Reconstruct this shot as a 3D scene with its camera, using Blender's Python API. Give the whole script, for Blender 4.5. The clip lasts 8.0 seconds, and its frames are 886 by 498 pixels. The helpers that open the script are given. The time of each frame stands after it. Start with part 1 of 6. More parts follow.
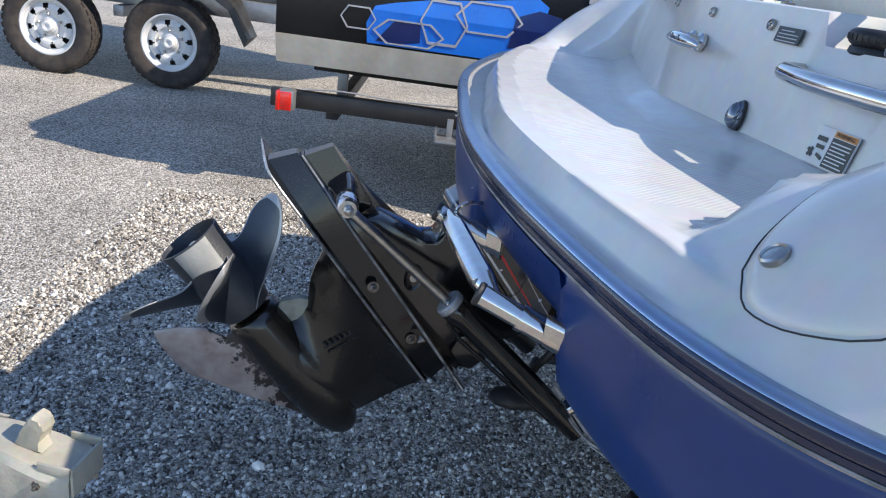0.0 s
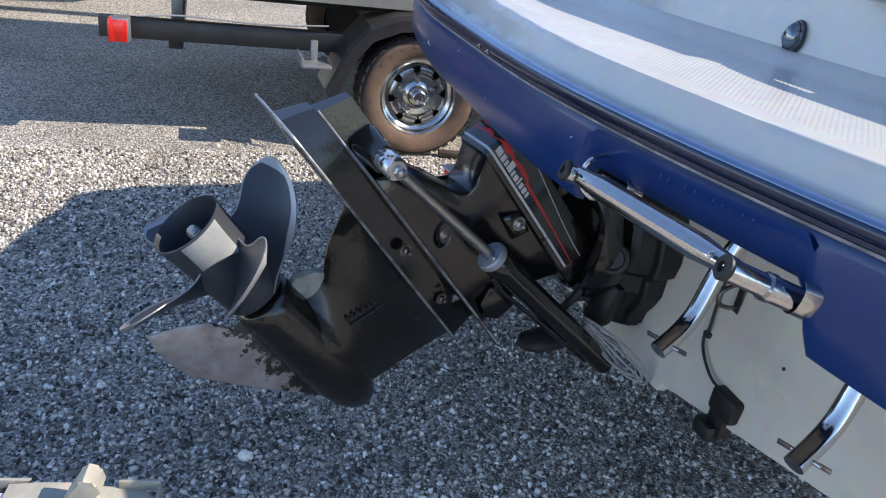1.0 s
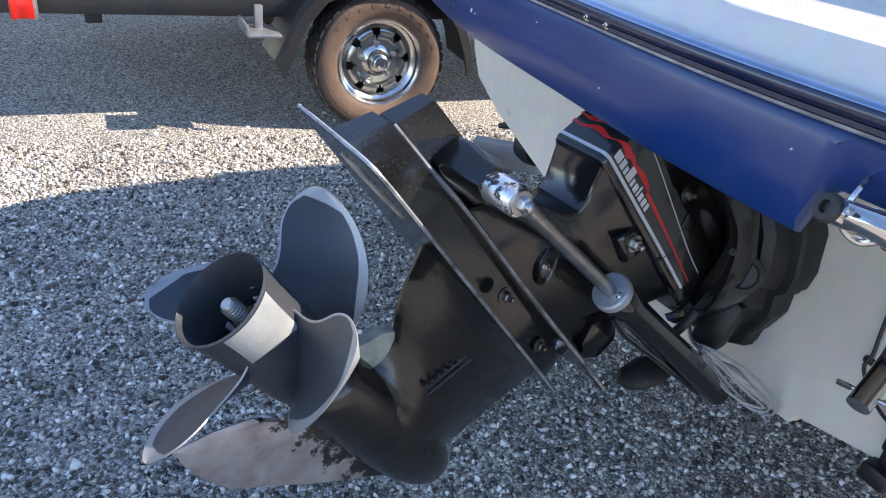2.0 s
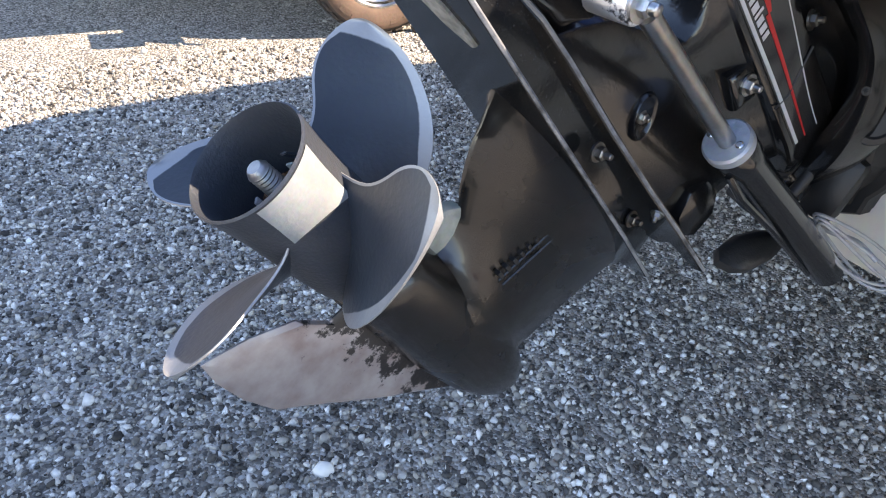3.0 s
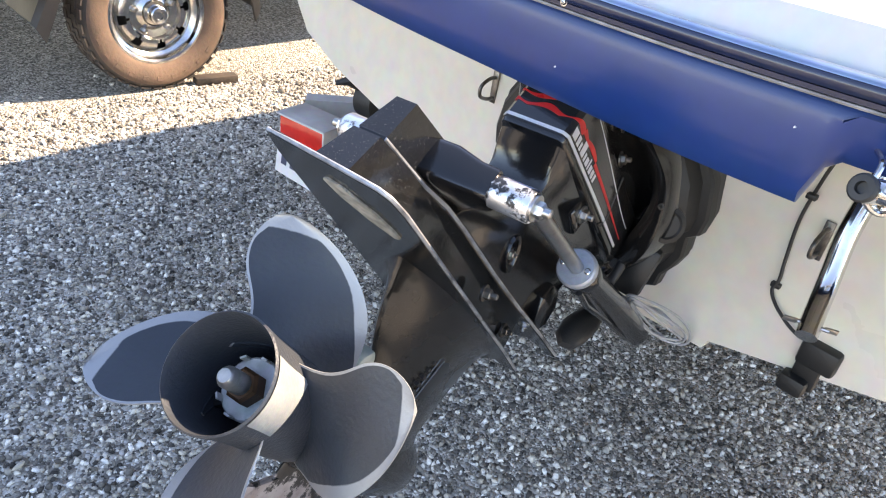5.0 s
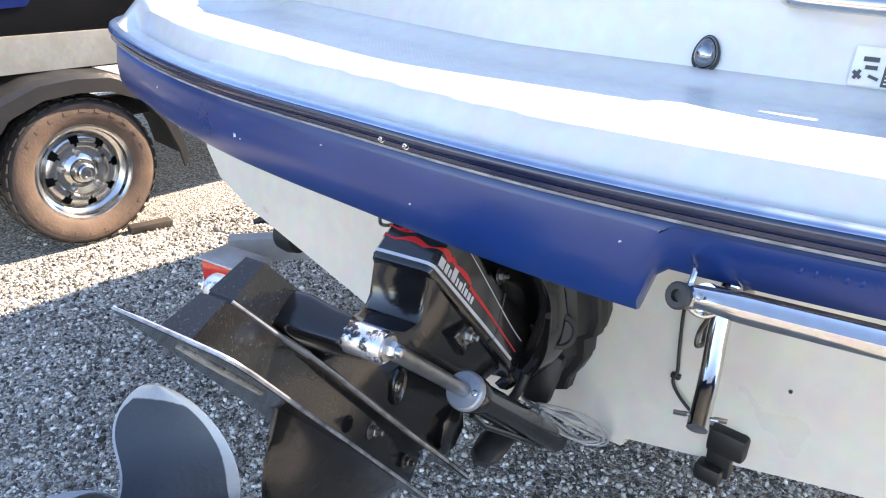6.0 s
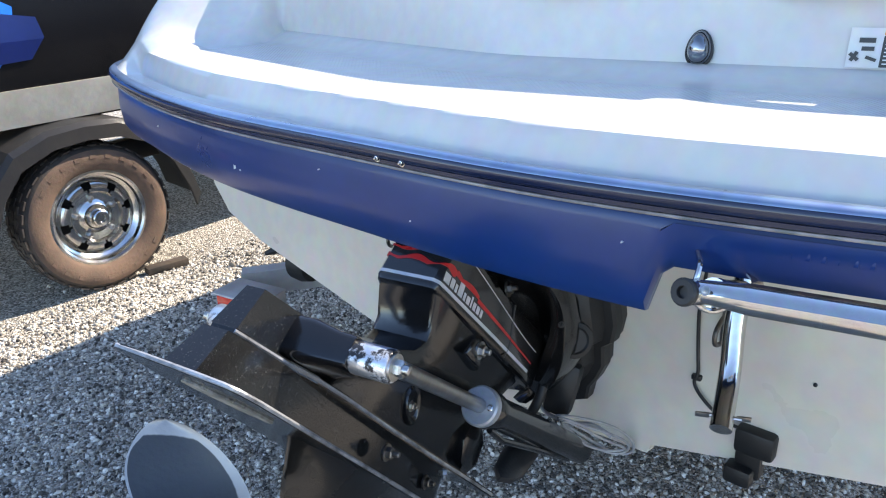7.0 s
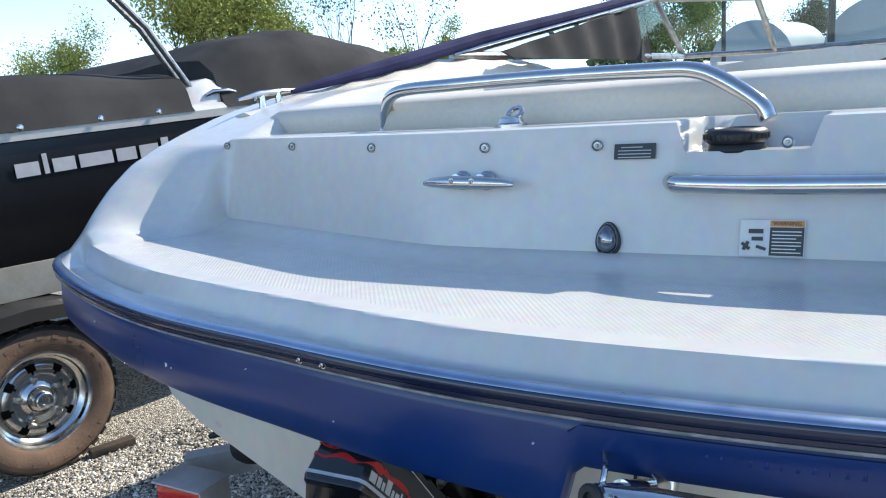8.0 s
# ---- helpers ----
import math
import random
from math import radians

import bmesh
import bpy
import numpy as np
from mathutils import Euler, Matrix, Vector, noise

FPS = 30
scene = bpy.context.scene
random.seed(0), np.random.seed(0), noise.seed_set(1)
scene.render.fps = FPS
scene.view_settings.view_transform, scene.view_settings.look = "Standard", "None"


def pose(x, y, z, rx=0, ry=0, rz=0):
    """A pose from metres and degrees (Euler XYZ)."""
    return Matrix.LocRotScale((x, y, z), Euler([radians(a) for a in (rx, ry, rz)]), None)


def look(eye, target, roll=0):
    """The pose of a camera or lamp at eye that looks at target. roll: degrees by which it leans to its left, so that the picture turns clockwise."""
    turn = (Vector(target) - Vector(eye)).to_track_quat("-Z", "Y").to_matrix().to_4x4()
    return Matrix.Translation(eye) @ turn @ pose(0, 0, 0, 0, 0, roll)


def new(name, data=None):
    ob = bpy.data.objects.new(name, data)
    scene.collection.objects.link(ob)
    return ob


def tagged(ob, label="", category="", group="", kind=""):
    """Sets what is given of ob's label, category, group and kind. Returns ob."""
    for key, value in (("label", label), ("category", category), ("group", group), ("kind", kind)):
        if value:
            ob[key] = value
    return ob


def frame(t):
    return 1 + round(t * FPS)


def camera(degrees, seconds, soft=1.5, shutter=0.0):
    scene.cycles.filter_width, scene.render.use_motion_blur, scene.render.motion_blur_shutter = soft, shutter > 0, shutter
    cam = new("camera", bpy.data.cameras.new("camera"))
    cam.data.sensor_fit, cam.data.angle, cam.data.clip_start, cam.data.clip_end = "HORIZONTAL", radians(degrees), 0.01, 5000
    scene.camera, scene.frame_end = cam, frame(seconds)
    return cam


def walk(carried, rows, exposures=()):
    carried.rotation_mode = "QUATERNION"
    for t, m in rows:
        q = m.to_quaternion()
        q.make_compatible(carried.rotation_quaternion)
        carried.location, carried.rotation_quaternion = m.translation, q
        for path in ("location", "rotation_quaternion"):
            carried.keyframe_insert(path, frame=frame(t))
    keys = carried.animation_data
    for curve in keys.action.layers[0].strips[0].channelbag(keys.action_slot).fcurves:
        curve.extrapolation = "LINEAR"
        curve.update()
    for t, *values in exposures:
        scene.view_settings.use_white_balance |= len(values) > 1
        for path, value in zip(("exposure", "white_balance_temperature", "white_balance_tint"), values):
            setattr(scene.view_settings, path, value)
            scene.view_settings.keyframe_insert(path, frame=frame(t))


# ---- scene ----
cam = camera(61.5, 8.0, soft=1.1)
PATH = [
    (0, (1.342, -0.448, 1.210), (-0.521, -0.380, 0.485), 8.2),
    (0.5, (1.258, -0.683, 1.205), (-0.565, -0.382, 0.439), 7.8),
    (1, (1.154, -0.845, 1.180), (-0.539, -0.233, 0.309), 8.3),
    (1.5, (0.905, -0.922, 1.175), (-0.695, -0.162, 0.246), 8.3),
    (1.7, (0.837, -0.940, 1.164), (-0.745, -0.156, 0.224), 7.9),
    (2.8, (0.630, -1.012, 0.974), (-0.876, -0.239, -0.091), 4),
    (3, (0.618, -0.973, 0.954), (-0.857, -0.207, -0.157), 3.8),
    (3.5, (0.627, -0.936, 0.945), (-0.765, -0.135, -0.248), 4.3),
    (4, (0.552, -1.041, 1.049), (-0.710, -0.080, -0.169), 7.9),
    (4.3, (0.524, -1.099, 1.089), (-0.662, -0.024, -0.111), 10.0),
    (4.5, (0.519, -1.130, 1.113), (-0.633, 0.013, -0.056), 10.3),
    (5, (0.529, -1.123, 1.143), (-0.598, 0.149, 0.089), 8.9),
    (5.2, (0.544, -1.110, 1.157), (-0.592, 0.198, 0.159), 7.7),
    (6.3, (0.633, -1.023, 1.207), (-0.562, 0.381, 0.431), 0.7),
    (6.5, (0.634, -1.017, 1.204), (-0.573, 0.381, 0.436), -0.2),
    (7, (0.632, -1.025, 1.192), (-0.603, 0.355, 0.437), -2.5),
    (7.5, (0.662, -1.007, 1.191), (-0.594, 0.428, 0.589), -3.5),
    (8, (0.686, -0.993, 1.253), (-0.538, 0.543, 0.879), -3.8),
]
EXPOSURE = [(0, 0.67, 6500, 13), (1.0, 0.78, 6500, 14), (1.5, 1.05, 6500, 14), (3.0, 1.81, 7350, 18), (4.0, 2.08, 8000, 18), (4.5, 2.2, 8200, 18), (5.2, 2.05, 8100, 18), (6.3, 2.0, 7050, 15), (7.0, 1.47, 6780, 12), (7.5, 1.18, 6600, 10), (8.0, 0.77, 6400, 8)]
walk(cam, [(t, look(eye, target, roll)) for t, eye, target, roll in PATH], EXPOSURE)

# ---- world and sun ----
TO_SUN = Vector((0.38, 1.1, 0.96)).normalized()
world = bpy.data.worlds.new("sky")
scene.world = world
world.use_nodes = True
wn = world.node_tree.nodes
sky = wn.new("ShaderNodeTexSky")
sky.sky_type = "NISHITA"
sky.sun_disc = False
sky.sun_elevation = math.asin(TO_SUN.z)
sky.sun_rotation = math.atan2(TO_SUN.x, TO_SUN.y)
sky.altitude, sky.air_density, sky.dust_density, sky.ozone_density = 1500, 0.95, 0.0, 2.0
wn["Background"].inputs["Strength"].default_value = 0.192
world.node_tree.links.new(sky.outputs["Color"], wn["Background"].inputs["Color"])
sun_data = bpy.data.lights.new("sun", "SUN")
sun_data.energy, sun_data.angle, sun_data.color = 4.3, radians(0.55), (1.0, 0.92, 0.79)
sun = new("sun", sun_data)
sun.matrix_world = look(TO_SUN * 20, (0, 0, 0))


# ---- materials ----
def mat(name, base, rough=0.5, metal=0.0, second=None, scale=8.0, mix=0.5, bump=0.0, bump_scale=60.0, coat=0.0, rough_var=0.08, spec=0.5, island=0.0):
    """A surface with two scales of colour variation, uneven gloss and fine relief."""
    m = bpy.data.materials.new(name)
    m.use_nodes = True
    nt = m.node_tree
    n, l = nt.nodes, nt.links
    p = n["Principled BSDF"]
    p.inputs["Metallic"].default_value = metal
    p.inputs["Coat Weight"].default_value = coat
    p.inputs["Coat Roughness"].default_value = 0.08
    p.inputs["Specular IOR Level"].default_value = spec
    tc = n.new("ShaderNodeTexCoord")
    big = n.new("ShaderNodeTexNoise")
    big.inputs["Scale"].default_value, big.inputs["Detail"].default_value = scale, 6
    fine = n.new("ShaderNodeTexNoise")
    fine.inputs["Scale"].default_value, fine.inputs["Detail"].default_value = bump_scale, 4
    for t in (big, fine):
        l.new(tc.outputs["Object"], t.inputs["Vector"])
    b = Vector(base)
    s2 = Vector(second) if second else b * 0.8
    ramp = n.new("ShaderNodeValToRGB")
    ramp.color_ramp.elements[0].position, ramp.color_ramp.elements[1].position = 0.5 - 0.3 * mix, 0.5 + 0.3 * mix
    ramp.color_ramp.elements[0].color, ramp.color_ramp.elements[1].color = (*s2, 1), (*b, 1)
    l.new(big.outputs["Fac"], ramp.inputs["Fac"])
    mx = n.new("ShaderNodeMix")
    mx.data_type, mx.blend_type = "RGBA", "MULTIPLY"
    mx.inputs["Factor"].default_value = 0.25
    l.new(ramp.outputs["Color"], mx.inputs["A"])
    l.new(fine.outputs["Color"], mx.inputs["B"])
    l.new(mx.outputs["Result"], p.inputs["Base Color"])
    mr = n.new("ShaderNodeMapRange")
    mr.inputs["To Min"].default_value, mr.inputs["To Max"].default_value = max(0.02, rough - rough_var), rough + rough_var
    l.new(big.outputs["Fac"], mr.inputs["Value"])
    l.new(mr.outputs["Result"], p.inputs["Roughness"])
    if bump:
        bp = n.new("ShaderNodeBump")
        bp.inputs["Strength"].default_value, bp.inputs["Distance"].default_value = bump, 0.004
        l.new(fine.outputs["Fac"], bp.inputs["Height"])
        l.new(bp.outputs["Normal"], p.inputs["Normal"])
    return m


def worn(name, base, under, rough, at=0.58, scale=9.0, under_metal=0.9, under_rough=0.4, soft=0.03, bump=0.15):
    """Paint with patches worn through to what lies under it."""
    m = mat(name, base, rough, 0.0, scale=14, bump=bump, bump_scale=160)
    nt = m.node_tree
    n, l = nt.nodes, nt.links
    p = n["Principled BSDF"]
    old = p.inputs["Base Color"].links[0].from_socket
    tc = n.new("ShaderNodeTexCoord")
    tex = n.new("ShaderNodeTexNoise")
    tex.inputs["Scale"].default_value, tex.inputs["Detail"].default_value, tex.inputs["Roughness"].default_value = scale, 9, 0.68
    l.new(tc.outputs["Object"], tex.inputs["Vector"])
    r = n.new("ShaderNodeMapRange")
    r.inputs["From Min"].default_value, r.inputs["From Max"].default_value = at - soft, at + soft
    l.new(tex.outputs["Fac"], r.inputs["Value"])
    mx = n.new("ShaderNodeMix")
    mx.data_type = "RGBA"
    l.new(r.outputs["Result"], mx.inputs["Factor"])
    l.new(old, mx.inputs["A"])
    mx.inputs["B"].default_value = (*under, 1)
    l.new(mx.outputs["Result"], p.inputs["Base Color"])
    ml = n.new("ShaderNodeMath")
    ml.operation = "MULTIPLY"
    ml.inputs[1].default_value = under_metal
    l.new(r.outputs["Result"], ml.inputs[0])
    l.new(ml.outputs["Value"], p.inputs["Metallic"])
    return m


def stone_mat(name, island):
    """Crushed limestone: cream, grey and dark chips."""
    m = bpy.data.materials.new(name)
    m.use_nodes = True
    n, l = m.node_tree.nodes, m.node_tree.links
    p = n["Principled BSDF"]
    p.inputs["Roughness"].default_value = 0.9
    p.inputs["Specular IOR Level"].default_value = 0.25
    ramp = n.new("ShaderNodeValToRGB")
    cr = ramp.color_ramp
    stops = [(0.0, (0.050, 0.045, 0.040)), (0.2, (0.145, 0.130, 0.112)), (0.45, (0.385, 0.346, 0.290)), (0.75, (0.66, 0.608, 0.52)), (1.0, (0.94, 0.90, 0.83))]
    cr.elements[0].position, cr.elements[0].color = stops[0][0], (*stops[0][1], 1)
    cr.elements[1].position, cr.elements[1].color = stops[-1][0], (*stops[-1][1], 1)
    if not island:
        stops = [(q, tuple(0.72 * v + 0.28 * w for v, w in zip(c, (0.43, 0.385, 0.325)))) for q, c in stops]
        cr.elements[0].color, cr.elements[1].color = (*stops[0][1], 1), (*stops[-1][1], 1)
    for pos, c in stops[1:-1]:
        cr.elements.new(pos).color = (*c, 1)
    tc = n.new("ShaderNodeTexCoord")
    if island:
        geo = n.new("ShaderNodeNewGeometry")
        l.new(geo.outputs["Random Per Island"], ramp.inputs["Fac"])
        col = ramp.outputs["Color"]
    else:
        v = n.new("ShaderNodeTexVoronoi")
        v.inputs["Scale"].default_value = 130
        l.new(tc.outputs["Object"], v.inputs["Vector"])
        sep = n.new("ShaderNodeSeparateColor")
        l.new(v.outputs["Color"], sep.inputs["Color"])
        l.new(sep.outputs["Red"], ramp.inputs["Fac"])
        col = ramp.outputs["Color"]
        v2 = n.new("ShaderNodeTexVoronoi")
        v2.inputs["Scale"].default_value = 130
        l.new(tc.outputs["Object"], v2.inputs["Vector"])
        bp = n.new("ShaderNodeBump")
        bp.invert = True
        bp.inputs["Strength"].default_value, bp.inputs["Distance"].default_value = 0.9, 0.012
        l.new(v2.outputs["Distance"], bp.inputs["Height"])
        l.new(bp.outputs["Normal"], p.inputs["Normal"])
    big = n.new("ShaderNodeTexNoise")
    big.inputs["Scale"].default_value, big.inputs["Detail"].default_value = 1.3, 5
    l.new(tc.outputs["Object"], big.inputs["Vector"])
    r2 = n.new("ShaderNodeMapRange")
    r2.inputs["From Min"].default_value, r2.inputs["From Max"].default_value = 0.3, 0.7
    r2.inputs["To Min"].default_value, r2.inputs["To Max"].default_value = 0.78, 1.12
    l.new(big.outputs["Fac"], r2.inputs["Value"])
    mx = n.new("ShaderNodeVectorMath")
    mx.operation = "SCALE"
    l.new(col, mx.inputs[0])
    l.new(r2.outputs["Result"], mx.inputs["Scale"])
    l.new(mx.outputs["Vector"], p.inputs["Base Color"])
    return m


def glass_mat(name, tint=(0.85, 0.92, 0.92), alpha=0.25):
    m = bpy.data.materials.new(name)
    m.use_nodes = True
    n, l = m.node_tree.nodes, m.node_tree.links
    out = n["Material Output"]
    n.remove(n["Principled BSDF"])
    tr = n.new("ShaderNodeBsdfTransparent")
    tr.inputs["Color"].default_value = (*tint, 1)
    gl = n.new("ShaderNodeBsdfGlossy")
    gl.inputs["Roughness"].default_value = 0.03
    lw = n.new("ShaderNodeLayerWeight")
    lw.inputs["Blend"].default_value = 0.35
    pw = n.new("ShaderNodeMath")
    pw.operation = "POWER"
    pw.inputs[1].default_value = 3.0
    l.new(lw.outputs["Facing"], pw.inputs[0])
    fr = n.new("ShaderNodeMapRange")
    fr.inputs["To Min"].default_value, fr.inputs["To Max"].default_value = 0.04, 0.7
    l.new(pw.outputs["Value"], fr.inputs["Value"])
    ms = n.new("ShaderNodeMixShader")
    l.new(fr.outputs["Result"], ms.inputs["Fac"])
    l.new(tr.outputs["BSDF"], ms.inputs[1])
    l.new(gl.outputs["BSDF"], ms.inputs[2])
    l.new(ms.outputs["Shader"], out.inputs["Surface"])
    return m


GRAVEL = stone_mat("gravel_sheet", False)
STONES = stone_mat("gravel_stones", True)
BLACK_PAINT = mat("black_drive_paint", (0.007, 0.007, 0.008), 0.15, 0, (0.012, 0.011, 0.010), 10, bump=0.06, bump_scale=220, coat=0.3, rough_var=0.12)
GEARCASE = mat("bronze_black_paint", (0.009, 0.008, 0.007), 0.26, 0, (0.020, 0.016, 0.012), 9, bump=0.10, bump_scale=38, coat=0.2, rough_var=0.2)
PITTED = worn("pitted_black_paint", (0.012, 0.012, 0.012), (0.17, 0.165, 0.155), 0.12, 0.665, 420, 0.5, soft=0.06, bump=0.03)
PROP_PAINT = mat("prop_dark_grey", (0.035, 0.04, 0.048), 0.42, 0, (0.05, 0.052, 0.058), 20, bump=0.2, bump_scale=260)
SKEG_WORN = worn("flaking_paint", (0.02, 0.016, 0.014), (0.45, 0.42, 0.40), 0.45, 0.52, 48, 0.4)
CHROME = mat("polished_stainless", (0.72, 0.71, 0.69), 0.12, 1.0, (0.62, 0.6, 0.57), 9, bump=0.03, bump_scale=90, rough_var=0.07)
STEEL = mat("dull_steel", (0.52, 0.51, 0.49), 0.3, 1.0, (0.4, 0.38, 0.35), 30, bump=0.1, bump_scale=200)
DARK_CHROME = mat("dark_chrome", (0.30, 0.31, 0.33), 0.10, 1.0, (0.22, 0.23, 0.25), 20, bump=0.02, bump_scale=90)
DULL = mat("tarnished_steel", (0.27, 0.255, 0.235), 0.38, 1.0, (0.16, 0.145, 0.13), 60, bump=0.15, bump_scale=240)
BRASS = mat("brown_bronze_nut", (0.14, 0.07, 0.035), 0.5, 0.8, (0.09, 0.045, 0.025), 60)
CHIPPED = worn("chipped_chrome_black", (0.02, 0.02, 0.022), (0.75, 0.76, 0.78), 0.3, 0.47, 38, 0.9)
EDGE_WORN = worn("edge_worn_paint", (0.05, 0.05, 0.05), (0.40, 0.40, 0.40), 0.30, 0.47, 26, 0.6, soft=0.12)
BLADE_PAINT = worn("blade_paint", (0.030, 0.038, 0.050), (0.33, 0.33, 0.33), 0.40, 0.5, 24, 0.45, soft=0.02)
RUBBER = mat("black_rubber", (0.016, 0.016, 0.016), 0.55, 0, (0.026, 0.025, 0.024), 20, bump=0.2, bump_scale=140)
PLASTIC = mat("black_moulded_plastic", (0.009, 0.009, 0.009), 0.48, 0, (0.016, 0.015, 0.015), 12, bump=0.1, bump_scale=200)
GEL_WHITE = mat("white_gelcoat", (0.66, 0.642, 0.605), 0.24, 0, (0.615, 0.598, 0.56), 3, bump=0.02, bump_scale=40, coat=0.25)
GEL_CREAM = mat("cream_hull_gelcoat", (0.80, 0.735, 0.63), 0.3, 0, (0.75, 0.685, 0.58), 3, bump=0.03, bump_scale=30, coat=0.2)
GEL_BLUE = mat("navy_gelcoat", (0.006, 0.037, 0.165), 0.30, 0, (0.006, 0.031, 0.14), 5, bump=0.03, bump_scale=60, coat=0.15, rough_var=0.08, spec=0.4)
VINYL = mat("cream_vinyl", (0.72, 0.66, 0.56), 0.45, 0, (0.66, 0.6, 0.5), 6, bump=0.12, bump_scale=120)
RUB_DARK = mat("navy_vinyl_rail", (0.010, 0.018, 0.055), 0.2, 0, (0.016, 0.022, 0.05), 14, bump=0.05, bump_scale=120, coat=0.2)
# metal cap strip; the blue of the reflected sky is put into its colour
RAIL_CAP = mat("sky_tinted_rail_cap", (0.40, 0.49, 0.62), 0.30, 1.0, (0.33, 0.41, 0.54), 20, bump=0.03, bump_scale=90)
RUB_GREY = mat("faded_rail_edge", (0.40, 0.365, 0.34), 0.5, 0, (0.20, 0.18, 0.17), 30)
RED_DECAL = mat("red_decal", (0.55, 0.02, 0.02), 0.3, 0, (0.5, 0.02, 0.02), 30)
SILVER_DECAL = mat("silver_decal", (0.62, 0.62, 0.63), 0.35, 0.1, (0.55, 0.55, 0.56), 30)
DECAL_BLACK = mat("black_decal", (0.015, 0.016, 0.018), 0.12, 0, (0.02, 0.02, 0.022), 30, coat=0.5)
GALV = mat("galvanised_steel", (0.42, 0.43, 0.44), 0.45, 0.7, (0.33, 0.34, 0.35), 18, bump=0.1, bump_scale=90)
BLACK_FRAME = mat("black_trailer_paint", (0.02, 0.02, 0.021), 0.42, 0, (0.035, 0.032, 0.03), 9, bump=0.1, bump_scale=80)
TYRE = mat("dusty_tyre", (0.20, 0.125, 0.085), 0.85, 0, (0.10, 0.068, 0.05), 7, bump=0.3, bump_scale=90)
TREAD = mat("tyre_tread", (0.035, 0.03, 0.027), 0.85, 0, (0.07, 0.055, 0.045), 14, bump=0.5, bump_scale=70)
WHITE_PAINT = mat("white_paint", (0.75, 0.75, 0.74), 0.35, 0, (0.66, 0.66, 0.65), 8)
RED_LENS = mat("red_lens", (0.75, 0.025, 0.015), 0.2, 0, (0.65, 0.02, 0.012), 40, coat=0.5)
HULL_BLACK = mat("black_gelcoat", (0.005, 0.005, 0.006), 0.25, 0, (0.009, 0.009, 0.010), 4, bump=0.02, bump_scale=200, coat=0.05, spec=0.3)
HULL_BLUE = mat("blue_graphic", (0.012, 0.20, 0.78), 0.3, 0, (0.010, 0.16, 0.66), 6, coat=0.2)
HULL_NAVY = mat("navy_graphic", (0.006, 0.02, 0.13), 0.3, 0, (0.005, 0.016, 0.10), 6, coat=0.3)
HULL_BEIGE = mat("dusty_beige_bottom", (0.78, 0.70, 0.56), 0.75, 0, (0.64, 0.55, 0.42), 7, bump=0.15, bump_scale=40)
CANVAS = mat("black_canvas", (0.035, 0.034, 0.034), 0.9, 0, (0.05, 0.048, 0.046), 5, bump=0.5, bump_scale=500, spec=0.2)
NAVY_CANVAS = mat("navy_canvas", (0.018, 0.018, 0.06), 0.9, 0, (0.03, 0.03, 0.09), 8, bump=0.4, bump_scale=400, spec=0.2)
GREY_MARK = mat("grey_lettering", (0.45, 0.45, 0.47), 0.4, 0, (0.4, 0.4, 0.42), 20)
LABEL_DARK = mat("dark_label", (0.025, 0.03, 0.032), 0.4)
LABEL_WHITE = mat("white_label", (0.78, 0.78, 0.78), 0.4)
LABEL_ORANGE = mat("orange_label", (0.75, 0.30, 0.06), 0.4)
WOOD = mat("weathered_wood", (0.075, 0.052, 0.036), 0.85, 0, (0.04, 0.03, 0.022), 18, bump=0.4, bump_scale=60)
BARK = mat("bark", (0.10, 0.085, 0.065), 0.9, 0, (0.06, 0.05, 0.04), 6, bump=0.4, bump_scale=30)
LEAF = mat("yellow_green_leaves", (0.40, 0.41, 0.09), 0.7, 0, (0.19, 0.25, 0.05), 0.6, mix=0.9)
LEAF_DARK = mat("green_leaves", (0.11, 0.155, 0.045), 0.7, 0, (0.045, 0.075, 0.025), 0.3, mix=0.9)
GLASS = glass_mat("clear_glass")
WIRE = mat("grey_cable", (0.42, 0.42, 0.42), 0.4, 0.2, (0.3, 0.3, 0.3), 40)


# ---- mesh helpers ----
def link_mesh(name, bm, material, parent=None, label="", smooth=35, m=None):
    me = bpy.data.meshes.new(name)
    bmesh.ops.recalc_face_normals(bm, faces=bm.faces)
    bm.to_mesh(me)
    bm.free()
    for mt in (material if isinstance(material, (list, tuple)) else [material]):
        me.materials.append(mt)
    if smooth:
        me.polygons.foreach_set("use_smooth", [True] * len(me.polygons))
        me.set_sharp_from_angle(angle=radians(smooth))
    ob = new(name, me)
    if parent:
        ob.parent = parent
    if m is not None:
        ob.matrix_local = m
    if label:
        ob["label"] = label
    return ob


def part(name, bm, material, parent, label="", smooth=35):
    return link_mesh(name, bm, material, parent, label, smooth)


def thing(name, place, label, category, group="", kind=""):
    e = new(name)
    e.empty_display_size = 0.05
    e.matrix_world = place if isinstance(place, Matrix) else Matrix.Translation(place)
    return tagged(e, label, category, group, kind)


def loft(bm, rings, closed=True, caps=True):
    vs = [[bm.verts.new(p) for p in r] for r in rings]
    n = len(vs[0])
    for a, b in zip(vs, vs[1:]):
        for i in range(n if closed else n - 1):
            j = (i + 1) % n
            bm.faces.new((a[i], a[j], b[j], b[i]))
    if caps and closed:
        bm.faces.new(vs[0][::-1])
        bm.faces.new(vs[-1])
    return vs


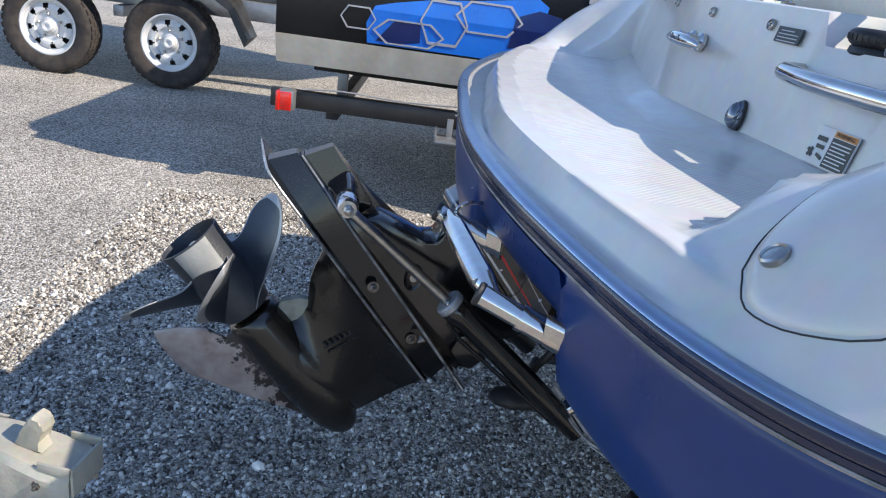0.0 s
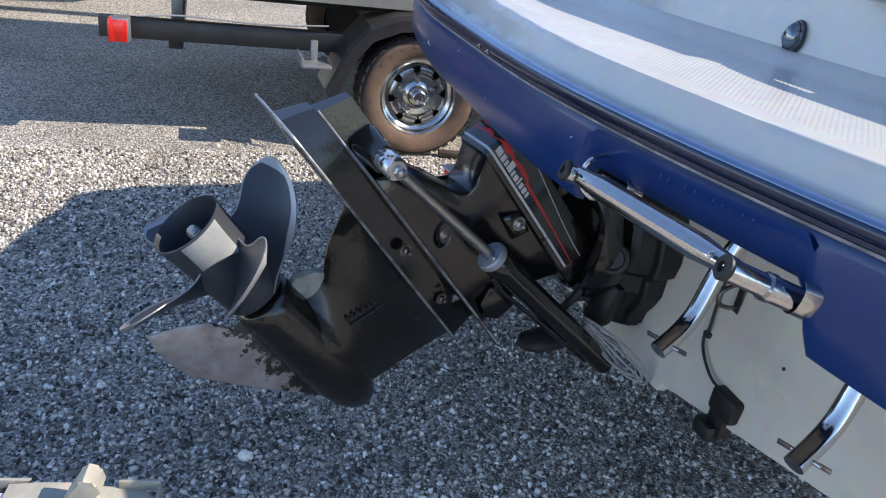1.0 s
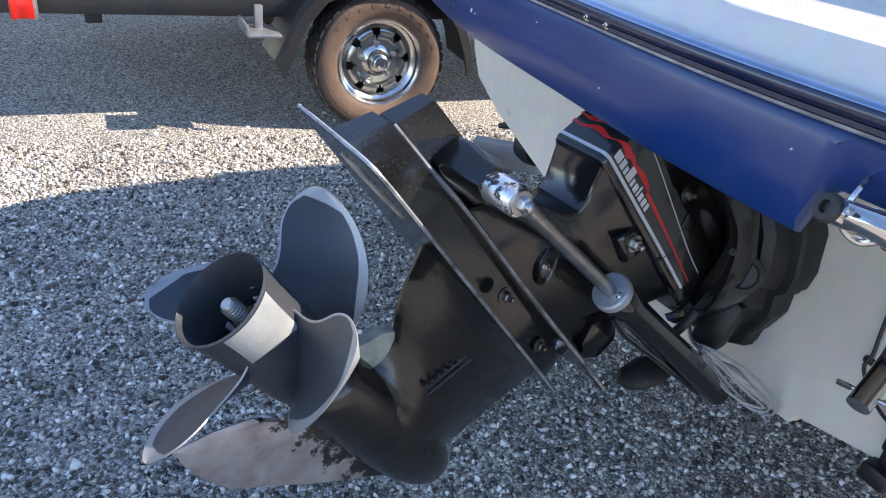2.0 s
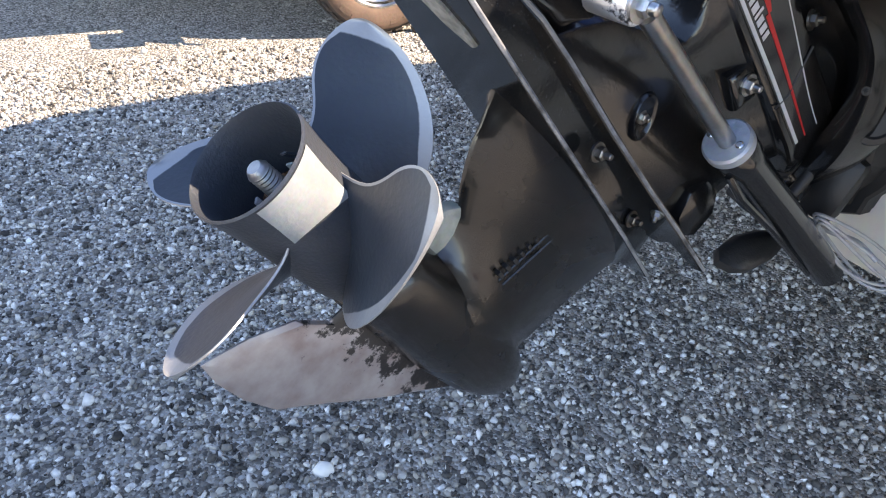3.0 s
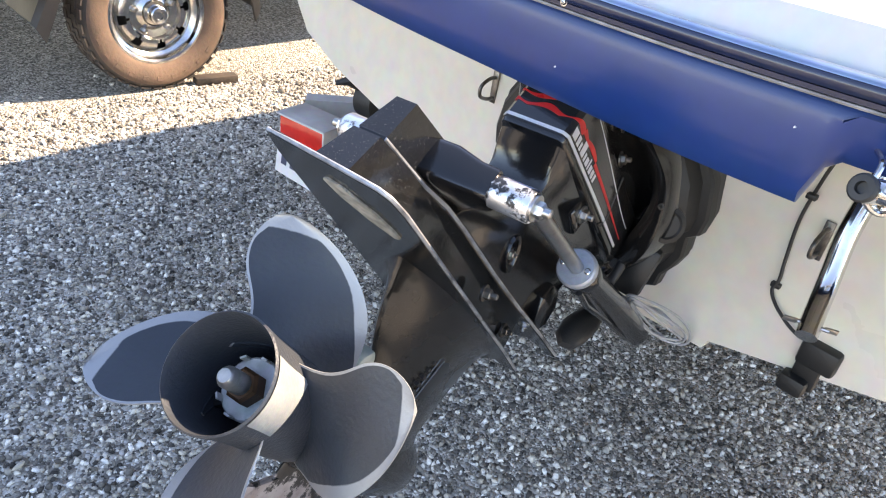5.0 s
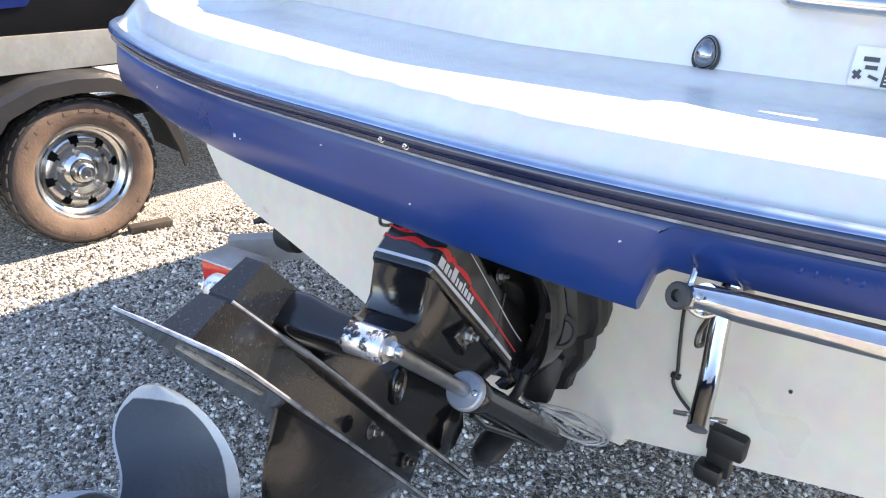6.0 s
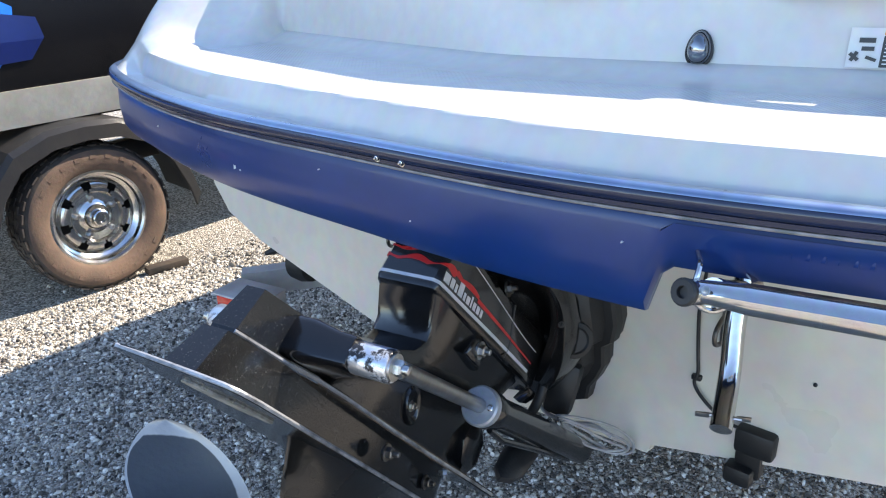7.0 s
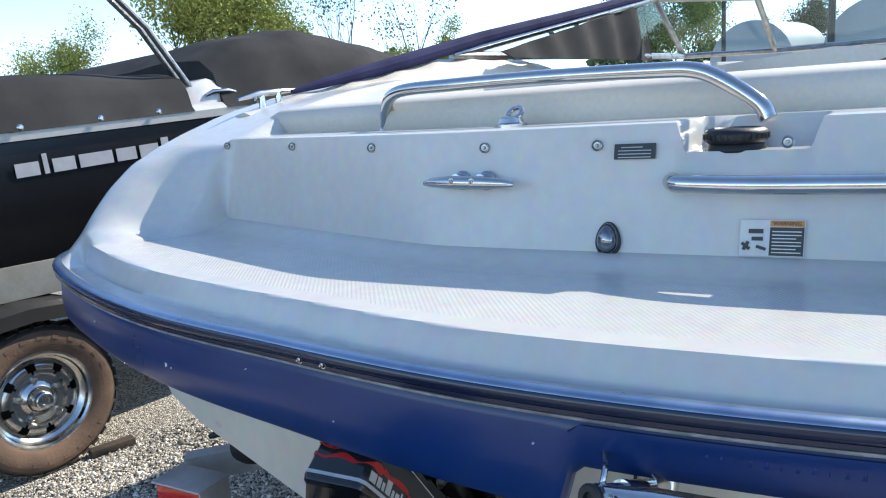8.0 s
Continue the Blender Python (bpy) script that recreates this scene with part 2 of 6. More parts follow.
def tube(bm, pts, r, n=10, caps=True):
    pts = [Vector(p) for p in pts]
    rs = r if isinstance(r, (list, tuple)) else [r] * len(pts)
    rings, up = [], None
    for i, p in enumerate(pts):
        d = (pts[min(i + 1, len(pts) - 1)] - pts[max(i - 1, 0)]).normalized()
        if up is None:
            up = d.orthogonal().normalized()
        up = (up - d * up.dot(d)).normalized()
        w = d.cross(up)
        rings.append([p + rs[i] * (math.cos(a) * up + math.sin(a) * w) for a in (2 * math.pi * k / n for k in range(n))])
    loft(bm, rings, True, caps)


def curve_pts(ctrl, n=8):
    """A smooth line through the given points."""
    c = [Vector(p) for p in ctrl]
    c = [c[0] * 2 - c[1], *c, c[-1] * 2 - c[-2]]
    out = []
    for i in range(1, len(c) - 2):
        for k in range(n):
            t = k / n
            out.append(0.5 * (2 * c[i] + (c[i + 1] - c[i - 1]) * t + (2 * c[i - 1] - 5 * c[i] + 4 * c[i + 1] - c[i + 2]) * t * t + (3 * c[i] - c[i - 1] - 3 * c[i + 1] + c[i + 2]) * t ** 3))
    out.append(c[-2])
    return out


def lathe(bm, profile, n=24, m=Matrix()):
    """Turns (radius, height) pairs about the z axis of m."""
    rings = [[m @ Vector((r * math.cos(2 * math.pi * k / n), r * math.sin(2 * math.pi * k / n), z)) for k in range(n)] for r, z in profile]
    loft(bm, rings, True, True)


def rot_to(d, at=(0, 0, 0)):
    """A frame whose z axis points along d."""
    return Matrix.Translation(at) @ Vector(d).to_track_quat("Z", "Y").to_matrix().to_4x4()


def box(bm, c, s, m=Matrix(), bevel=0.0, seg=2):
    v = [bm.verts.new(m @ Vector((c[0] + s[0] * x / 2, c[1] + s[1] * y / 2, c[2] + s[2] * z / 2))) for x in (-1, 1) for y in (-1, 1) for z in (-1, 1)]
    fs = [bm.faces.new([v[i] for i in q]) for q in ((0, 1, 3, 2), (4, 6, 7, 5), (0, 4, 5, 1), (2, 3, 7, 6), (0, 2, 6, 4), (1, 5, 7, 3))]
    if bevel:
        es = list({e for f in fs for e in f.edges})
        bmesh.ops.bevel(bm, geom=es, offset=bevel, segments=seg, affect="EDGES", profile=0.5)


def prism(bm, outline, axis, a, b, bevel=0.0):
    """A flat outline of (p, q) pairs, thick from a to b along the axis."""
    def at(p, q, w):
        return Vector({"x": (w, p, q), "y": (p, w, q), "z": (p, q, w)}[axis])
    lo, hi = [bm.verts.new(at(p, q, a)) for p, q in outline], [bm.verts.new(at(p, q, b)) for p, q in outline]
    n = len(outline)
    fs = [bm.faces.new(lo[::-1]), bm.faces.new(hi)]
    for i in range(n):
        fs.append(bm.faces.new((lo[i], lo[(i + 1) % n], hi[(i + 1) % n], hi[i])))
    if bevel:
        es = list({e for f in fs[:2] for e in f.edges})
        bmesh.ops.bevel(bm, geom=es, offset=bevel, segments=2, affect="EDGES", profile=0.5)


def super_ring(cx, cy, rx, ry, z, n=28, k=4.0):
    """A rounded rectangle in the plane at height z."""
    out = []
    for i in range(n):
        a = 2 * math.pi * i / n
        c, s = math.cos(a), math.sin(a)
        out.append((cx + rx * math.copysign(abs(c) ** (2 / k), c), cy + ry * math.copysign(abs(s) ** (2 / k), s), z))
    return out


def bolt(name, parent, at, d, r=0.008, h=0.008, material=None):
    bm = bmesh.new()
    m = rot_to(d, at)
    lathe(bm, [(r * 1.5, 0), (r * 1.5, h * 0.3), (r * 1.05, h * 0.31)], 14, m)
    lathe(bm, [(r, h * 0.3), (r, h), (r * 0.75, h * 1.12)], 6, m)
    lathe(bm, [(r * 0.5, h), (r * 0.5, h * 1.9), (r * 0.35, h * 2.0)], 10, m)
    return part(name, bm, material or DULL, parent, smooth=25)


def np_mesh(name, verts, faces, material, smooth=0):
    """One mesh of triangles or quads from arrays."""
    me = bpy.data.meshes.new(name)
    k = faces.shape[1]
    me.vertices.add(len(verts))
    me.vertices.foreach_set("co", verts.astype(np.float32).ravel())
    me.loops.add(faces.size)
    me.loops.foreach_set("vertex_index", faces.astype(np.int32).ravel())
    me.polygons.add(len(faces))
    me.polygons.foreach_set("loop_start", np.arange(0, faces.size, k, dtype=np.int32))
    me.update(calc_edges=True)
    me.materials.append(material)
    if smooth:
        me.polygons.foreach_set("use_smooth", [True] * len(me.polygons))
        me.set_sharp_from_angle(angle=radians(smooth))
    return new(name, me)


# ---- ground ----
bm = bmesh.new()
bmesh.ops.create_grid(bm, x_segments=60, y_segments=60, size=400)
ground = link_mesh("ground", bm, GRAVEL, smooth=0)
tagged(ground, "crushed pale limestone gravel yard, flat and dry", "ground", kind="structure")


def scatter(name, count, x0, x1, y0, y1, smin, smax, seed, label):
    """Loose angular chips of stone lying on the ground."""
    rng = np.random.default_rng(seed)
    bm = bmesh.new()
    bmesh.ops.create_icosphere(bm, subdivisions=1, radius=1.0)
    bm.verts.ensure_lookup_table()
    bv = np.array([v.co[:] for v in bm.verts])
    bf = np.array([[v.index for v in f.verts] for f in bm.faces])
    bm.free()
    pos = np.stack([rng.uniform(x0, x1, count), rng.uniform(y0, y1, count)], 1)
    size = smin + (smax - smin) * rng.random(count) ** 3.2
    ax = rng.uniform(0.65, 1.25, (count, 3)) * np.array([1, 1, 0.62])
    q = rng.normal(size=(count, 4))
    q[:, 1:3] *= 0.7
    q /= np.linalg.norm(q, axis=1, keepdims=True)
    w, x, y, z = q.T
    rot = np.stack([1 - 2 * (y * y + z * z), 2 * (x * y - z * w), 2 * (x * z + y * w), 2 * (x * y + z * w), 1 - 2 * (x * x + z * z), 2 * (y * z - x * w), 2 * (x * z - y * w), 2 * (y * z + x * w), 1 - 2 * (x * x + y * y)], 1).reshape(-1, 3, 3)
    loc = bv[None] * (1 + rng.uniform(-0.42, 0.42, (count, len(bv), 1))) * ax[:, None] * size[:, None, None]
    loc = np.einsum("nij,nvj->nvi", rot, loc)
    loc[:, :, 0] += pos[:, None, 0]
    loc[:, :, 1] += pos[:, None, 1]
    loc[:, :, 2] += (size * 0.25)[:, None]
    faces = (bf[None] + (np.arange(count) * len(bv))[:, None, None]).reshape(-1, 3)
    ob = np_mesh(name, loc.reshape(-1, 3), faces, STONES)
    return tagged(ob, label, "gravel", kind="stuff")


scatter("gravel", 118000, -2.1, 0.75, -1.70, 1.2, 0.0023, 0.0088, 3, "loose crushed limestone chips in the boat's shade")
scatter("gravel", 260, -2.4, 0.9, -1.8, 1.6, 0.008, 0.016, 5, "larger pale stones lying in the gravel")

# ---- boat: rim line, deck, band, transom and hull ----
XC = -0.10
RIM = [(0.0, -0.399), (0.15, -0.399), (0.3, -0.392), (0.45, -0.373), (0.6, -0.343), (0.75, -0.303), (0.875, -0.263), (0.95, -0.230), (1.01, -0.190), (1.055, -0.143), (1.085, -0.09), (1.11, -0.02), (1.13, 0.10), (1.147, 0.3), (1.165, 0.6), (1.18, 0.97)]
RIM_X = np.array([p[0] for p in curve_pts([(a, b, 0) for a, b in RIM], 6)])
RIM_Y = np.array([p[1] for p in curve_pts([(a, b, 0) for a, b in RIM], 6)])


RIM_FX = np.interp(np.linspace(0, len(RIM_X) - 1, 2400), np.arange(len(RIM_X)), RIM_X)
RIM_FY = np.interp(np.linspace(0, len(RIM_X) - 1, 2400), np.arange(len(RIM_X)), RIM_Y)


def rim_y(xr):
    return float(np.interp(abs(xr), RIM_X, RIM_Y))


def ramp01(a, b, t):
    t = min(1.0, max(0.0, (t - a) / (b - a)))
    return t * t * (3 - 2 * t)


def rim_dist(xr, y):
    return float(np.min(np.hypot(RIM_FX - abs(xr), RIM_FY - y)))


FLOOR_Z, LEDGE_Z = 1.005, 1.212
WING_Y = [-0.4, -0.2, -0.144, -0.047, 0.037, 0.124, 0.214, 0.311, 0.412, 0.54, 0.81, 1.5, 3.0]
WING_Z = [1.0, 1.004, 1.030, 1.106, 1.161, 1.199, 1.230, 1.261, 1.287, 1.312, 1.345, 1.38, 1.40]
STARBOARD_Z = [1.0, 1.004, 1.054, 1.148, 1.222, 1.268, 1.294, 1.312, 1.328, 1.342, 1.362, 1.38, 1.40]


def wall_y(xr):
    return -0.042 + 0.17 * min(0.70, math.hypot(xr, 0.06))


def deck_z(xr, y):
    a = abs(xr)
    w = wall_y(xr)
    rec = FLOOR_Z + 0.02 * ramp01(w - 0.06, w, y)
    rec += (LEDGE_Z - 0.02 - FLOOR_Z) * min(1.0, max(0.0, (y - w) / 0.035)) * (0.9 + 0.1 * ramp01(w, w + 0.045, y))
    rec = min(rec, LEDGE_Z) if y > w + 0.045 else rec
    x = xr + XC
    notch = ramp01(0.285, 0.30, x) * (1 - ramp01(0.455, 0.475, x))
    if y > w:
        rec = min(rec, LEDGE_Z - 0.045 * notch * (1 - ramp01(0.15, 0.165, y)))
    if xr > 0:
        wing = float(np.interp(y, WING_Y, STARBOARD_Z)) - 0.105 * (1 - ramp01(0.74, 0.93, a)) * ramp01(-0.16, 0.01, y) * (1 - ramp01(0.40, 0.75, y))
    else:
        wing = float(np.interp(y, WING_Y, WING_Z)) - 0.092 * (1 - ramp01(0.74, 1.0, a)) * ramp01(-0.17, -0.06, y) * (1 - ramp01(0.0, 0.12, y))
    c = float(np.interp(y, [-0.26, -0.11, -0.05, 0.1], [0.86, 0.745, 0.73, 0.735]))
    m = ramp01(c - 0.02, c + 0.02, a)
    z = rec * (1 - m) + wing * m
    d = rim_dist(xr, y)
    flat = 0.961 + 0.03 * d
    wide = max(ramp01(0.82, 0.95, a), ramp01(-0.16, 0.05, y))
    edge = 0.050 - 0.024 * ramp01(-0.3, 0.4, xr)
    band = flat + (z - flat) * min(1.0, max(0.0, (d - edge) / 0.020))
    swell = 0.961 + (z - 0.961) * math.sin(min(1.0, d / 0.085) * math.pi / 2)
    return band * (1 - wide) + swell * wide


boat = thing("motor_boat", (XC, 0, 0), "white and navy fibreglass motor boat resting on a trailer", "boat")
Y_END = 0.95
cols = sorted({round(s * v, 4) for s in (-1, 1) for v in list(np.linspace(0, 0.7, 36)) + list(np.linspace(0.7, 0.78, 17)) + list(np.linspace(0.78, 1.178, 44))} | {round(v - XC, 4) for v in (0.283, 0.287, 0.292, 0.298, 0.303, 0.452, 0.458, 0.465, 0.472, 0.478)})
bm = bmesh.new()
grid = []
for xr in cols:
    yr, w = rim_y(xr), wall_y(xr)
    wall_rows = [w + d for d in (-0.06, -0.045, -0.03, -0.018, -0.009, 0.0, 0.008, 0.02, 0.035, 0.0452, 0.055, 0.064, 0.07, 0.0705, 0.08, 0.10, 0.13, 0.148, 0.156, 0.166, 0.175)]
    if yr + 0.11 < wall_rows[0] - 0.02:
        first = [yr + d for d in (0, 0.006, 0.015, 0.024, 0.028, 0.032, 0.037, 0.042, 0.047, 0.051, 0.056, 0.061, 0.066, 0.0705, 0.074, 0.085)]
        ys = first + list(np.linspace(first[-1], wall_rows[0], 9)[1:-1]) + wall_rows + list(np.linspace(wall_rows[-1], Y_END, 12)[1:])
    else:
        ys = list(yr + (Y_END - yr) * np.linspace(0, 1, 55) ** 1.5)
    grid.append([bm.verts.new((xr, y, deck_z(xr, y))) for y in ys])
for a, b in zip(grid, grid[1:]):
    na, nb = len(a), len(b)
    k = min(na, nb)
    for j in range(k - 1):
        ja, jb = (j, j)
        bm.faces.new((a[ja], b[jb], b[jb + 1], a[ja + 1]))
part("deck", bm, GEL_WHITE, boat, "white moulded gelcoat stern deck and swim platform", smooth=50)

# hull rim band in navy, with the ladder slot cut into its lower edge
outline = [(-x, y) for x, y in zip(RIM_X[::-1], RIM_Y[::-1])] + [(x, y) for x, y in zip(RIM_X[1:], RIM_Y[1:])]
SLOT = (0.338 - XC, 0.655 - XC)
fine = []
for (x1, y1), (x2, y2) in zip(outline, outline[1:]):
    n = max(1, int(math.hypot(x2 - x1, y2 - y1) / 0.01))
    fine += [(x1 + (x2 - x1) * k / n, y1 + (y2 - y1) * k / n) for k in range(n)]
fine.append(outline[-1])


def low_edge(x):
    s = ramp01(SLOT[0] - 0.012, SLOT[0] + 0.004, x) * (1 - ramp01(SLOT[1] - 0.004, SLOT[1] + 0.03, x))
    base = 0.836 - 0.017 * max(-0.9, min(0.9, x)) - 0.016 * ramp01(0.6, 0.95, abs(x))
    return base + (0.884 - base) * s


def sheer(y):
    return 0.10 * ramp01(0.0, 3.0, y)


def inset(i, d):
    x, y = fine[i]
    x0, y0 = fine[max(i - 1, 0)]
    x1, y1 = fine[min(i + 1, len(fine) - 1)]
    t = Vector((x1 - x0, y1 - y0)).normalized()
    return x - t.y * d, y + t.x * d


bm = bmesh.new()
rings = []
for i, (x, y) in enumerate(fine):
    lo = low_edge(x)
    side = ramp01(0.05, 0.5, y)
    lo = lo * (1 - side) + 0.80 * side
    ring = []
    for d, z in ((0.012, 0.945), (0.006, 0.938), (0.003, 0.925), (-0.001, lo + 0.05), (0.002, lo + 0.014), (0.010, lo), (0.022, lo - 0.004), (0.03, lo + 0.01), (0.03, 0.945)):
        px, py = inset(i, d)
        ring.append((px, py, z + sheer(y)))
    rings.append(ring)
loft(bm, rings)
part("stern_band", bm, GEL_BLUE, boat, "navy gelcoat band under the rub rail", smooth=40)

for nm, prof, mt, lb in (("rail_cap", ((0.012, 0.9665), (0.010, 0.9700), (0.004, 0.9710), (-0.003, 0.9700), (-0.0070, 0.9675), (-0.0078, 0.9655), (0.004, 0.9652)), RAIL_CAP, "cap strip of the rub rail, reflected sky blue put into its colour"),
                         ("rub_rail", ((0.01, 0.9650), (-0.0075, 0.9650), (-0.0095, 0.962), (-0.0095, 0.955), (-0.0070, 0.9515), (0.01, 0.9515)), RUB_DARK, "dark navy vinyl rub rail"),
                         ("rail_insert", ((0.01, 0.9513), (-0.003, 0.9513), (-0.006, 0.950), (-0.006, 0.9452), (-0.002, 0.9440), (0.01, 0.9440)), RUB_DARK, ""),
                         ("rail_edge", ((0.008, 0.9438), (-0.0058, 0.9438), (-0.0068, 0.9422), (-0.0058, 0.9405), (0.008, 0.9405)), RUB_GREY, "faded scuffed rail edge")):
    bm = bmesh.new()
    loft(bm, [[(*inset(i, d), z + sheer(fine[i][1])) for d, z in prof] for i in range(len(fine))])
    part(nm, bm, mt, boat, lb, smooth=40)
for x in (0.017, -0.025):
    y = rim_y(x - XC) - 0.006
    bolt("rail_screw", boat, (x - XC, y, 0.951), (0, -1, 0), 0.0035, 0.003, CHROME)

# cream transom and hull bottom
HALF = [(0.0, 0.362), (0.285, 0.374), (0.29, 0.392), (0.55, 0.455), (0.80, 0.515), (0.93, 0.565), (0.99, 0.63), (1.02, 0.72), (1.04, 0.84)]
sec = [(-x, z) for x, z in HALF[::-1]] + HALF[1:]
bm = bmesh.new()
rings = []
for y, sx, dz in ((0.0, 1, 0), (0.02, 1.006, 0), (0.6, 1.04, 0), (1.8, 1.04, 0.02), (3.0, 0.92, 0.06), (4.0, 0.6, 0.16), (4.9, 0.08, 0.4)):
    rings.append([(x * sx, y + 0.10 * (z - 0.63) * (y < 0.1), z + dz + (0.07 * ramp01(0, 3, y) if z > 0.8 else 0)) for x, z in sec] + [(0.99 * sx, y + 0.03, 0.93 + dz), (-0.99 * sx, y + 0.03, 0.93 + dz)])
loft(bm, rings)
part("hull", bm, GEL_CREAM, boat, "cream gelcoat transom and planing hull bottom", smooth=30)

# ---- fittings on the stern deck ----
def tube_part(name, pts, r, material, parent, label="", n=12):
    bm = bmesh.new()
    tube(bm, pts, r, n)
    return part(name, bm, material, parent, label, smooth=40)


def wall_at(x, z):
    """A point on the aft-facing wall of the stern well, in the boat's own place."""
    w = wall_y(x - XC)
    return Vector((x - XC, w + 0.035 * (z - FLOOR_Z - 0.01) / (LEDGE_Z - FLOOR_Z - 0.01) - 0.003, z))


WALL_N = Vector((0.12, -0.97, 0.17)).normalized()
for x in (-0.828, -0.545, -0.272, -0.009, 0.176, 0.432, 0.60):
    bm = bmesh.new()
    m = rot_to(WALL_N, wall_at(x, 1.1865 - 0.014 * (x + 0.2)))
    lathe(bm, [(0.0085, -0.002), (0.0085, 0.002), (0.0065, 0.0035), (0.0055, 0.0012), (0.0025, 0.001), (0.0022, 0.004), (0.0005, 0.0045)], 18, m)
    part("snap_socket", bm, STEEL, boat, "small round chrome snap socket")

# horn cleat
bm = bmesh.new()
c = wall_at(-0.023, 1.128)
tube(bm, [c + Vector(p) for p in ((-0.088, -0.022, 0.001), (-0.07, -0.026, 0.003), (-0.03, -0.029, 0.004), (0.03, -0.029, 0.004), (0.07, -0.026, 0.003), (0.088, -0.022, 0.001))], [0.004, 0.008, 0.011, 0.011, 0.008, 0.004], 12)
for dx in (-0.024, 0.024):
    lathe(bm, [(0.016, -0.003), (0.016, 0.003), (0.009, 0.007), (0.009, 0.027)], 16, rot_to(WALL_N, c + Vector((dx, 0, 0.004))))
part("cleat", bm, CHROME, boat, "polished chrome mooring cleat")
for dx in (-0.02, 0.02):
    bolt("cleat_screw", boat, c + Vector((dx, -0.038, 0.006)), (0, -1, 0.1), 0.004, 0.003, STEEL)

# shell shaped drain cover
bm = bmesh.new()
c = wall_at(0.200, 1.045)
m = rot_to(WALL_N, c) @ Matrix.Rotation(radians(0), 4, "Z")
up = Vector((0, 0.17, 0.985))
rings = []
for rr, h in ((1.0, -0.002), (1.0, 0.004), (0.9, 0.0075), (0.86, 0.0065), (0.80, 0.012), (0.6, 0.017), (0.3, 0.0195), (0.05, 0.020)):
    rings.append([c + Vector((1, 0, 0)) * (0.0175 * rr * math.cos(a) * (1 - 0.18 * math.sin(a))) + up * (0.0235 * rr * math.sin(a)) + WALL_N * h for a in (2 * math.pi * i / 28 for i in range(28))])
loft(bm, rings)
part("drain_cover", bm, DARK_CHROME, boat, "chrome shell-shaped drain cover")
bm = bmesh.new()
loft(bm, [[c + Vector((1, 0, 0)) * (0.0197 * rr * math.cos(a) * (1 - 0.18 * math.sin(a))) + up * (0.0258 * rr * math.sin(a) - 0.001) + WALL_N * h for a in (2 * math.pi * i / 28 for i in range(28))] for rr, h in ((1.0, -0.002), (1.0, 0.0022), (0.94, 0.0032), (0.6, 0.0034))])
part("drain_gasket", bm, RUBBER, boat, "black rim of the drain cover")

# black data plate and the warning label
def plate_on_wall(name, x0, x1, z0, z1, material, label, lift=0.0):
    bm = bmesh.new()
    q = [wall_at(x0, z0), wall_at(x1, z0), wall_at(x1, z1), wall_at(x0, z1)]
    lo = [bm.verts.new(p + WALL_N * 0.0005) for p in q]
    hi = [bm.verts.new(p + WALL_N * (0.003 + lift)) for p in q]
    bm.faces.new(hi)
    for i in range(4):
        bm.faces.new((lo[i], lo[(i + 1) % 4], hi[(i + 1) % 4], hi[i]))
    return part(name, bm, material, boat, label, smooth=0)


plate_on_wall("data_plate", 0.203, 0.262, 1.160, 1.182, LABEL_DARK, "small black data plate")
for k in range(4):
    plate_on_wall("print_line", 0.209 + 0.004 * (k == 3), 0.256 - 0.012 * (k == 3), 1.1625 + 0.0048 * k - 0.0008, 1.1625 + 0.0048 * k + 0.0006, GREY_MARK, "", 0.0008)
plate_on_wall("warning_label", 0.381, 0.460, 1.027, 1.075, LABEL_WHITE, "white warning label with a pictogram")
plate_on_wall("warning_field", 0.418, 0.459, 1.028, 1.0655, LABEL_DARK, "", 0.0008)
plate_on_wall("warning_strip", 0.418, 0.459, 1.0665, 1.0742, LABEL_ORANGE, "orange warning strip", 0.0008)
for k in range(7):
    plate_on_wall("print_line", 0.421, 0.456 - 0.006 * (k % 3 == 1), 1.0315 + 0.0046 * k, 1.0330 + 0.0046 * k, LABEL_WHITE, "", 0.0015)
# pictogram: plain bars
for a, b, r in (((0.392, 1.060), (0.410, 1.060), 0.0030), ((0.396, 1.050), (0.410, 1.050), 0.0026), ((0.402, 1.040), (0.414, 1.036), 0.0020), ((0.384, 1.044), (0.394, 1.036), 0.0022), ((0.386, 1.035), (0.392, 1.046), 0.0022)):
    bm = bmesh.new()
    p, q = wall_at(*a) + WALL_N * 0.004, wall_at(*b) + WALL_N * 0.004
    d = (q - p).normalized()
    w = d.cross(WALL_N) * r
    vs = [bm.verts.new(v) for v in (p - w, q - w, q + w, p + w)]
    vt = [bm.verts.new(v.co + WALL_N * 0.0006) for v in vs]
    bm.faces.new(vt)
    for i in range(4):
        bm.faces.new((vs[i], vs[(i + 1) % 4], vt[(i + 1) % 4], vt[i]))
    part("pictogram_bar", bm, LABEL_DARK, boat, smooth=0)
# the word on the orange strip
cu = bpy.data.curves.new("warning_word", "FONT")
cu.body, cu.size, cu.extrude, cu.align_x, cu.align_y = "WARNING", 0.0072, 0.0002, "CENTER", "CENTER"
tx = new("warning_word", cu)
tx.data.materials.append(LABEL_DARK)
tx.parent = boat
tx.matrix_local = Matrix.Translation(wall_at(0.4385, 1.0703) + WALL_N * 0.0045) @ Matrix.Rotation(radians(9), 4, "Z") @ Matrix.Rotation(radians(80), 4, "X")

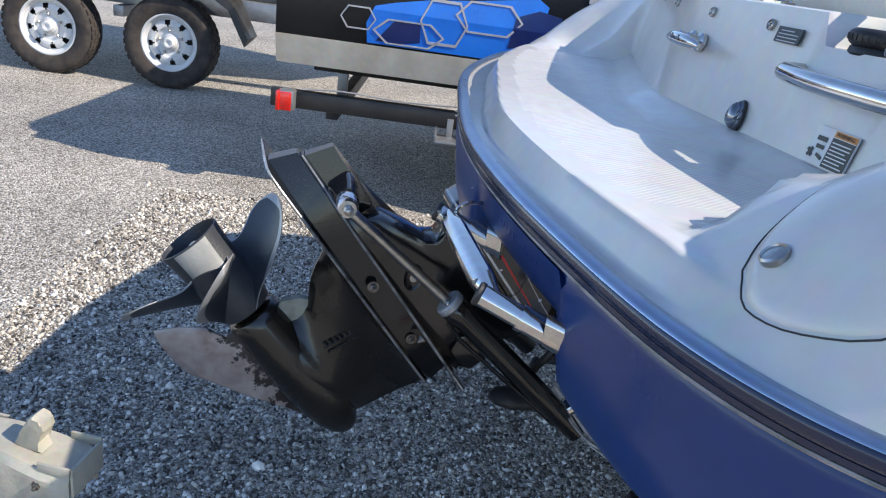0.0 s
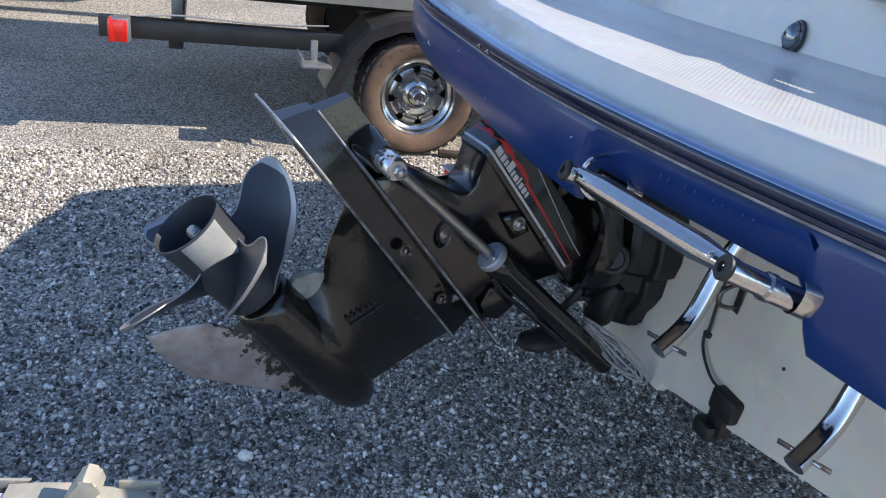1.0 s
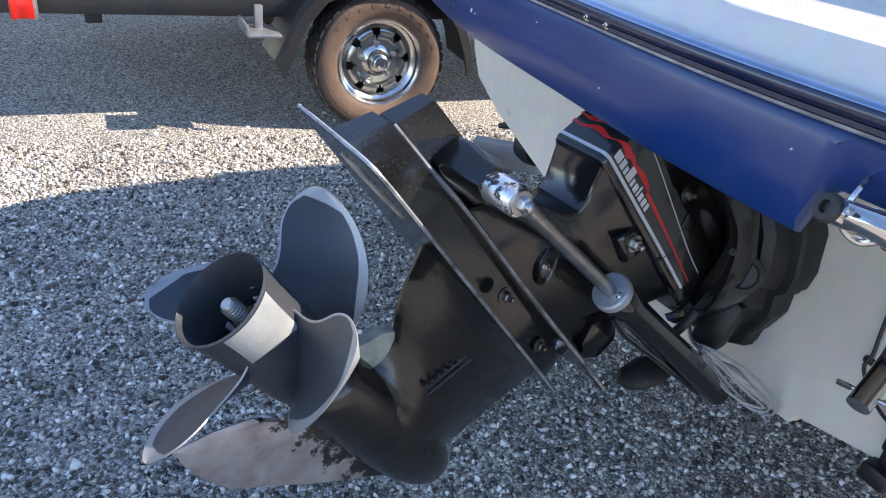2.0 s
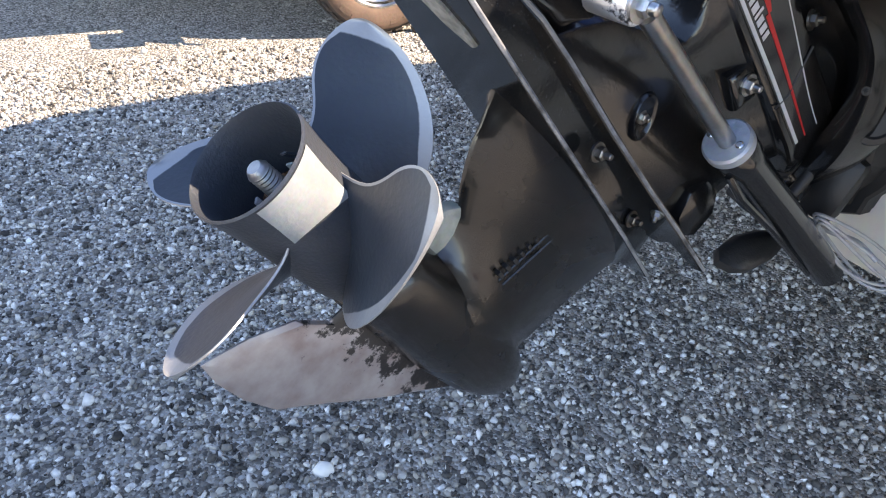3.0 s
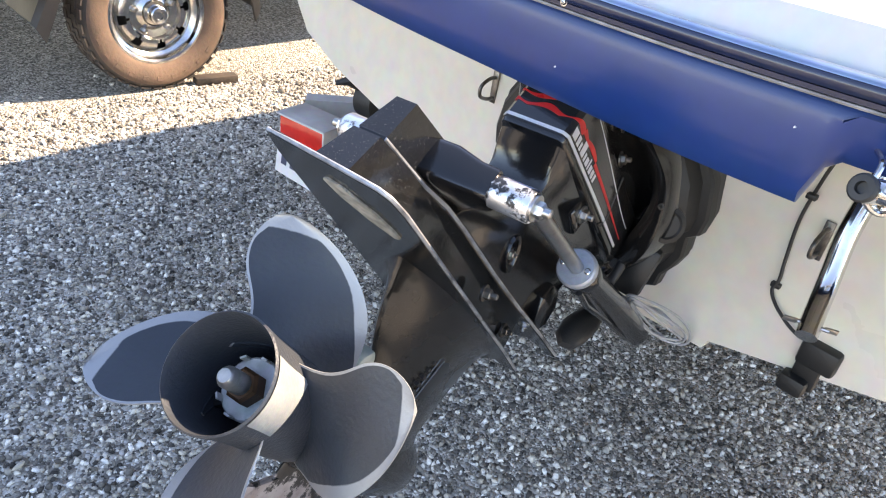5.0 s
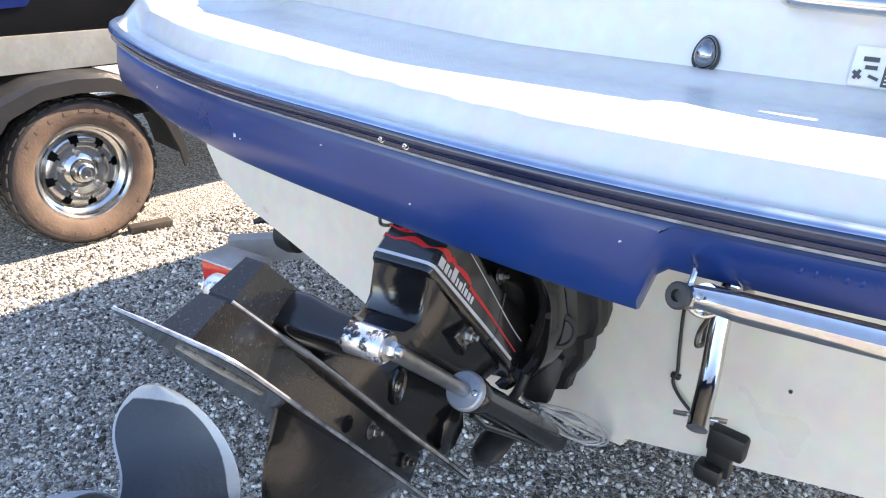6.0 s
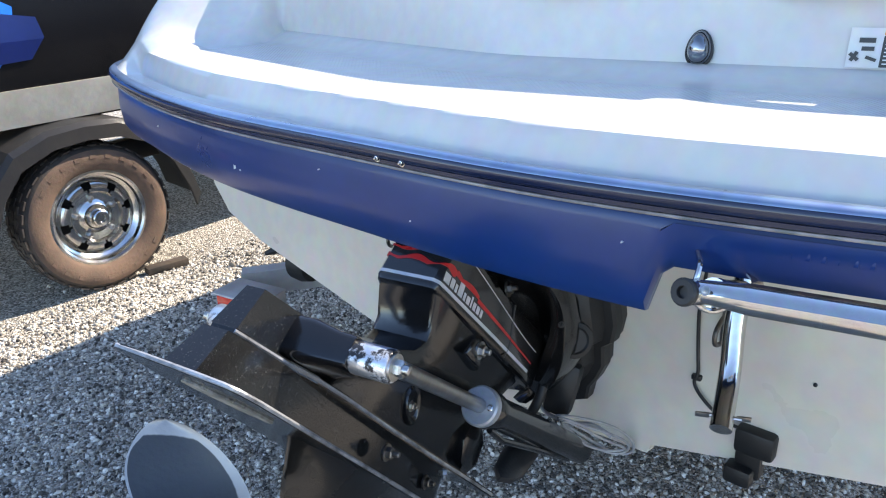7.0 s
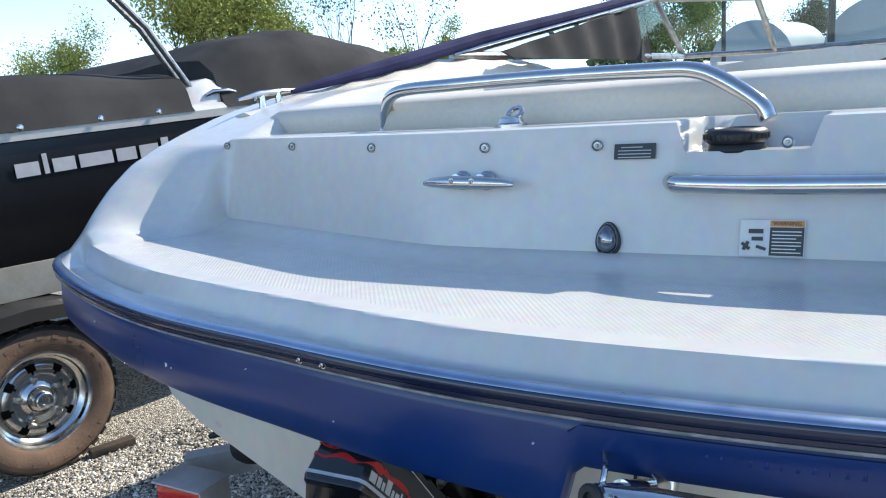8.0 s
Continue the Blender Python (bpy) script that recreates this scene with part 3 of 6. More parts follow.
# grab handle on the wall, and the long rail above the ledge
c0, c1 = wall_at(0.290, 1.128), wall_at(0.72, 1.128)
tube_part("grab_handle", curve_pts([c0 + Vector((-0.004, 0.004, 0)), c0 + Vector((0.004, -0.018, 0)), c0 + Vector((0.03, -0.030, 0)), c0 + Vector((0.15, -0.031, 0)), c1 + Vector((-0.03, -0.03, 0)), c1 + Vector((0, 0.004, 0))], 6), 0.0125, CHROME, boat, "polished stainless grab handle")
rail = [(-0.436, 0.235, 1.207), (-0.43, 0.235, 1.222), (-0.405, 0.215, 1.262), (-0.345, 0.19, 1.290), (-0.2, 0.178, 1.2935), (0.0, 0.175, 1.293), (0.2, 0.17, 1.288), (0.275, 0.166, 1.283), (0.325, 0.16, 1.262), (0.375, 0.152, 1.228), (0.388, 0.150, 1.206)]
tube_part("stern_rail", [Vector((x - XC, y, z)) for x, y, z in curve_pts(rail, 6)], 0.0125, CHROME, boat, "polished stainless rail across the sun pad")

# fuel filler in its notch, ski ring on the ledge
bm = bmesh.new()
m = Matrix.Translation((0.355 - XC, 0.108, 1.164)) @ Matrix.Diagonal((0.84, 0.84, 0.95, 1))
lathe(bm, [(0.046, 0.0), (0.048, 0.003), (0.046, 0.010), (0.044, 0.012), (0.049, 0.015), (0.0525, 0.020), (0.053, 0.026), (0.050, 0.031), (0.044, 0.0345), (0.040, 0.035), (0.036, 0.0325), (0.022, 0.034), (0.002, 0.0345)], 40, m)
for k in range(32):
    box(bm, (0.0525, 0, 0.023), (0.0022, 0.004, 0.008), m @ Matrix.Rotation(2 * math.pi * k / 32, 4, "Z"))
part("fuel_filler", bm, PLASTIC, boat, "black ribbed fuel filler cap")
bm = bmesh.new()
m = Matrix.Translation((-0.03 - XC, 0.118, LEDGE_Z))
lathe(bm, [(0.029, 0), (0.029, 0.004), (0.023, 0.007), (0.021, 0.014), (0.017, 0.017), (0.003, 0.018)], 24, m)
tube(bm, [m @ Vector((0.006 + 0.013 * math.cos(a), 0.006 + 0.011 * math.sin(a), 0.022 + 0.009 * math.sin(a))) for a in (2 * math.pi * k / 20 for k in range(21))], 0.0042, 8)
part("tow_ring", bm, CHROME, boat, "chrome ring on a round base")

# upholstered pad along the deck behind the ledge
bm = bmesh.new()
rings = []
for x in np.linspace(-0.80, 0.74, 40):
    e = min(1.0, (0.80 - abs(x + 0.03)) / 0.06)
    h = 0.062 * max(0.0, e) ** 0.4
    y = wall_y(x) + 0.045 + 0.165
    rings.append([(x, y, LEDGE_Z), (x, y - 0.003, LEDGE_Z + h * 0.45), (x, y + 0.007, LEDGE_Z + h * 0.85), (x, y + 0.032, LEDGE_Z + h), (x, y + 0.12, LEDGE_Z + h * 1.1), (x, 0.93, LEDGE_Z + h * 1.1), (x, 0.95, LEDGE_Z)])
loft(bm, rings)
part("sun_pad", bm, VINYL, boat, "cream vinyl sun pad", smooth=60)
# tufted coaming pad along the port gunwale
bm = bmesh.new()
rings = []
for k in range(60):
    t = k / 59
    y = 0.32 + 1.7 * t
    top = float(np.interp(y, [0.32, 0.5, 1.12, 1.45, 1.9, 2.02], [1.262, 1.305, 1.415, 1.435, 1.41, 1.36]))
    q = 0.010 * abs(math.sin(t * 26))
    rings.append([(-0.84, y, 1.20), (-0.845, y, top - 0.04), (-0.87, y, top - 0.01 - q), (-0.93, y, top + 0.012 - q), (-1.0, y, top - 0.005), (-1.02, y, top - 0.05)])
loft(bm, rings)
part("coaming_pad", bm, VINYL, boat, "cream tufted vinyl coaming", smooth=60)

# deck sides further forward, both gunwales, closing the cockpit
for sgn in (-1, 1):
    bm = bmesh.new()
    rings = []
    for y, w in ((0.9, 1.175), (1.5, 1.18), (2.2, 1.14), (3.0, 1.0), (3.8, 0.75), (4.5, 0.35)):
        z = float(np.interp(y, WING_Y, WING_Z))
        rings.append([(sgn * (w + 0.0), y, 0.98), (sgn * w, y, 1.1), (sgn * (w - 0.03), y, z - 0.04), (sgn * (w - 0.08), y, z), (sgn * (w - 0.26), y, z), (sgn * (w - 0.28), y, z - 0.03), (sgn * (w - 0.28), y, 0.98)])
    loft(bm, rings)
    part("gunwale", bm, GEL_WHITE, boat, "", smooth=40)
bm = bmesh.new()
rings = []
for y, w in ((3.18, 0.76), (3.5, 0.66), (3.8, 0.5), (4.5, 0.1)):
    rings.append([(-w, y, 1.36), (0, y, 1.42), (w, y, 1.36), (w, y, 1.0), (-w, y, 1.0)])
loft(bm, rings)
part("foredeck", bm, GEL_WHITE, boat, "", smooth=40)
bm = bmesh.new()
box(bm, (0, 2.05, 0.85), (1.5, 2.25, 0.06))
part("cockpit_sole", bm, VINYL, boat, smooth=0)

# windscreen: raked side panes and the front panes, alloy frame, canvas strip on the port frame
ws = {"p_aft": (-0.90, 1.25, 1.435), "p_top": (-0.80, 2.90, 1.73), "p_low": (-0.79, 3.28, 1.445), "c1_top": (-0.37, 3.18, 1.70), "c1_low": (-0.36, 3.52, 1.44), "c2_top": (0.37, 3.18, 1.70), "c2_low": (0.36, 3.52, 1.44), "s_top": (0.80, 2.90, 1.73), "s_low": (0.79, 3.28, 1.445), "s_aft": (0.90, 1.25, 1.435)}
ws = {k: Vector(v) for k, v in ws.items()}
for quad in (("p_aft", "p_top", "p_low"), ("p_low", "p_top", "c1_top", "c1_low"), ("c1_low", "c1_top", "c2_top", "c2_low"), ("c2_low", "c2_top", "s_top", "s_low"), ("s_low", "s_top", "s_aft")):
    bm = bmesh.new()
    pts = [ws[q] for q in quad]
    nrm = (pts[1] - pts[0]).cross(pts[2] - pts[0]).normalized() * 0.003
    lo, hi = [bm.verts.new(p - nrm) for p in pts], [bm.verts.new(p + nrm) for p in pts]
    bm.faces.new(lo[::-1])
    bm.faces.new(hi)
    for i in range(len(pts)):
        j = (i + 1) % len(pts)
        bm.faces.new((lo[i], lo[j], hi[j], hi[i]))
    g = part("pane", bm, GLASS, boat, "clear windscreen pane", smooth=0)
    g.visible_shadow = False
for a, b in (("p_aft", "p_top"), ("p_top", "c1_top"), ("c1_top", "c2_top"), ("c2_top", "s_top"), ("s_top", "s_aft"), ("p_aft", "p_low"), ("p_low", "c1_low"), ("c1_low", "c2_low"), ("c2_low", "s_low"), ("s_low", "s_aft"), ("p_low", "p_top"), ("c1_low", "c1_top"), ("c2_low", "c2_top"), ("s_low", "s_top")):
    tube_part("windscreen_frame", [ws[a], ws[b]], 0.016, STEEL, boat, "", 8)
bm = bmesh.new()
tube(bm, [(-0.93, 0.50, 1.325), (-0.92, 0.60, 1.345), (-0.91, 0.95, 1.405), (-0.89, 1.43, 1.50), (-0.85, 2.10, 1.615), (-0.81, 2.75, 1.73), (-0.80, 2.95, 1.76)], [0.006, 0.014, 0.026, 0.026, 0.024, 0.022, 0.014], 10)
part("canvas_roll", bm, NAVY_CANVAS, boat, "rolled navy canvas along the windscreen frame")

# dark folded side curtain hanging from the frame, and the seat before it
bm = bmesh.new()
rings = []
for k in range(33):
    t = k / 32
    y = 1.45 + 1.35 * t
    zt = 1.445 + 0.262 * t
    f = 0.012 * math.sin(t * 31) * (0.4 + 0.6 * t)
    rings.append([(-0.82 + f, y, zt), (-0.81 + f * 1.5, y + 0.03, 0.5 * (zt + 1.42)), (-0.80 + f, y + 0.05, 1.42), (-0.792 + f, y + 0.05, 1.42), (-0.802 + f * 1.5, y + 0.03, 0.5 * (zt + 1.42)), (-0.812 + f, y, zt)])
loft(bm, rings)
part("side_curtain", bm, CANVAS, boat, "dark folded canvas side curtain", smooth=50)
for y0, y1, z0 in ((1.86, 2.06, 1.575), (2.11, 2.28, 1.615)):
    bm = bmesh.new()
    loft(bm, [[(-0.862 + a, y + b, z) for a, b in ((-0.006, -0.016), (0.006, -0.016), (0.006, 0.016), (-0.006, 0.016))] for y, z in ((y0, z0), (y1, 1.43))])
    part("window_strut", bm, STEEL, boat, "pale metal strut of the side window", smooth=0)
for x in (-0.52, 0.50):
    bm = bmesh.new()
    rings = []
    for z, w, d0 in ((0.98, 0.20, 0.10), (1.12, 0.22, 0.09), (1.25, 0.21, 0.07), (1.31, 0.17, 0.05), (1.33, 0.10, 0.03)):
        rings.append(super_ring(x, 2.05 + 0.10 * (z - 1.0), w, d0, z, 24, 4.0))
    loft(bm, rings)
    st = part("seat_back", bm, CANVAS, boat, "dark vinyl helm seat back", smooth=50)
    bm = bmesh.new()
    box(bm, (x - 0.05, 1.995, 1.22), (0.07, 0.06, 0.16), pose(0, 0, 0, -4, 0, 0), 0.012)
    part("seat_stripe", bm, VINYL, st, "cream vinyl stripe")
    bm = bmesh.new()
    box(bm, (x, 2.06, 0.95), (0.40, 0.40, 0.16), Matrix(), 0.03)
    part("seat_base", bm, VINYL, boat, "cream seat base")

# starboard hatch with its button, port bow-ward cleat
bm = bmesh.new()
pts = []
hatch = [(p.x, p.y) for p in curve_pts([(0.893, -0.187, 0), (0.868, -0.166, 0), (0.845, -0.130, 0), (0.828, -0.09, 0), (0.822, 0.0, 0), (0.83, 0.12, 0), (0.87, 0.26, 0), (0.95, 0.30, 0), (1.035, 0.26, 0), (1.05, 0.12, 0), (1.045, -0.03, 0), (1.018, -0.125, 0), (0.975, -0.172, 0), (0.928, -0.193, 0), (0.893, -0.187, 0)], 4)][:-1]
HC = (0.927, 0.030)
loft(bm, [[(x, y, deck_z(x, y) + h) for x, y in [(HC[0] + (px - HC[0]) * s, HC[1] + (py - HC[1]) * s) for px, py in hatch]] for h, s in ((-0.004, 1.0), (0.003, 1.0), (0.006, 0.97), (0.006, 0.8), (0.006, 0.6), (0.006, 0.4), (0.006, 0.15))])
part("hatch", bm, GEL_WHITE, boat, "white moulded hatch lid", smooth=50)
# dark ring stands in for the shade in the gap round the lid
bm = bmesh.new()
tube(bm, [(x, y, deck_z(x, y) + 0.0005) for x, y in [(HC[0] + (px - HC[0]) * 1.012, HC[1] + (py - HC[1]) * 1.012) for px, py in hatch + hatch[:1]]], 0.0008, 6)
part("hatch_gap_shade", bm, RUBBER, boat, "thin dark line for the shaded gap round the hatch")
bm = bmesh.new()
hx, hy = 0.905, -0.172
lathe(bm, [(0.0125, -0.004), (0.0125, 0.001), (0.0105, 0.0025), (0.0095, 0.001), (0.002, 0.002)], 20, rot_to((0, -0.62, 0.78), (hx, hy - 0.003, deck_z(hx, hy) + 0.005)))
part("hatch_button", bm, STEEL, boat, "round steel hatch latch")
bm = bmesh.new()
cz = float(np.interp(0.42, WING_Y, WING_Z))
tube(bm, [(-0.95, 0.32, cz + 0.02), (-0.955, 0.40, cz + 0.035), (-0.96, 0.48, cz + 0.04), (-0.965, 0.56, cz + 0.045)], [0.004, 0.009, 0.009, 0.004], 10)
for y in (0.41, 0.47):
    lathe(bm, [(0.012, -0.02), (0.009, 0.01), (0.009, 0.04)], 12, Matrix.Translation((-0.957, y, cz)))
part("cleat", bm, CHROME, boat, "polished chrome gunwale cleat")

# tread of the non-skid floor strip: fine raised diagonal ribs
bm = bmesh.new()
ACROSS = Vector((1, 1, 0)).normalized()
for k in range(270):
    c = -1.10 + 0.0088 * k
    line_pts = []
    for i in range(90):
        y = -0.42 + 0.011 * i
        x = c - y
        if -0.70 < x < 0.72 and rim_y(x) + 0.094 - 0.024 * ramp01(-0.3, 0.4, x) < y < wall_y(x) - 0.07:
            line_pts.append(Vector((x, y, deck_z(x, y))))
    last = len(line_pts) - 1
    rows = []
    for i, p in enumerate(line_pts):
        p.z -= 0.0010 if i in (0, last) else 0.0
        rows.append([bm.verts.new(p + ACROSS * w + Vector((0, 0, h))) for w, h in ((-0.0030, -0.0003), (-0.0012, 0.0002), (0.0012, 0.0002), (0.0030, -0.0003))])
    for a, b in zip(rows, rows[1:]):
        for j in range(3):
            bm.faces.new((a[j], a[j + 1], b[j + 1], b[j]))
bmesh.ops.recalc_face_normals(bm, faces=bm.faces)
ob = part("non_skid", bm, GEL_WHITE, boat, "fine ribbed non-skid floor", smooth=0)
ob["kind"] = "stuff"

# faint raised hull number: plain bars on the navy band
for k in range(12):
    x = 0.455 + 0.0125 * k
    y = rim_y(x - XC) + 0.0015
    bm = bmesh.new()
    box(bm, (x - XC, y - 0.0007, 0.918), (0.005 if k % 3 else 0.0015, 0.0012, 0.007), Matrix(), 0.0002)
    part("number_bar", bm, GEL_BLUE, boat)

# ---- fittings on the transom ----
for x in (-0.395, 0.285):
    bm = bmesh.new()
    X, z = x - XC, 0.640
    tube(bm, curve_pts([(X, 0.0, z + 0.02), (X, -0.02, z + 0.02), (X, -0.042, z + 0.008), (X, -0.042, z - 0.012), (X, -0.02, z - 0.022), (X, 0.0, z - 0.022)], 6), 0.0038, 10)
    box(bm, (X, -0.001, z), (0.015, 0.004, 0.066), Matrix(), 0.001)
    part("stern_eye", bm, DULL, boat, "dull steel stern eye")
for x, z in ((0.42, 0.59), (0.10, 0.61)):
    bm = bmesh.new()
    lathe(bm, [(0.003, -0.001), (0.003, 0.002), (0.001, 0.003)], 10, rot_to((0, -1, 0), (x - XC, -0.004, z)))
    part("plug_screw", bm, PLASTIC, boat)
# depth sounder at the foot of the transom, with its cable
bm = bmesh.new()
box(bm, (0.356 - XC, -0.020, 0.472), (0.060, 0.030, 0.044), Matrix(), 0.007)
box(bm, (0.340 - XC, -0.026, 0.412), (0.044, 0.040, 0.032), Matrix(), 0.008)
box(bm, (0.349 - XC, -0.016, 0.440), (0.040, 0.026, 0.065), Matrix(), 0.004)
part("transducer", bm, PLASTIC, boat, "black plastic depth sounder")
tube_part("sounder_cable", [Vector((x - XC, y, z)) for x, y, z in curve_pts([(0.338, -0.32, 0.89), (0.322, -0.24, 0.872), (0.286, -0.12, 0.81), (0.254, -0.02, 0.735), (0.243, -0.005, 0.66), (0.249, -0.010, 0.59), (0.254, -0.014, 0.555), (0.251, -0.016, 0.533), (0.272, -0.022, 0.512), (0.310, -0.026, 0.492), (0.348, -0.024, 0.488)], 6)], 0.0028, RUBBER, boat, "thin black cable", 8)
for cx_, z in ((0.247, 0.700), (0.252, 0.543)):
    bm = bmesh.new()
    box(bm, (cx_ - XC, -0.010, z), (0.016, 0.012, 0.009), Matrix(), 0.002)
    part("cable_clip", bm, PLASTIC, boat)
# loops of grey cable below the drive
LOOP_A, LOOP_B = Vector((0.085, -0.155, 0.478)), Vector((0.165, -0.035, 0.380))
for k, (w, g) in enumerate(((0.036, 0.0), (0.030, 0.008), (0.022, 0.014))):
    mid, ax = (LOOP_A + LOOP_B) / 2, (LOOP_B - LOOP_A) / 2
    pts = []
    for i in range(33):
        a = 2 * math.pi * i / 32
        p = mid + ax * (math.cos(a) * (1 - 0.10 * k)) + Vector((0.25, -0.35, 0.9)) * (w * math.sin(a)) + Vector((0, -0.6 * g, -0.5 * g + 0.006 * math.sin(2 * a + k)))
        pts.append(p - Vector((XC, 0, 0)))
    tube_part("cable_loop", pts, 0.0024, WIRE, boat, "loop of grey cable", 8)
tube_part("cable_loop", [Vector((x - XC, y, z)) for x, y, z in curve_pts([(0.02, -0.12, 0.47), (0.05, -0.13, 0.455), (0.09, -0.12, 0.448), (0.12, -0.10, 0.445), (0.15, -0.09, 0.43)], 6)], 0.0035, WIRE, boat, "", 8)

# ---- swim ladder folded under the platform ----
ladder = thing("swim_ladder", (0.42, -0.36, 0.87), "polished stainless swim ladder folded under the platform", "ladder")
LO = Vector((0.42, -0.36, 0.87))


def lpart(name, pts, r, material, label="", n=16):
    return tube_part(name, [Vector(p) - LO for p in pts], r, material, ladder, label, n)


A_END, B_END = Vector((0.395, -0.412, 0.889)), Vector((0.637, -0.366, 0.891))
TD = (B_END - A_END).normalized()
TL = (B_END - A_END).length
# the tread is a pressed tube: a flat step between two rolled ridges
bm = bmesh.new()
side = TD.cross(Vector((0, 0, 1))).normalized()
rings = []
for t, k in ((-0.010, 0.75), (0.012, 0.85), (0.030, 1.0), (0.045, 1.12), (TL - 0.045, 1.12), (TL - 0.030, 1.0), (TL - 0.012, 0.85), (TL + 0.010, 0.75)):
    c = A_END + TD * t - LO
    dip = max(0.0, (k - 0.85) / 0.27)
    sec = []
    for i in range(20):
        a = 2 * math.pi * i / 20
        q = 0.0140 * k * (1 - 0.10 * dip * (1 if 2 <= i <= 5 else 0) - 0.16 * dip * (1 if 11 <= i <= 15 else 0))
        sec.append(c + side * (q * math.cos(a)) + Vector((0, 0, q * 0.92 * math.sin(a))))
    rings.append(sec)
loft(bm, rings)
part("tread", bm, CHROME, ladder, "wide polished tread of pressed tube", smooth=22)
for end, sg in ((A_END, -1), (B_END, 1)):
    tip = end + TD * (0.006 * sg) + Vector((0, -0.012, 0.002))
    d = Vector((0.020, 0.087, -0.030)).normalized()
    rl = lpart("side_tube", [tip, tip + d * 0.045, tip + d * 0.0451, tip + d * 0.052, tip + d * 0.0521, tip + d * 0.095], [0.0122, 0.0122, 0.0150, 0.0150, 0.0138, 0.0138], CHROME, "telescoping stainless side tube")
    bm = bmesh.new()
    lathe(bm, [(0.0130, -0.001), (0.0135, 0.004), (0.0115, 0.006), (0.006, 0.006), (0.0055, 0.001), (0.001, 0.001)], 18, rot_to(-d, tip - LO))
    part("end_cap", bm, RUBBER, rl, "black rubber end cap")
    bolt("rivet", ladder, end - TD * (0.012 * sg) + Vector((0, -0.015, 0.008)) - LO, (0, -1, 0.6), 0.003, 0.002, STEEL)
    # saddle bracket over the end of the side tube, screwed up under the platform
    e = tip + d * 0.086
    w = d.cross(Vector((0, 0, 1))).normalized()
    prof = [(-0.030, -0.004), (-0.022, -0.010), (-0.016, -0.017), (-0.004, -0.0195), (0.008, -0.0185), (0.018, -0.013), (0.026, -0.003), (0.031, 0.010), (0.033, 0.022), (0.030, 0.032), (0.022, 0.037)]
    rings = []
    for k in range(len(prof)):
        px, pz = prof[k]
        c = e + w * px * 0.66 + Vector((0, 0, pz * 0.72)) - LO
        rings.append([c - d * 0.011, c + d * 0.011, c + d * 0.011 - Vector((0, 0, 0.0024)), c - d * 0.011 - Vector((0, 0, 0.0024))])
    bm = bmesh.new()
    loft(bm, rings)
    part("saddle_bracket", bm, CHROME, ladder, "bent stainless saddle bracket", smooth=50)
for dx, dy in ((0.0, 0.0), (0.255, 0.042)):
    o = Vector((dx, dy, 0))
    leg = lpart("leg", [p + o for p in curve_pts([(0.338, -0.050, 0.875), (0.332, -0.072, 0.79), (0.331, -0.102, 0.715), (0.340, -0.128, 0.650), (0.347, -0.153, 0.618), (0.357, -0.190, 0.592)], 6)], 0.0145, CHROME, "curved stainless leg")
    p = Vector((0.353, -0.175, 0.602)) + o
    for sg in (-1, 1):
        bm = bmesh.new()
        box(bm, (sg * 0.026, 0, 0), (0.018, 0.003, 0.009), Matrix.Translation(p - LO) @ pose(0, 0, 0, 20, 0, 25), 0.001)
        tube(bm, [p - LO, p - LO + Vector((sg * 0.022, sg * 0.008, 0))], 0.003, 8)
        part("wing_pin", bm, STEEL, leg)
tube_part("retainer", [p - LO for p in curve_pts([(0.362, -0.345, 0.905), (0.378, -0.375, 0.908), (0.388, -0.395, 0.906), (0.389, -0.404, 0.892), (0.390, -0.402, 0.872), (0.402, -0.392, 0.862), (0.415, -0.385, 0.868)], 6)], 0.003, CHROME, ladder, "bent steel wire retainer", 8)

# small white chips in the blue gelcoat of the rim
rng = random.Random(8)
for x, z, r in ((-0.36, 0.885, 0.004), (-0.345, 0.882, 0.002), (-0.66, 0.905, 0.0025), (0.02, 0.875, 0.0015), (0.30, 0.905, 0.0012), (-0.15, 0.915, 0.001), (0.62, 0.885, 0.0015), (0.50, 0.865, 0.001)):
    c = Vector((x - XC, rim_y(x - XC), z))
    bm = bmesh.new()
    pts = [c + Vector((rr * math.cos(a), -0.0012, rr * math.sin(a))) for a, rr in ((2 * math.pi * k / 9, r * rng.uniform(0.4, 1.3)) for k in range(9))]
    loft(bm, [[p + Vector((0, 0.003, 0)) for p in pts], pts])
    part("gelcoat_chip", bm, LABEL_WHITE, boat, smooth=0)

# ---- stern drive, trimmed up and turned a little to starboard ----
# its own frame: x to starboard, y forward along the propeller shaft, z up along the drive shaft
DRIVE = pose(0.057, -0.862, 0.654, 0, 0, 11) @ pose(0, 0, 0, -51, 0, 0)
DRIVE_IN = DRIVE.inverted()
drive = thing("stern_drive", DRIVE, "black painted stern drive trimmed up behind the transom", "stern drive")


def dpart(name, bm, material, label="", smooth=35, parent=None):
    return part(name, bm, material, parent or drive, label, smooth)


def foil(f0, f1, hx, u, cx=0.0, n=15):
    """A streamlined outline from trailing edge f0 to leading edge f1."""
    up = []
    for i in range(n):
        t = i / (n - 1)
        w = hx * (math.sin(math.pi * t ** 0.85) ** 0.75) if 0 < t < 1 else 0.0
        up.append((max(w, 0.003), f0 + (f1 - f0) * t))
    return [(cx + w, f, u) for w, f in up] + [(cx - w, f, u) for w, f in up[::-1]]


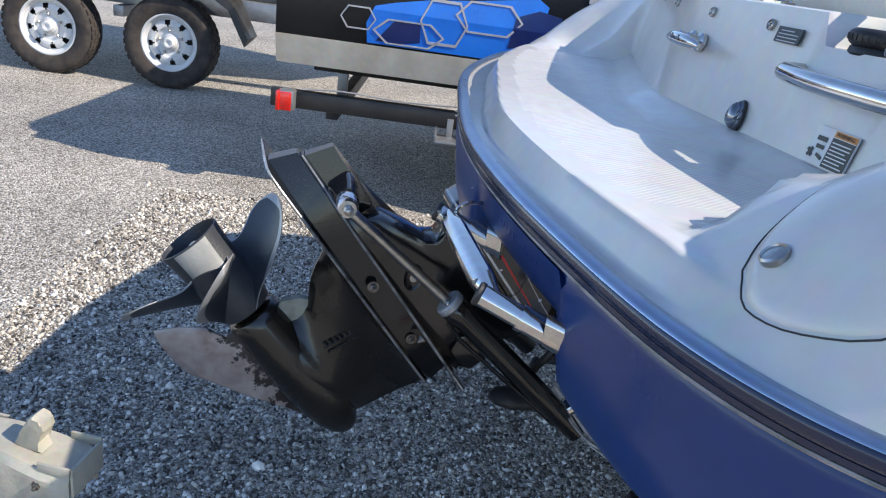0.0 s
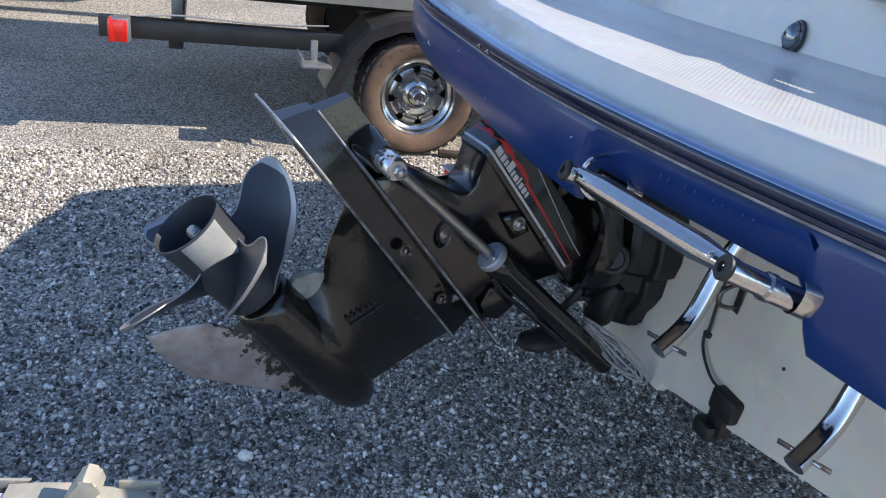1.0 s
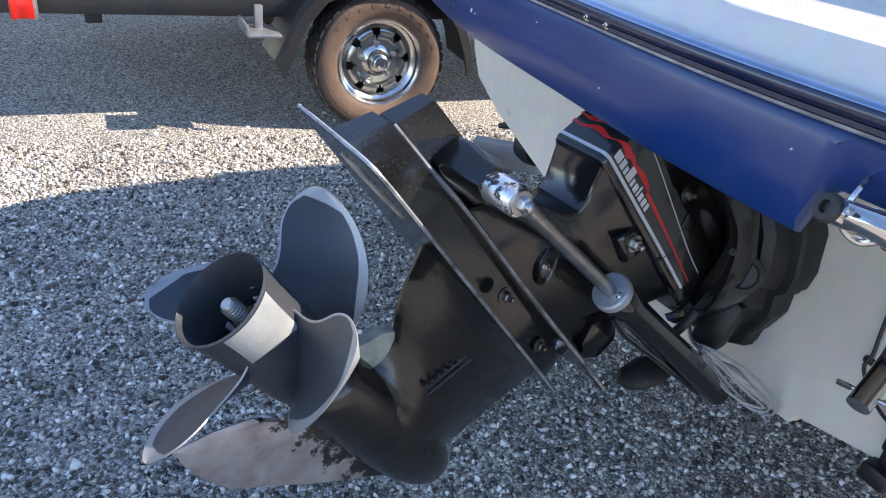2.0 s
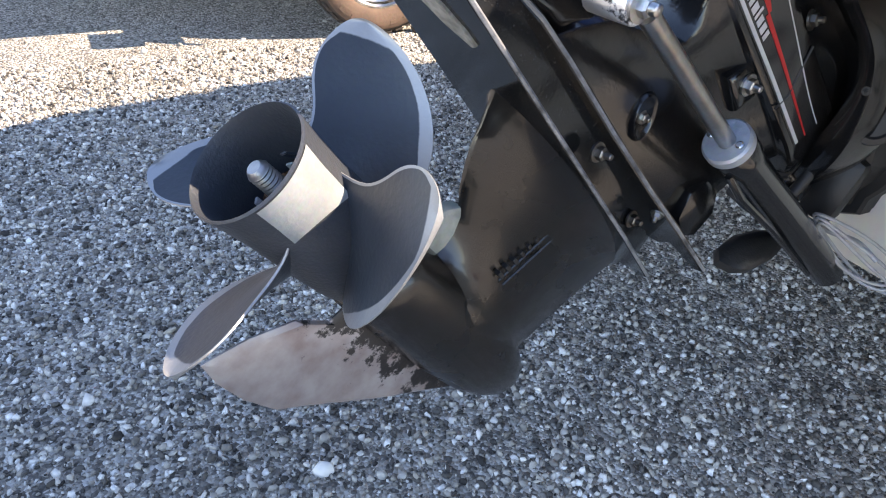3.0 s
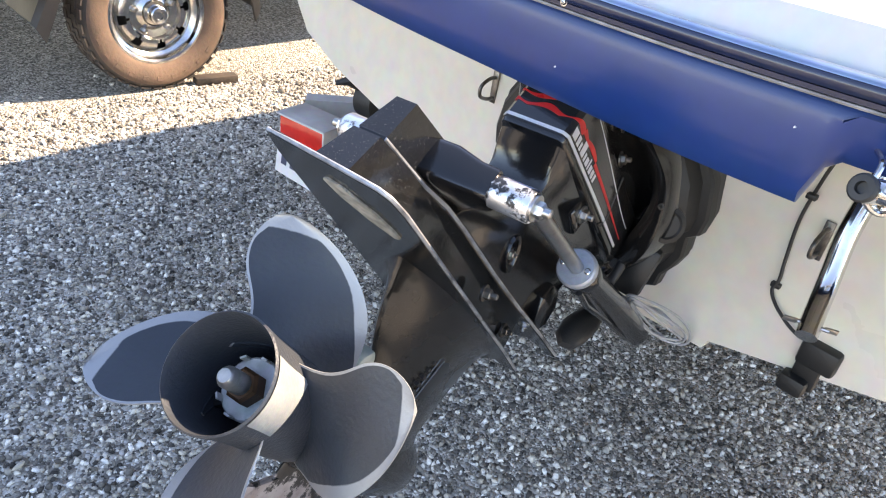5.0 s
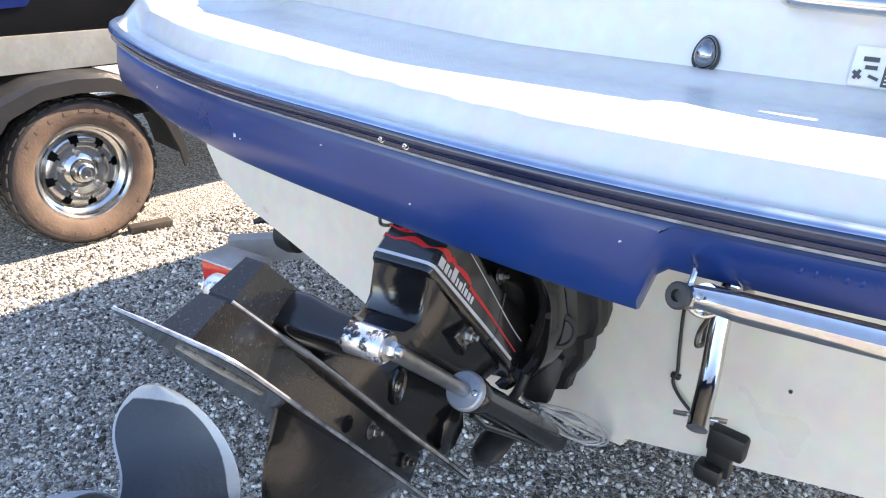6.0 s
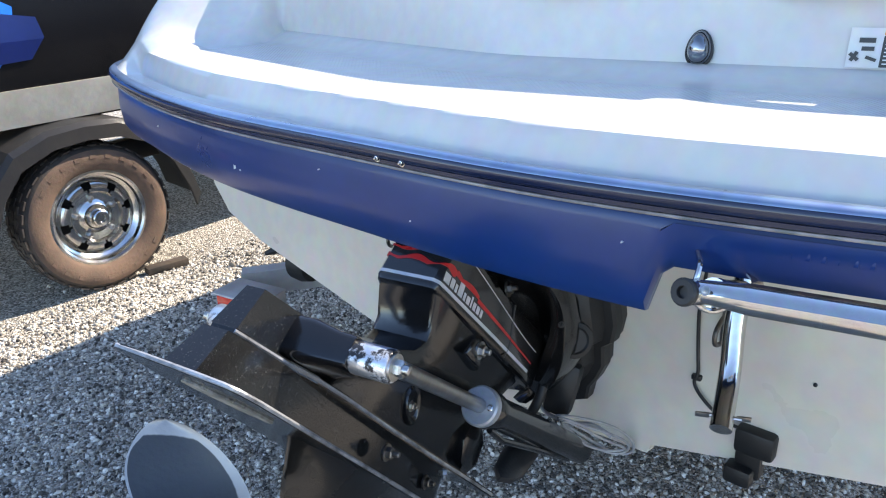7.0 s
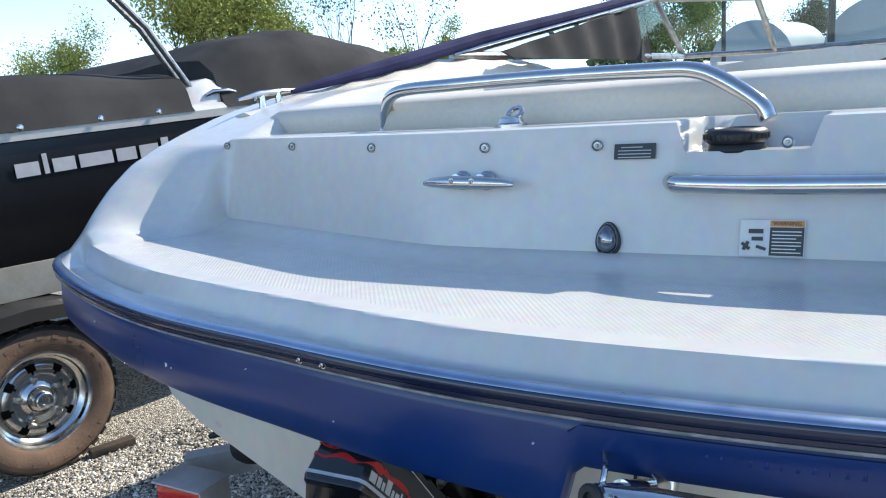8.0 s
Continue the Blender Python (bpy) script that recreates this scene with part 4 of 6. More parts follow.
# gearcase: strut and torpedo
bm = bmesh.new()
loft(bm, [foil(f0, f1, hx, u, 0.07 * max(u, 0.0)) for u, f0, f1, hx in ((-0.02, 0.200, 0.472, 0.050), (0.02, 0.210, 0.480, 0.052), (0.032, 0.214, 0.484, 0.050), (0.042, 0.220, 0.486, 0.044), (0.052, 0.227, 0.487, 0.038), (0.065, 0.231, 0.488, 0.034), (0.082, 0.230, 0.489, 0.032), (0.10, 0.222, 0.490, 0.032), (0.12, 0.196, 0.492, 0.033), (0.14, 0.176, 0.494, 0.036), (0.158, 0.162, 0.497, 0.040), (0.175, 0.152, 0.500, 0.045), (0.190, 0.142, 0.502, 0.052), (0.200, 0.136, 0.504, 0.060), (0.2065, 0.130, 0.506, 0.070))])
strut = dpart("gearcase", bm, GEARCASE, "black gearcase with moulded water inlet", smooth=50)
bm = bmesh.new()
prof = [(0.046, 0.172), (0.052, 0.176), (0.0535, 0.20), (0.057, 0.28), (0.0575, 0.35), (0.0545, 0.415), (0.048, 0.455), (0.037, 0.488), (0.024, 0.507), (0.010, 0.517), (0.001, 0.519)]
lathe(bm, [(r, z) for r, z in prof], 36, Matrix.Rotation(radians(-90), 4, "X") @ Matrix.Translation((0, 0, 0)))
dpart("torpedo", bm, GEARCASE, "scuffed bullet-shaped gear housing", smooth=60)
# water inlet slots and moulded arrow rib on the strut sides
for sg in (-1, 1):
    for k in range(7):
        bm = bmesh.new()
        u = 0.0845 + 0.0112 * k
        box(bm, (0.07 * u + sg * 0.0335, 0.301 + 0.0008 * k, u), (0.0085, 0.011, 0.0052), Matrix(), 0.0008)
        dpart("inlet_rib", bm, PLASTIC, smooth=0)
    bm = bmesh.new()
    tube(bm, [(0.006 + sg * 0.0350, 0.306, 0.079), (0.011 + sg * 0.0375, 0.309, 0.157), (0.011 + sg * 0.0375, 0.322, 0.157), (0.006 + sg * 0.0345, 0.318, 0.079)], 0.0017, 6)
    dpart("inlet_edge", bm, GEARCASE)

# skeg: bare scoured metal towards its tip, flaking paint near the torpedo
m_skeg = SKEG_WORN.copy()
m_skeg.name = "skeg_wear"
nt = m_skeg.node_tree
rng_node = [n for n in nt.nodes if n.type == "MAP_RANGE" and n.inputs["From Max"].default_value < 0.7 and n.inputs["From Min"].default_value > 0.3][-1]
noise_sock = rng_node.inputs["Value"].links[0].from_socket
tcn = nt.nodes.new("ShaderNodeTexCoord")
sepn = nt.nodes.new("ShaderNodeSeparateXYZ")
nt.links.new(tcn.outputs["Object"], sepn.inputs["Vector"])
gr = nt.nodes.new("ShaderNodeMapRange")
gr.inputs["From Min"].default_value, gr.inputs["From Max"].default_value = -0.05, -0.135
gr.inputs["To Min"].default_value, gr.inputs["To Max"].default_value = -0.10, 0.30
nt.links.new(sepn.outputs["Z"], gr.inputs["Value"])
addn = nt.nodes.new("ShaderNodeMath")
addn.operation = "ADD"
nt.links.new(noise_sock, addn.inputs[0])
nt.links.new(gr.outputs["Result"], addn.inputs[1])
nt.links.new(addn.outputs["Value"], rng_node.inputs["Value"])
mixn = [n for n in nt.nodes if n.type == "MIX"][-1]
mn = nt.nodes.new("ShaderNodeTexNoise")
mn.inputs["Scale"].default_value, mn.inputs["Detail"].default_value = 26, 7
nt.links.new(tcn.outputs["Object"], mn.inputs["Vector"])
mr_ = nt.nodes.new("ShaderNodeValToRGB")
mr_.color_ramp.elements[0].position, mr_.color_ramp.elements[0].color = 0.33, (0.24, 0.19, 0.175, 1)
mr_.color_ramp.elements[1].position, mr_.color_ramp.elements[1].color = 0.62, (0.38, 0.345, 0.325, 1)
nt.links.new(mn.outputs["Fac"], mr_.inputs["Fac"])
nt.links.new(mr_.outputs["Color"], mixn.inputs["B"])
sk_up = [(0.190, -0.046), (0.187, -0.072), (0.150, -0.090), (0.120, -0.128), (0.097, -0.172), (0.128, -0.181), (0.170, -0.184), (0.215, -0.179), (0.243, -0.163), (0.330, -0.117), (0.400, -0.074), (0.452, -0.044), (0.44, -0.03), (0.3, -0.03)]
bm = bmesh.new()
cen = (0.3, -0.05)
def skeg_ring(x, s):
    return [(x, cen[0] + (f - cen[0]) * s, cen[1] + (u - cen[1]) * s) for f, u in sk_up]
loft(bm, [skeg_ring(-0.0045, 0.94), skeg_ring(-0.0012, 1.0), skeg_ring(0.0012, 1.0), skeg_ring(0.0045, 0.94)])
dpart("skeg", bm, m_skeg, "scoured bare metal skeg with flaking paint", smooth=30)
# sacrificial tab behind the strut
bm = bmesh.new()
prism(bm, [(0.193, 0.046), (0.186, 0.062), (0.200, 0.095), (0.214, 0.108), (0.240, 0.104), (0.240, 0.05)], "x", -0.010, 0.010, 0.003)
dpart("trim_tab", bm, mat("corroded_zinc", (0.30, 0.31, 0.25), 0.8, 0.2, (0.42, 0.42, 0.36), 40, bump=0.6, bump_scale=120), "corroded grey-green zinc tab")

# anti-ventilation plate
half = [(0.058, -0.056), (0.069, -0.046), (0.076, -0.020), (0.079, 0.04), (0.084, 0.14), (0.091, 0.26), (0.097, 0.36), (0.098, 0.455), (0.080, 0.470), (0.064, 0.44), (0.055, 0.46), (0.0, 0.535)]
pl = half + [(-x, f) for x, f in half[-2:2:-1]] + [(-0.074, -0.04), (-0.066, -0.080), (-0.060, -0.081), (0.0, -0.069)]
bm = bmesh.new()
prism(bm, pl, "z", 0.2065, 0.2125, 0.001)
plate = dpart("cavitation_plate", bm, PITTED, "flat black plate with paint worn off its edge", smooth=20)
bm = bmesh.new()
tube(bm, [(x, f, 0.2095) for x, f in [(-0.066, -0.080), (-0.03, -0.0745), (0.0, -0.069), (0.03, -0.063)] + half[:8]], 0.0026, 6)
dpart("plate_edge", bm, EDGE_WORN, "silvery worn edge", parent=plate)
bm = bmesh.new()
prism(bm, [(-0.020, -0.028), (-0.012, -0.034), (0.004, -0.026), (0.030, 0.006), (0.042, 0.034), (0.044, 0.052), (0.036, 0.056), (0.010, 0.034), (-0.012, 0.0)], "z", 0.2035, 0.207, 0.001)
dpart("zinc_insert", bm, mat("grainy_zinc", (0.20, 0.19, 0.165), 0.9, 0.1, (0.36, 0.34, 0.30), 90, bump=1.0, bump_scale=260), "grainy corroded zinc insert", parent=plate)

# spacer between plate and flange
def block(name, lower, upper, u0, u1, material, label="", soft=0.003):
    """A cast block with flat faces between two outlines, its edges eased."""
    bm = bmesh.new()
    loft(bm, [[(x, f, u0) for x, f in lower], [(x, f, u1) for x, f in upper]])
    bmesh.ops.bevel(bm, geom=[e for e in bm.edges if len(e.link_faces) == 2 and e.calc_face_angle(0) > 0.3], offset=soft, segments=2, affect="EDGES")
    return dpart(name, bm, material, label, 25)


def mirrored(pts, c=0.0):
    return pts + [(2 * c - x, f) for x, f in pts[::-1]]


block("spacer", mirrored([(0.022, -0.060), (0.038, 0.0), (0.052, 0.08), (0.060, 0.18), (0.076, 0.32), (0.078, 0.42), (0.05, 0.49)]), mirrored([(0.017, -0.041), (0.034, 0.01), (0.048, 0.09), (0.056, 0.18), (0.070, 0.32), (0.074, 0.42), (0.05, 0.48)]), 0.2127, 0.2625, PITTED, "flat-sided lower block")
fl = [(0.016, -0.032), (0.024, 0.0), (0.036, 0.045), (0.056, 0.078), (0.066, 0.13), (0.078, 0.24), (0.094, 0.34), (0.112, 0.42), (0.126, 0.505), (0.112, 0.512), (0.088, 0.46), (0.06, 0.49)]
ring = mirrored(fl)
bm = bmesh.new()
prism(bm, ring, "z", 0.2622, 0.2700, 0.0015)
dpart("flange", bm, PITTED, "black flange with swept fins", smooth=20)
bm = bmesh.new()
tube(bm, [(x, f, 0.2662) for x, f in fl[:9]], 0.0024, 6)
dpart("flange_edge", bm, EDGE_WORN)

# upper housing: narrow tail, anchor arm, and the leg up to the bell housing
CX = 0.022
block("tail_housing", mirrored([(0.014, -0.028), (0.026, 0.06), (0.052, 0.15), (0.058, 0.30)], -0.004), mirrored([(0.011, -0.014), (0.028, 0.045), (0.046, 0.15), (0.056, 0.30)], -0.002), 0.2702, 0.3215, PITTED, "pitted black tail of the upper housing", 0.004)


def leg_ring(u, f0, f1, ha, hb, c):
    """A cast section, narrow and flat behind, wider forward, its corners eased."""
    b = 0.010
    right = [(ha - b, f0), (ha - 0.3 * b, f0 + 0.3 * b), (ha, f0 + b)] + [(ha + (hb - ha) * t, f0 + b + (f1 - f0 - 2 * b) * t) for t in (0.25, 0.5, 0.75, 1.0)] + [(hb - 0.3 * b, f1 - 0.3 * b), (hb - b, f1)]
    return [(c + x, f, u) for x, f in right] + [(c - x, f, u) for x, f in right[::-1]]


bm = bmesh.new()
loft(bm, [leg_ring(*a) for a in ((0.2707, 0.10, 0.49, 0.037, 0.056, 0.022), (0.29, 0.11, 0.485, 0.037, 0.056, 0.024), (0.325, 0.135, 0.482, 0.038, 0.056, 0.028), (0.350, 0.175, 0.48, 0.040, 0.057, 0.031), (0.366, 0.213, 0.478, 0.043, 0.058, 0.033), (0.385, 0.226, 0.478, 0.045, 0.060, 0.035), (0.405, 0.222, 0.482, 0.046, 0.063, 0.036), (0.425, 0.204, 0.488, 0.047, 0.067, 0.038), (0.446, 0.184, 0.495, 0.047, 0.074, 0.040))])
dpart("upper_housing", bm, BLACK_PAINT, "glossy black drive shaft housing", smooth=40)
# side recess with a chromed bolt, and the lifting ear
bm = bmesh.new()
def pocket(k, depth):
    """An oval outline on the housing's side."""
    return [(0.0715 + depth, 0.266 + k * (0.021 * math.cos(a) - 0.010 * math.sin(a)), 0.309 + k * (0.024 * math.sin(a))) for a in (2 * math.pi * i / 24 for i in range(24))]
loft(bm, [pocket(1.0, -0.006), pocket(1.0, 0.001), pocket(0.93, 0.0035), pocket(0.82, 0.0025), pocket(0.72, -0.001), pocket(0.2, -0.002)])
dpart("recess_lip", bm, BLACK_PAINT, "glossy lipped oval pocket", smooth=50)
bolt("recess_bolt", drive, (0.0700, 0.268, 0.309), (1, 0, 0), 0.0055, 0.005, STEEL)
bm = bmesh.new()
prism(bm, [(0.435, 0.285), (0.418, 0.315), (0.43, 0.345), (0.465, 0.352), (0.495, 0.335), (0.495, 0.295), (0.47, 0.278)], "x", 0.060, 0.092, 0.006)
dpart("side_ear", bm, BLACK_PAINT, smooth=40)

# cap of the bell housing with its decal band: a flat aft face, tight corners, sides that spread forward
def cap_half():
    pts = [(0.037 * k / 6, 0.180) for k in range(7)]
    pts += [(0.037 + 0.010 * math.sin(a), 0.1905 - 0.0105 * math.cos(a)) for a in (radians(18 * k) for k in range(1, 6))]
    pts += [(0.0475 + 0.0405 * k / 18, 0.192 + 0.268 * k / 18) for k in range(1, 19)]
    return pts + [(0.089, 0.50), (0.078, 0.53), (0.045, 0.545), (0.0, 0.55)]


CAP = cap_half()


def cap_ring(u, g):
    c0 = 0.09 * u
    mid = Vector((0, 0.36))
    r = []
    for p in CAP:
        q = Vector(p)
        q = q + (q - mid).normalized() * g
        r.append(q)
    return [(c0 + q.x, q.y, u) for q in r] + [(c0 - q.x, q.y, u) for q in r[-2:0:-1]]


bm = bmesh.new()
loft(bm, [cap_ring(u, g) for u, g in ((0.438, -0.008), (0.441, -0.002), (0.446, 0.0), (0.500, 0.001), (0.512, 0.0), (0.517, -0.004), (0.522, -0.014), (0.545, -0.024), (0.58, -0.036))])
bell = dpart("bell_housing", bm, BLACK_PAINT, "black bell housing", smooth=30)
LINE = [(-x, f) for x, f in CAP[12:0:-1]] + CAP[:30]
LINE_S = [0.0]
for (x0, f0), (x1, f1) in zip(LINE, LINE[1:]):
    LINE_S.append(LINE_S[-1] + math.hypot(x1 - x0, f1 - f0))


def band(name, s0, s1, lo, hi, material, lift=0.0015, label="", n=40, slant=0.0):
    """A thin strip of decal round the cap between two heights, given along the strip."""
    bm = bmesh.new()
    rings = []
    for k in range(n + 1):
        t = s0 + (s1 - s0) * k / n
        ring = []
        for u, g in ((lo(t), 0.0), (hi(t), 0.0), (hi(t), lift), (lo(t), lift)):
            q = t + slant * (u - 0.455)
            p = Vector((float(np.interp(q, LINE_S, [a[0] for a in LINE])), float(np.interp(q, LINE_S, [a[1] for a in LINE]))))
            out = (p - Vector((0, 0.36))).normalized()
            p = p + out * g
            ring.append((0.09 * u + p.x, p.y, u))
        rings.append(ring)
    loft(bm, rings)
    return dpart(name, bm, material, label, 30, bell)


S_AFT, S_END = LINE_S[17], LINE_S[-1]


def decal_top(t):
    return 0.510 - 0.024 * ramp01(S_AFT, S_END, t)


band("decal_ground", 0.0, S_END, lambda t: 0.4470, lambda t: decal_top(t) + 0.0015, DECAL_BLACK, 0.0022, "glossy black decal band")
band("silver_stripe", 0.0, S_END, lambda t: 0.4490, lambda t: 0.4535, SILVER_DECAL, 0.0030, "silver pin stripe")
band("silver_line", S_AFT, S_END, lambda t: decal_top(t) - 0.0012, decal_top, SILVER_DECAL, 0.0030, "thin silver line")
band("red_stripe", 0.004, S_AFT + 0.040, lambda t: 0.4705 + 0.004 * abs(math.sin(t * 70)), lambda t: 0.4785 + 0.004 * math.sin(t * 110), RED_DECAL, 0.0032, "jagged red stripe", 70)
band("red_stripe", 0.02, S_AFT - 0.004, lambda t: 0.4885 + 0.003 * math.sin(t * 95), lambda t: 0.4935 + 0.004 * math.sin(t * 95 + 0.8), RED_DECAL, 0.0032, "", 40)
band("red_stripe", S_AFT + 0.040, S_AFT + 0.105, lambda t: 0.4738 + 0.001 * abs(math.sin(t * 60)), lambda t: 0.4790 + 0.0045 * abs(math.sin(t * 60)) - 0.03 * (t - S_AFT - 0.04), RED_DECAL, 0.0034, "", 40)
band("red_stripe", S_AFT + 0.105, S_END, lambda t: 0.4700 - 0.03 * (t - S_AFT - 0.105), lambda t: 0.4755 - 0.05 * (t - S_AFT - 0.105), RED_DECAL, 0.0032, "", 24)
# the maker's mark: plain slanted silver blocks, not lettered
mark_s = S_AFT + 0.022
for w, h in ((0.014, 0.012), (0.009, 0.012), (0.006, 0.010), (0.012, 0.018), (0.006, 0.010), (0.009, 0.010), (0.004, 0.014), (0.008, 0.010), (0.008, 0.010), (0.006, 0.010)):
    band("mark_block", mark_s, mark_s + w, lambda t: 0.4570, lambda t: 0.4570 + h, SILVER_DECAL, 0.0032, "", 2, -0.25)
    mark_s += w + 0.0028
# seam of the cover and cover bolts
bm = bmesh.new()
tube(bm, [cap_ring(u, 0.0022)[k] for u, k in ((0.440, 24), (0.462, 24), (0.485, 23), (0.512, 22))], 0.0014, 6)
dpart("seam", bm, PLASTIC, parent=bell)
bm = bmesh.new()
prism(bm, [(0.300, 0.405), (0.355, 0.400), (0.365, 0.436), (0.315, 0.442)], "x", 0.06, 0.104, 0.008)
dpart("bolt_pad", bm, BLACK_PAINT, smooth=50)
bolt("bell_bolt", drive, (0.104, 0.330, 0.424), (1, 0, 0), 0.0088, 0.009, STEEL)
bolt("bell_bolt", drive, (0.112, 0.328, 0.523), (1, -0.1, 0.3), 0.0078, 0.008)
bolt("bell_bolt", drive, (0.098, 0.300, 0.560), (1, -0.1, 0.3), 0.0078, 0.008)
bolt("flange_bolt", drive, (0.080, 0.233, 0.238), (1, 0, 0.1), 0.0075, 0.010)
bolt("flange_bolt", drive, (0.078, 0.371, 0.236), (1, 0, 0.1), 0.007, 0.008)
bolt("flange_bolt", drive, (0.100, 0.372, 0.258), (0.3, 0, -1), 0.0055, 0.006, STEEL)

# anchor arm, sleeves and trim rams (starboard and port)
def to_drive(p):
    return DRIVE_IN @ Vector(p)


PIN_S = to_drive((0.155, -0.572, 0.797))
COL_S = to_drive((0.107, -0.375, 0.624))
END_S = to_drive((0.090, -0.085, 0.370))
for sg in (1, -1):
    pin = Vector((PIN_S.x * sg + (0.0 if sg > 0 else 0.052), PIN_S.y, PIN_S.z))
    col = Vector((COL_S.x * sg + (0.0 if sg > 0 else 0.03), COL_S.y, COL_S.z))
    end = Vector((END_S.x * sg * (1 if sg > 0 else 0.9), END_S.y, END_S.z))
    out = Vector((sg, 0, 0))
    bm = bmesh.new()
    rings = []
    off = 0.0 if sg > 0 else -0.052
    for t, hf, hu in ((0.018, 0.045, 0.026), (0.05, 0.038, 0.026), (0.08, 0.024, 0.0205), (0.100, 0.0195, 0.0190), (0.104, 0.018, 0.018)):
        rings.append([(sg * (t + off), pin.y + hf * math.copysign(abs(math.cos(a)) ** 0.35, math.cos(a)) + (0.104 - t) * 0.25, pin.z + hu * math.copysign(abs(math.sin(a)) ** 0.35, math.sin(a))) for a in (2 * math.pi * k / 24 for k in range(24))])
    loft(bm, rings)
    dpart("anchor_arm", bm, BLACK_PAINT, "black anchor arm for the trim ram", smooth=50)
    ram = dpart("trim_ram", bmesh.new(), STEEL, "hydraulic trim ram")
    bm = bmesh.new()
    lathe(bm, [(0.0165, -0.006), (0.0182, -0.005), (0.0182, 0.040), (0.0168, 0.042)], 28, rot_to(out, (sg * (0.1075 + off), pin.y, pin.z)))
    dpart("sleeve", bm, CHIPPED, "sleeve with chipped chrome", parent=ram)
    bm = bmesh.new()
    mm = rot_to(out, (sg * (0.1495 + off), pin.y, pin.z))
    lathe(bm, [(0.0145, 0), (0.0145, 0.003), (0.011, 0.0035)], 22, mm)
    lathe(bm, [(0.0092, 0.003), (0.0092, 0.010), (0.007, 0.012)], 6, mm)
    lathe(bm, [(0.0055, 0.012), (0.0055, 0.019), (0.004, 0.020)], 12, mm)
    dpart("pin_nut", bm, STEEL, "steel pivot nut", parent=ram)
    d = (col - pin).normalized()
    start = pin + d * 0.012
    bm = bmesh.new()
    tube(bm, [start, col], 0.0098, 18)
    dpart("rod", bm, STEEL, "bare steel ram rod", parent=ram)
    d2 = (end - col).normalized()
    bm = bmesh.new()
    lathe(bm, [(0.0102, -0.003), (0.025, -0.003), (0.0275, 0.0), (0.0275, 0.010), (0.025, 0.013), (0.022, 0.014)], 30, rot_to(d2, col - d2 * 0.006))
    dpart("collar", bm, mat("grey_cast_collar", (0.44, 0.46, 0.49), 0.42, 0.5, (0.34, 0.36, 0.39), 50, bump=0.2, bump_scale=200), "grey collar with two screws", parent=ram)
    bm = bmesh.new()
    L = (end - col).length
    lathe(bm, [(0.0245, 0.006), (0.027, 0.012), (0.0265, 0.03), (0.0235, 0.045), (0.0235, L * 0.62), (0.0225, L * 0.7), (0.0225, L - 0.03), (0.022, L - 0.004), (0.018, L)], 30, rot_to(d2, col))
    dpart("cylinder", bm, BLACK_PAINT, "black ram cylinder", parent=ram)
    side = d2.cross(Vector((0, 0, 1))).normalized()
    for k in (-1, 1):
        q = col - d2 * 0.009 + side * 0.0185 * k
        bm = bmesh.new()
        lathe(bm, [(0.0045, 0), (0.0045, 0.003), (0.003, 0.004)], 10, rot_to(-d2, q))
        dpart("collar_screw", bm, CHROME, parent=ram)
    bm = bmesh.new()
    up2 = side.cross(d2).normalized()
    tube(bm, [col + d2 * 0.02 - up2 * 0.026 + side * 0.01, col + d2 * 0.06 - up2 * 0.033 + side * 0.012, col + d2 * 0.16 - up2 * 0.028 + side * 0.012, end - d2 * 0.05 - up2 * 0.022], 0.0045, 8)
    dpart("ram_pipe", bm, BLACK_PAINT, parent=ram)

# ---- propeller ----
prop = dpart("propeller", bmesh.new(), PROP_PAINT, "four-bladed dark grey propeller with worn bright edges")
AXF = Matrix.Rotation(radians(-90), 4, "X")
bm = bmesh.new()
rings = [(0.0580, -0.016), (0.0600, -0.014), (0.0590, -0.004), (0.0570, 0.015), (0.0555, 0.05), (0.0545, 0.12), (0.053, 0.148), (0.050, 0.160), (0.044, 0.160), (0.044, 0.10), (0.050, 0.09), (0.0535, 0.02), (0.0562, -0.010)]
n = 48
vs = [[bm.verts.new(AXF @ Vector((r * math.cos(2 * math.pi * k / n), r * math.sin(2 * math.pi * k / n), z))) for k in range(n)] for r, z in rings]
for a, b in zip(vs, vs[1:] + vs[:1]):
    for k in range(n):
        bm.faces.new((a[k], a[(k + 1) % n], b[(k + 1) % n], b[k]))
dpart("hub", bm, PROP_PAINT, "dark hub with flared exhaust ring", parent=prop, smooth=50)
bm = bmesh.new()
lathe(bm, [(0.052, 0.098), (0.052, 0.104), (0.030, 0.100), (0.028, 0.075), (0.020, 0.072)], 30, AXF)
for k in range(3):
    a = radians(20 + 120 * k)
    box(bm, (0.038, 0, 0.09), (0.028, 0.006, 0.05), AXF @ Matrix.Rotation(a, 4, "Z"), 0.001)
dpart("inner_hub", bm, PLASTIC, "black inner hub", parent=prop)
bm = bmesh.new()
lathe(bm, [(0.007, -0.004), (0.0095, -0.001)] + [(0.0112 if k % 2 else 0.0098, 0.0 + 0.0022 * k) for k in range(12)] + [(0.010, 0.06)], 18, AXF)
dpart("shaft", bm, mat("bright_thread", (0.45, 0.44, 0.42), 0.35, 0.85, (0.3, 0.29, 0.27), 60), "threaded steel shaft end", parent=prop)
bm = bmesh.new()
lathe(bm, [(0.015, 0.028), (0.0185, 0.031), (0.0185, 0.046), (0.016, 0.048)], 6, AXF)
dpart("nut", bm, BRASS, "brown bronze propeller nut", parent=prop, smooth=20)
bm = bmesh.new()
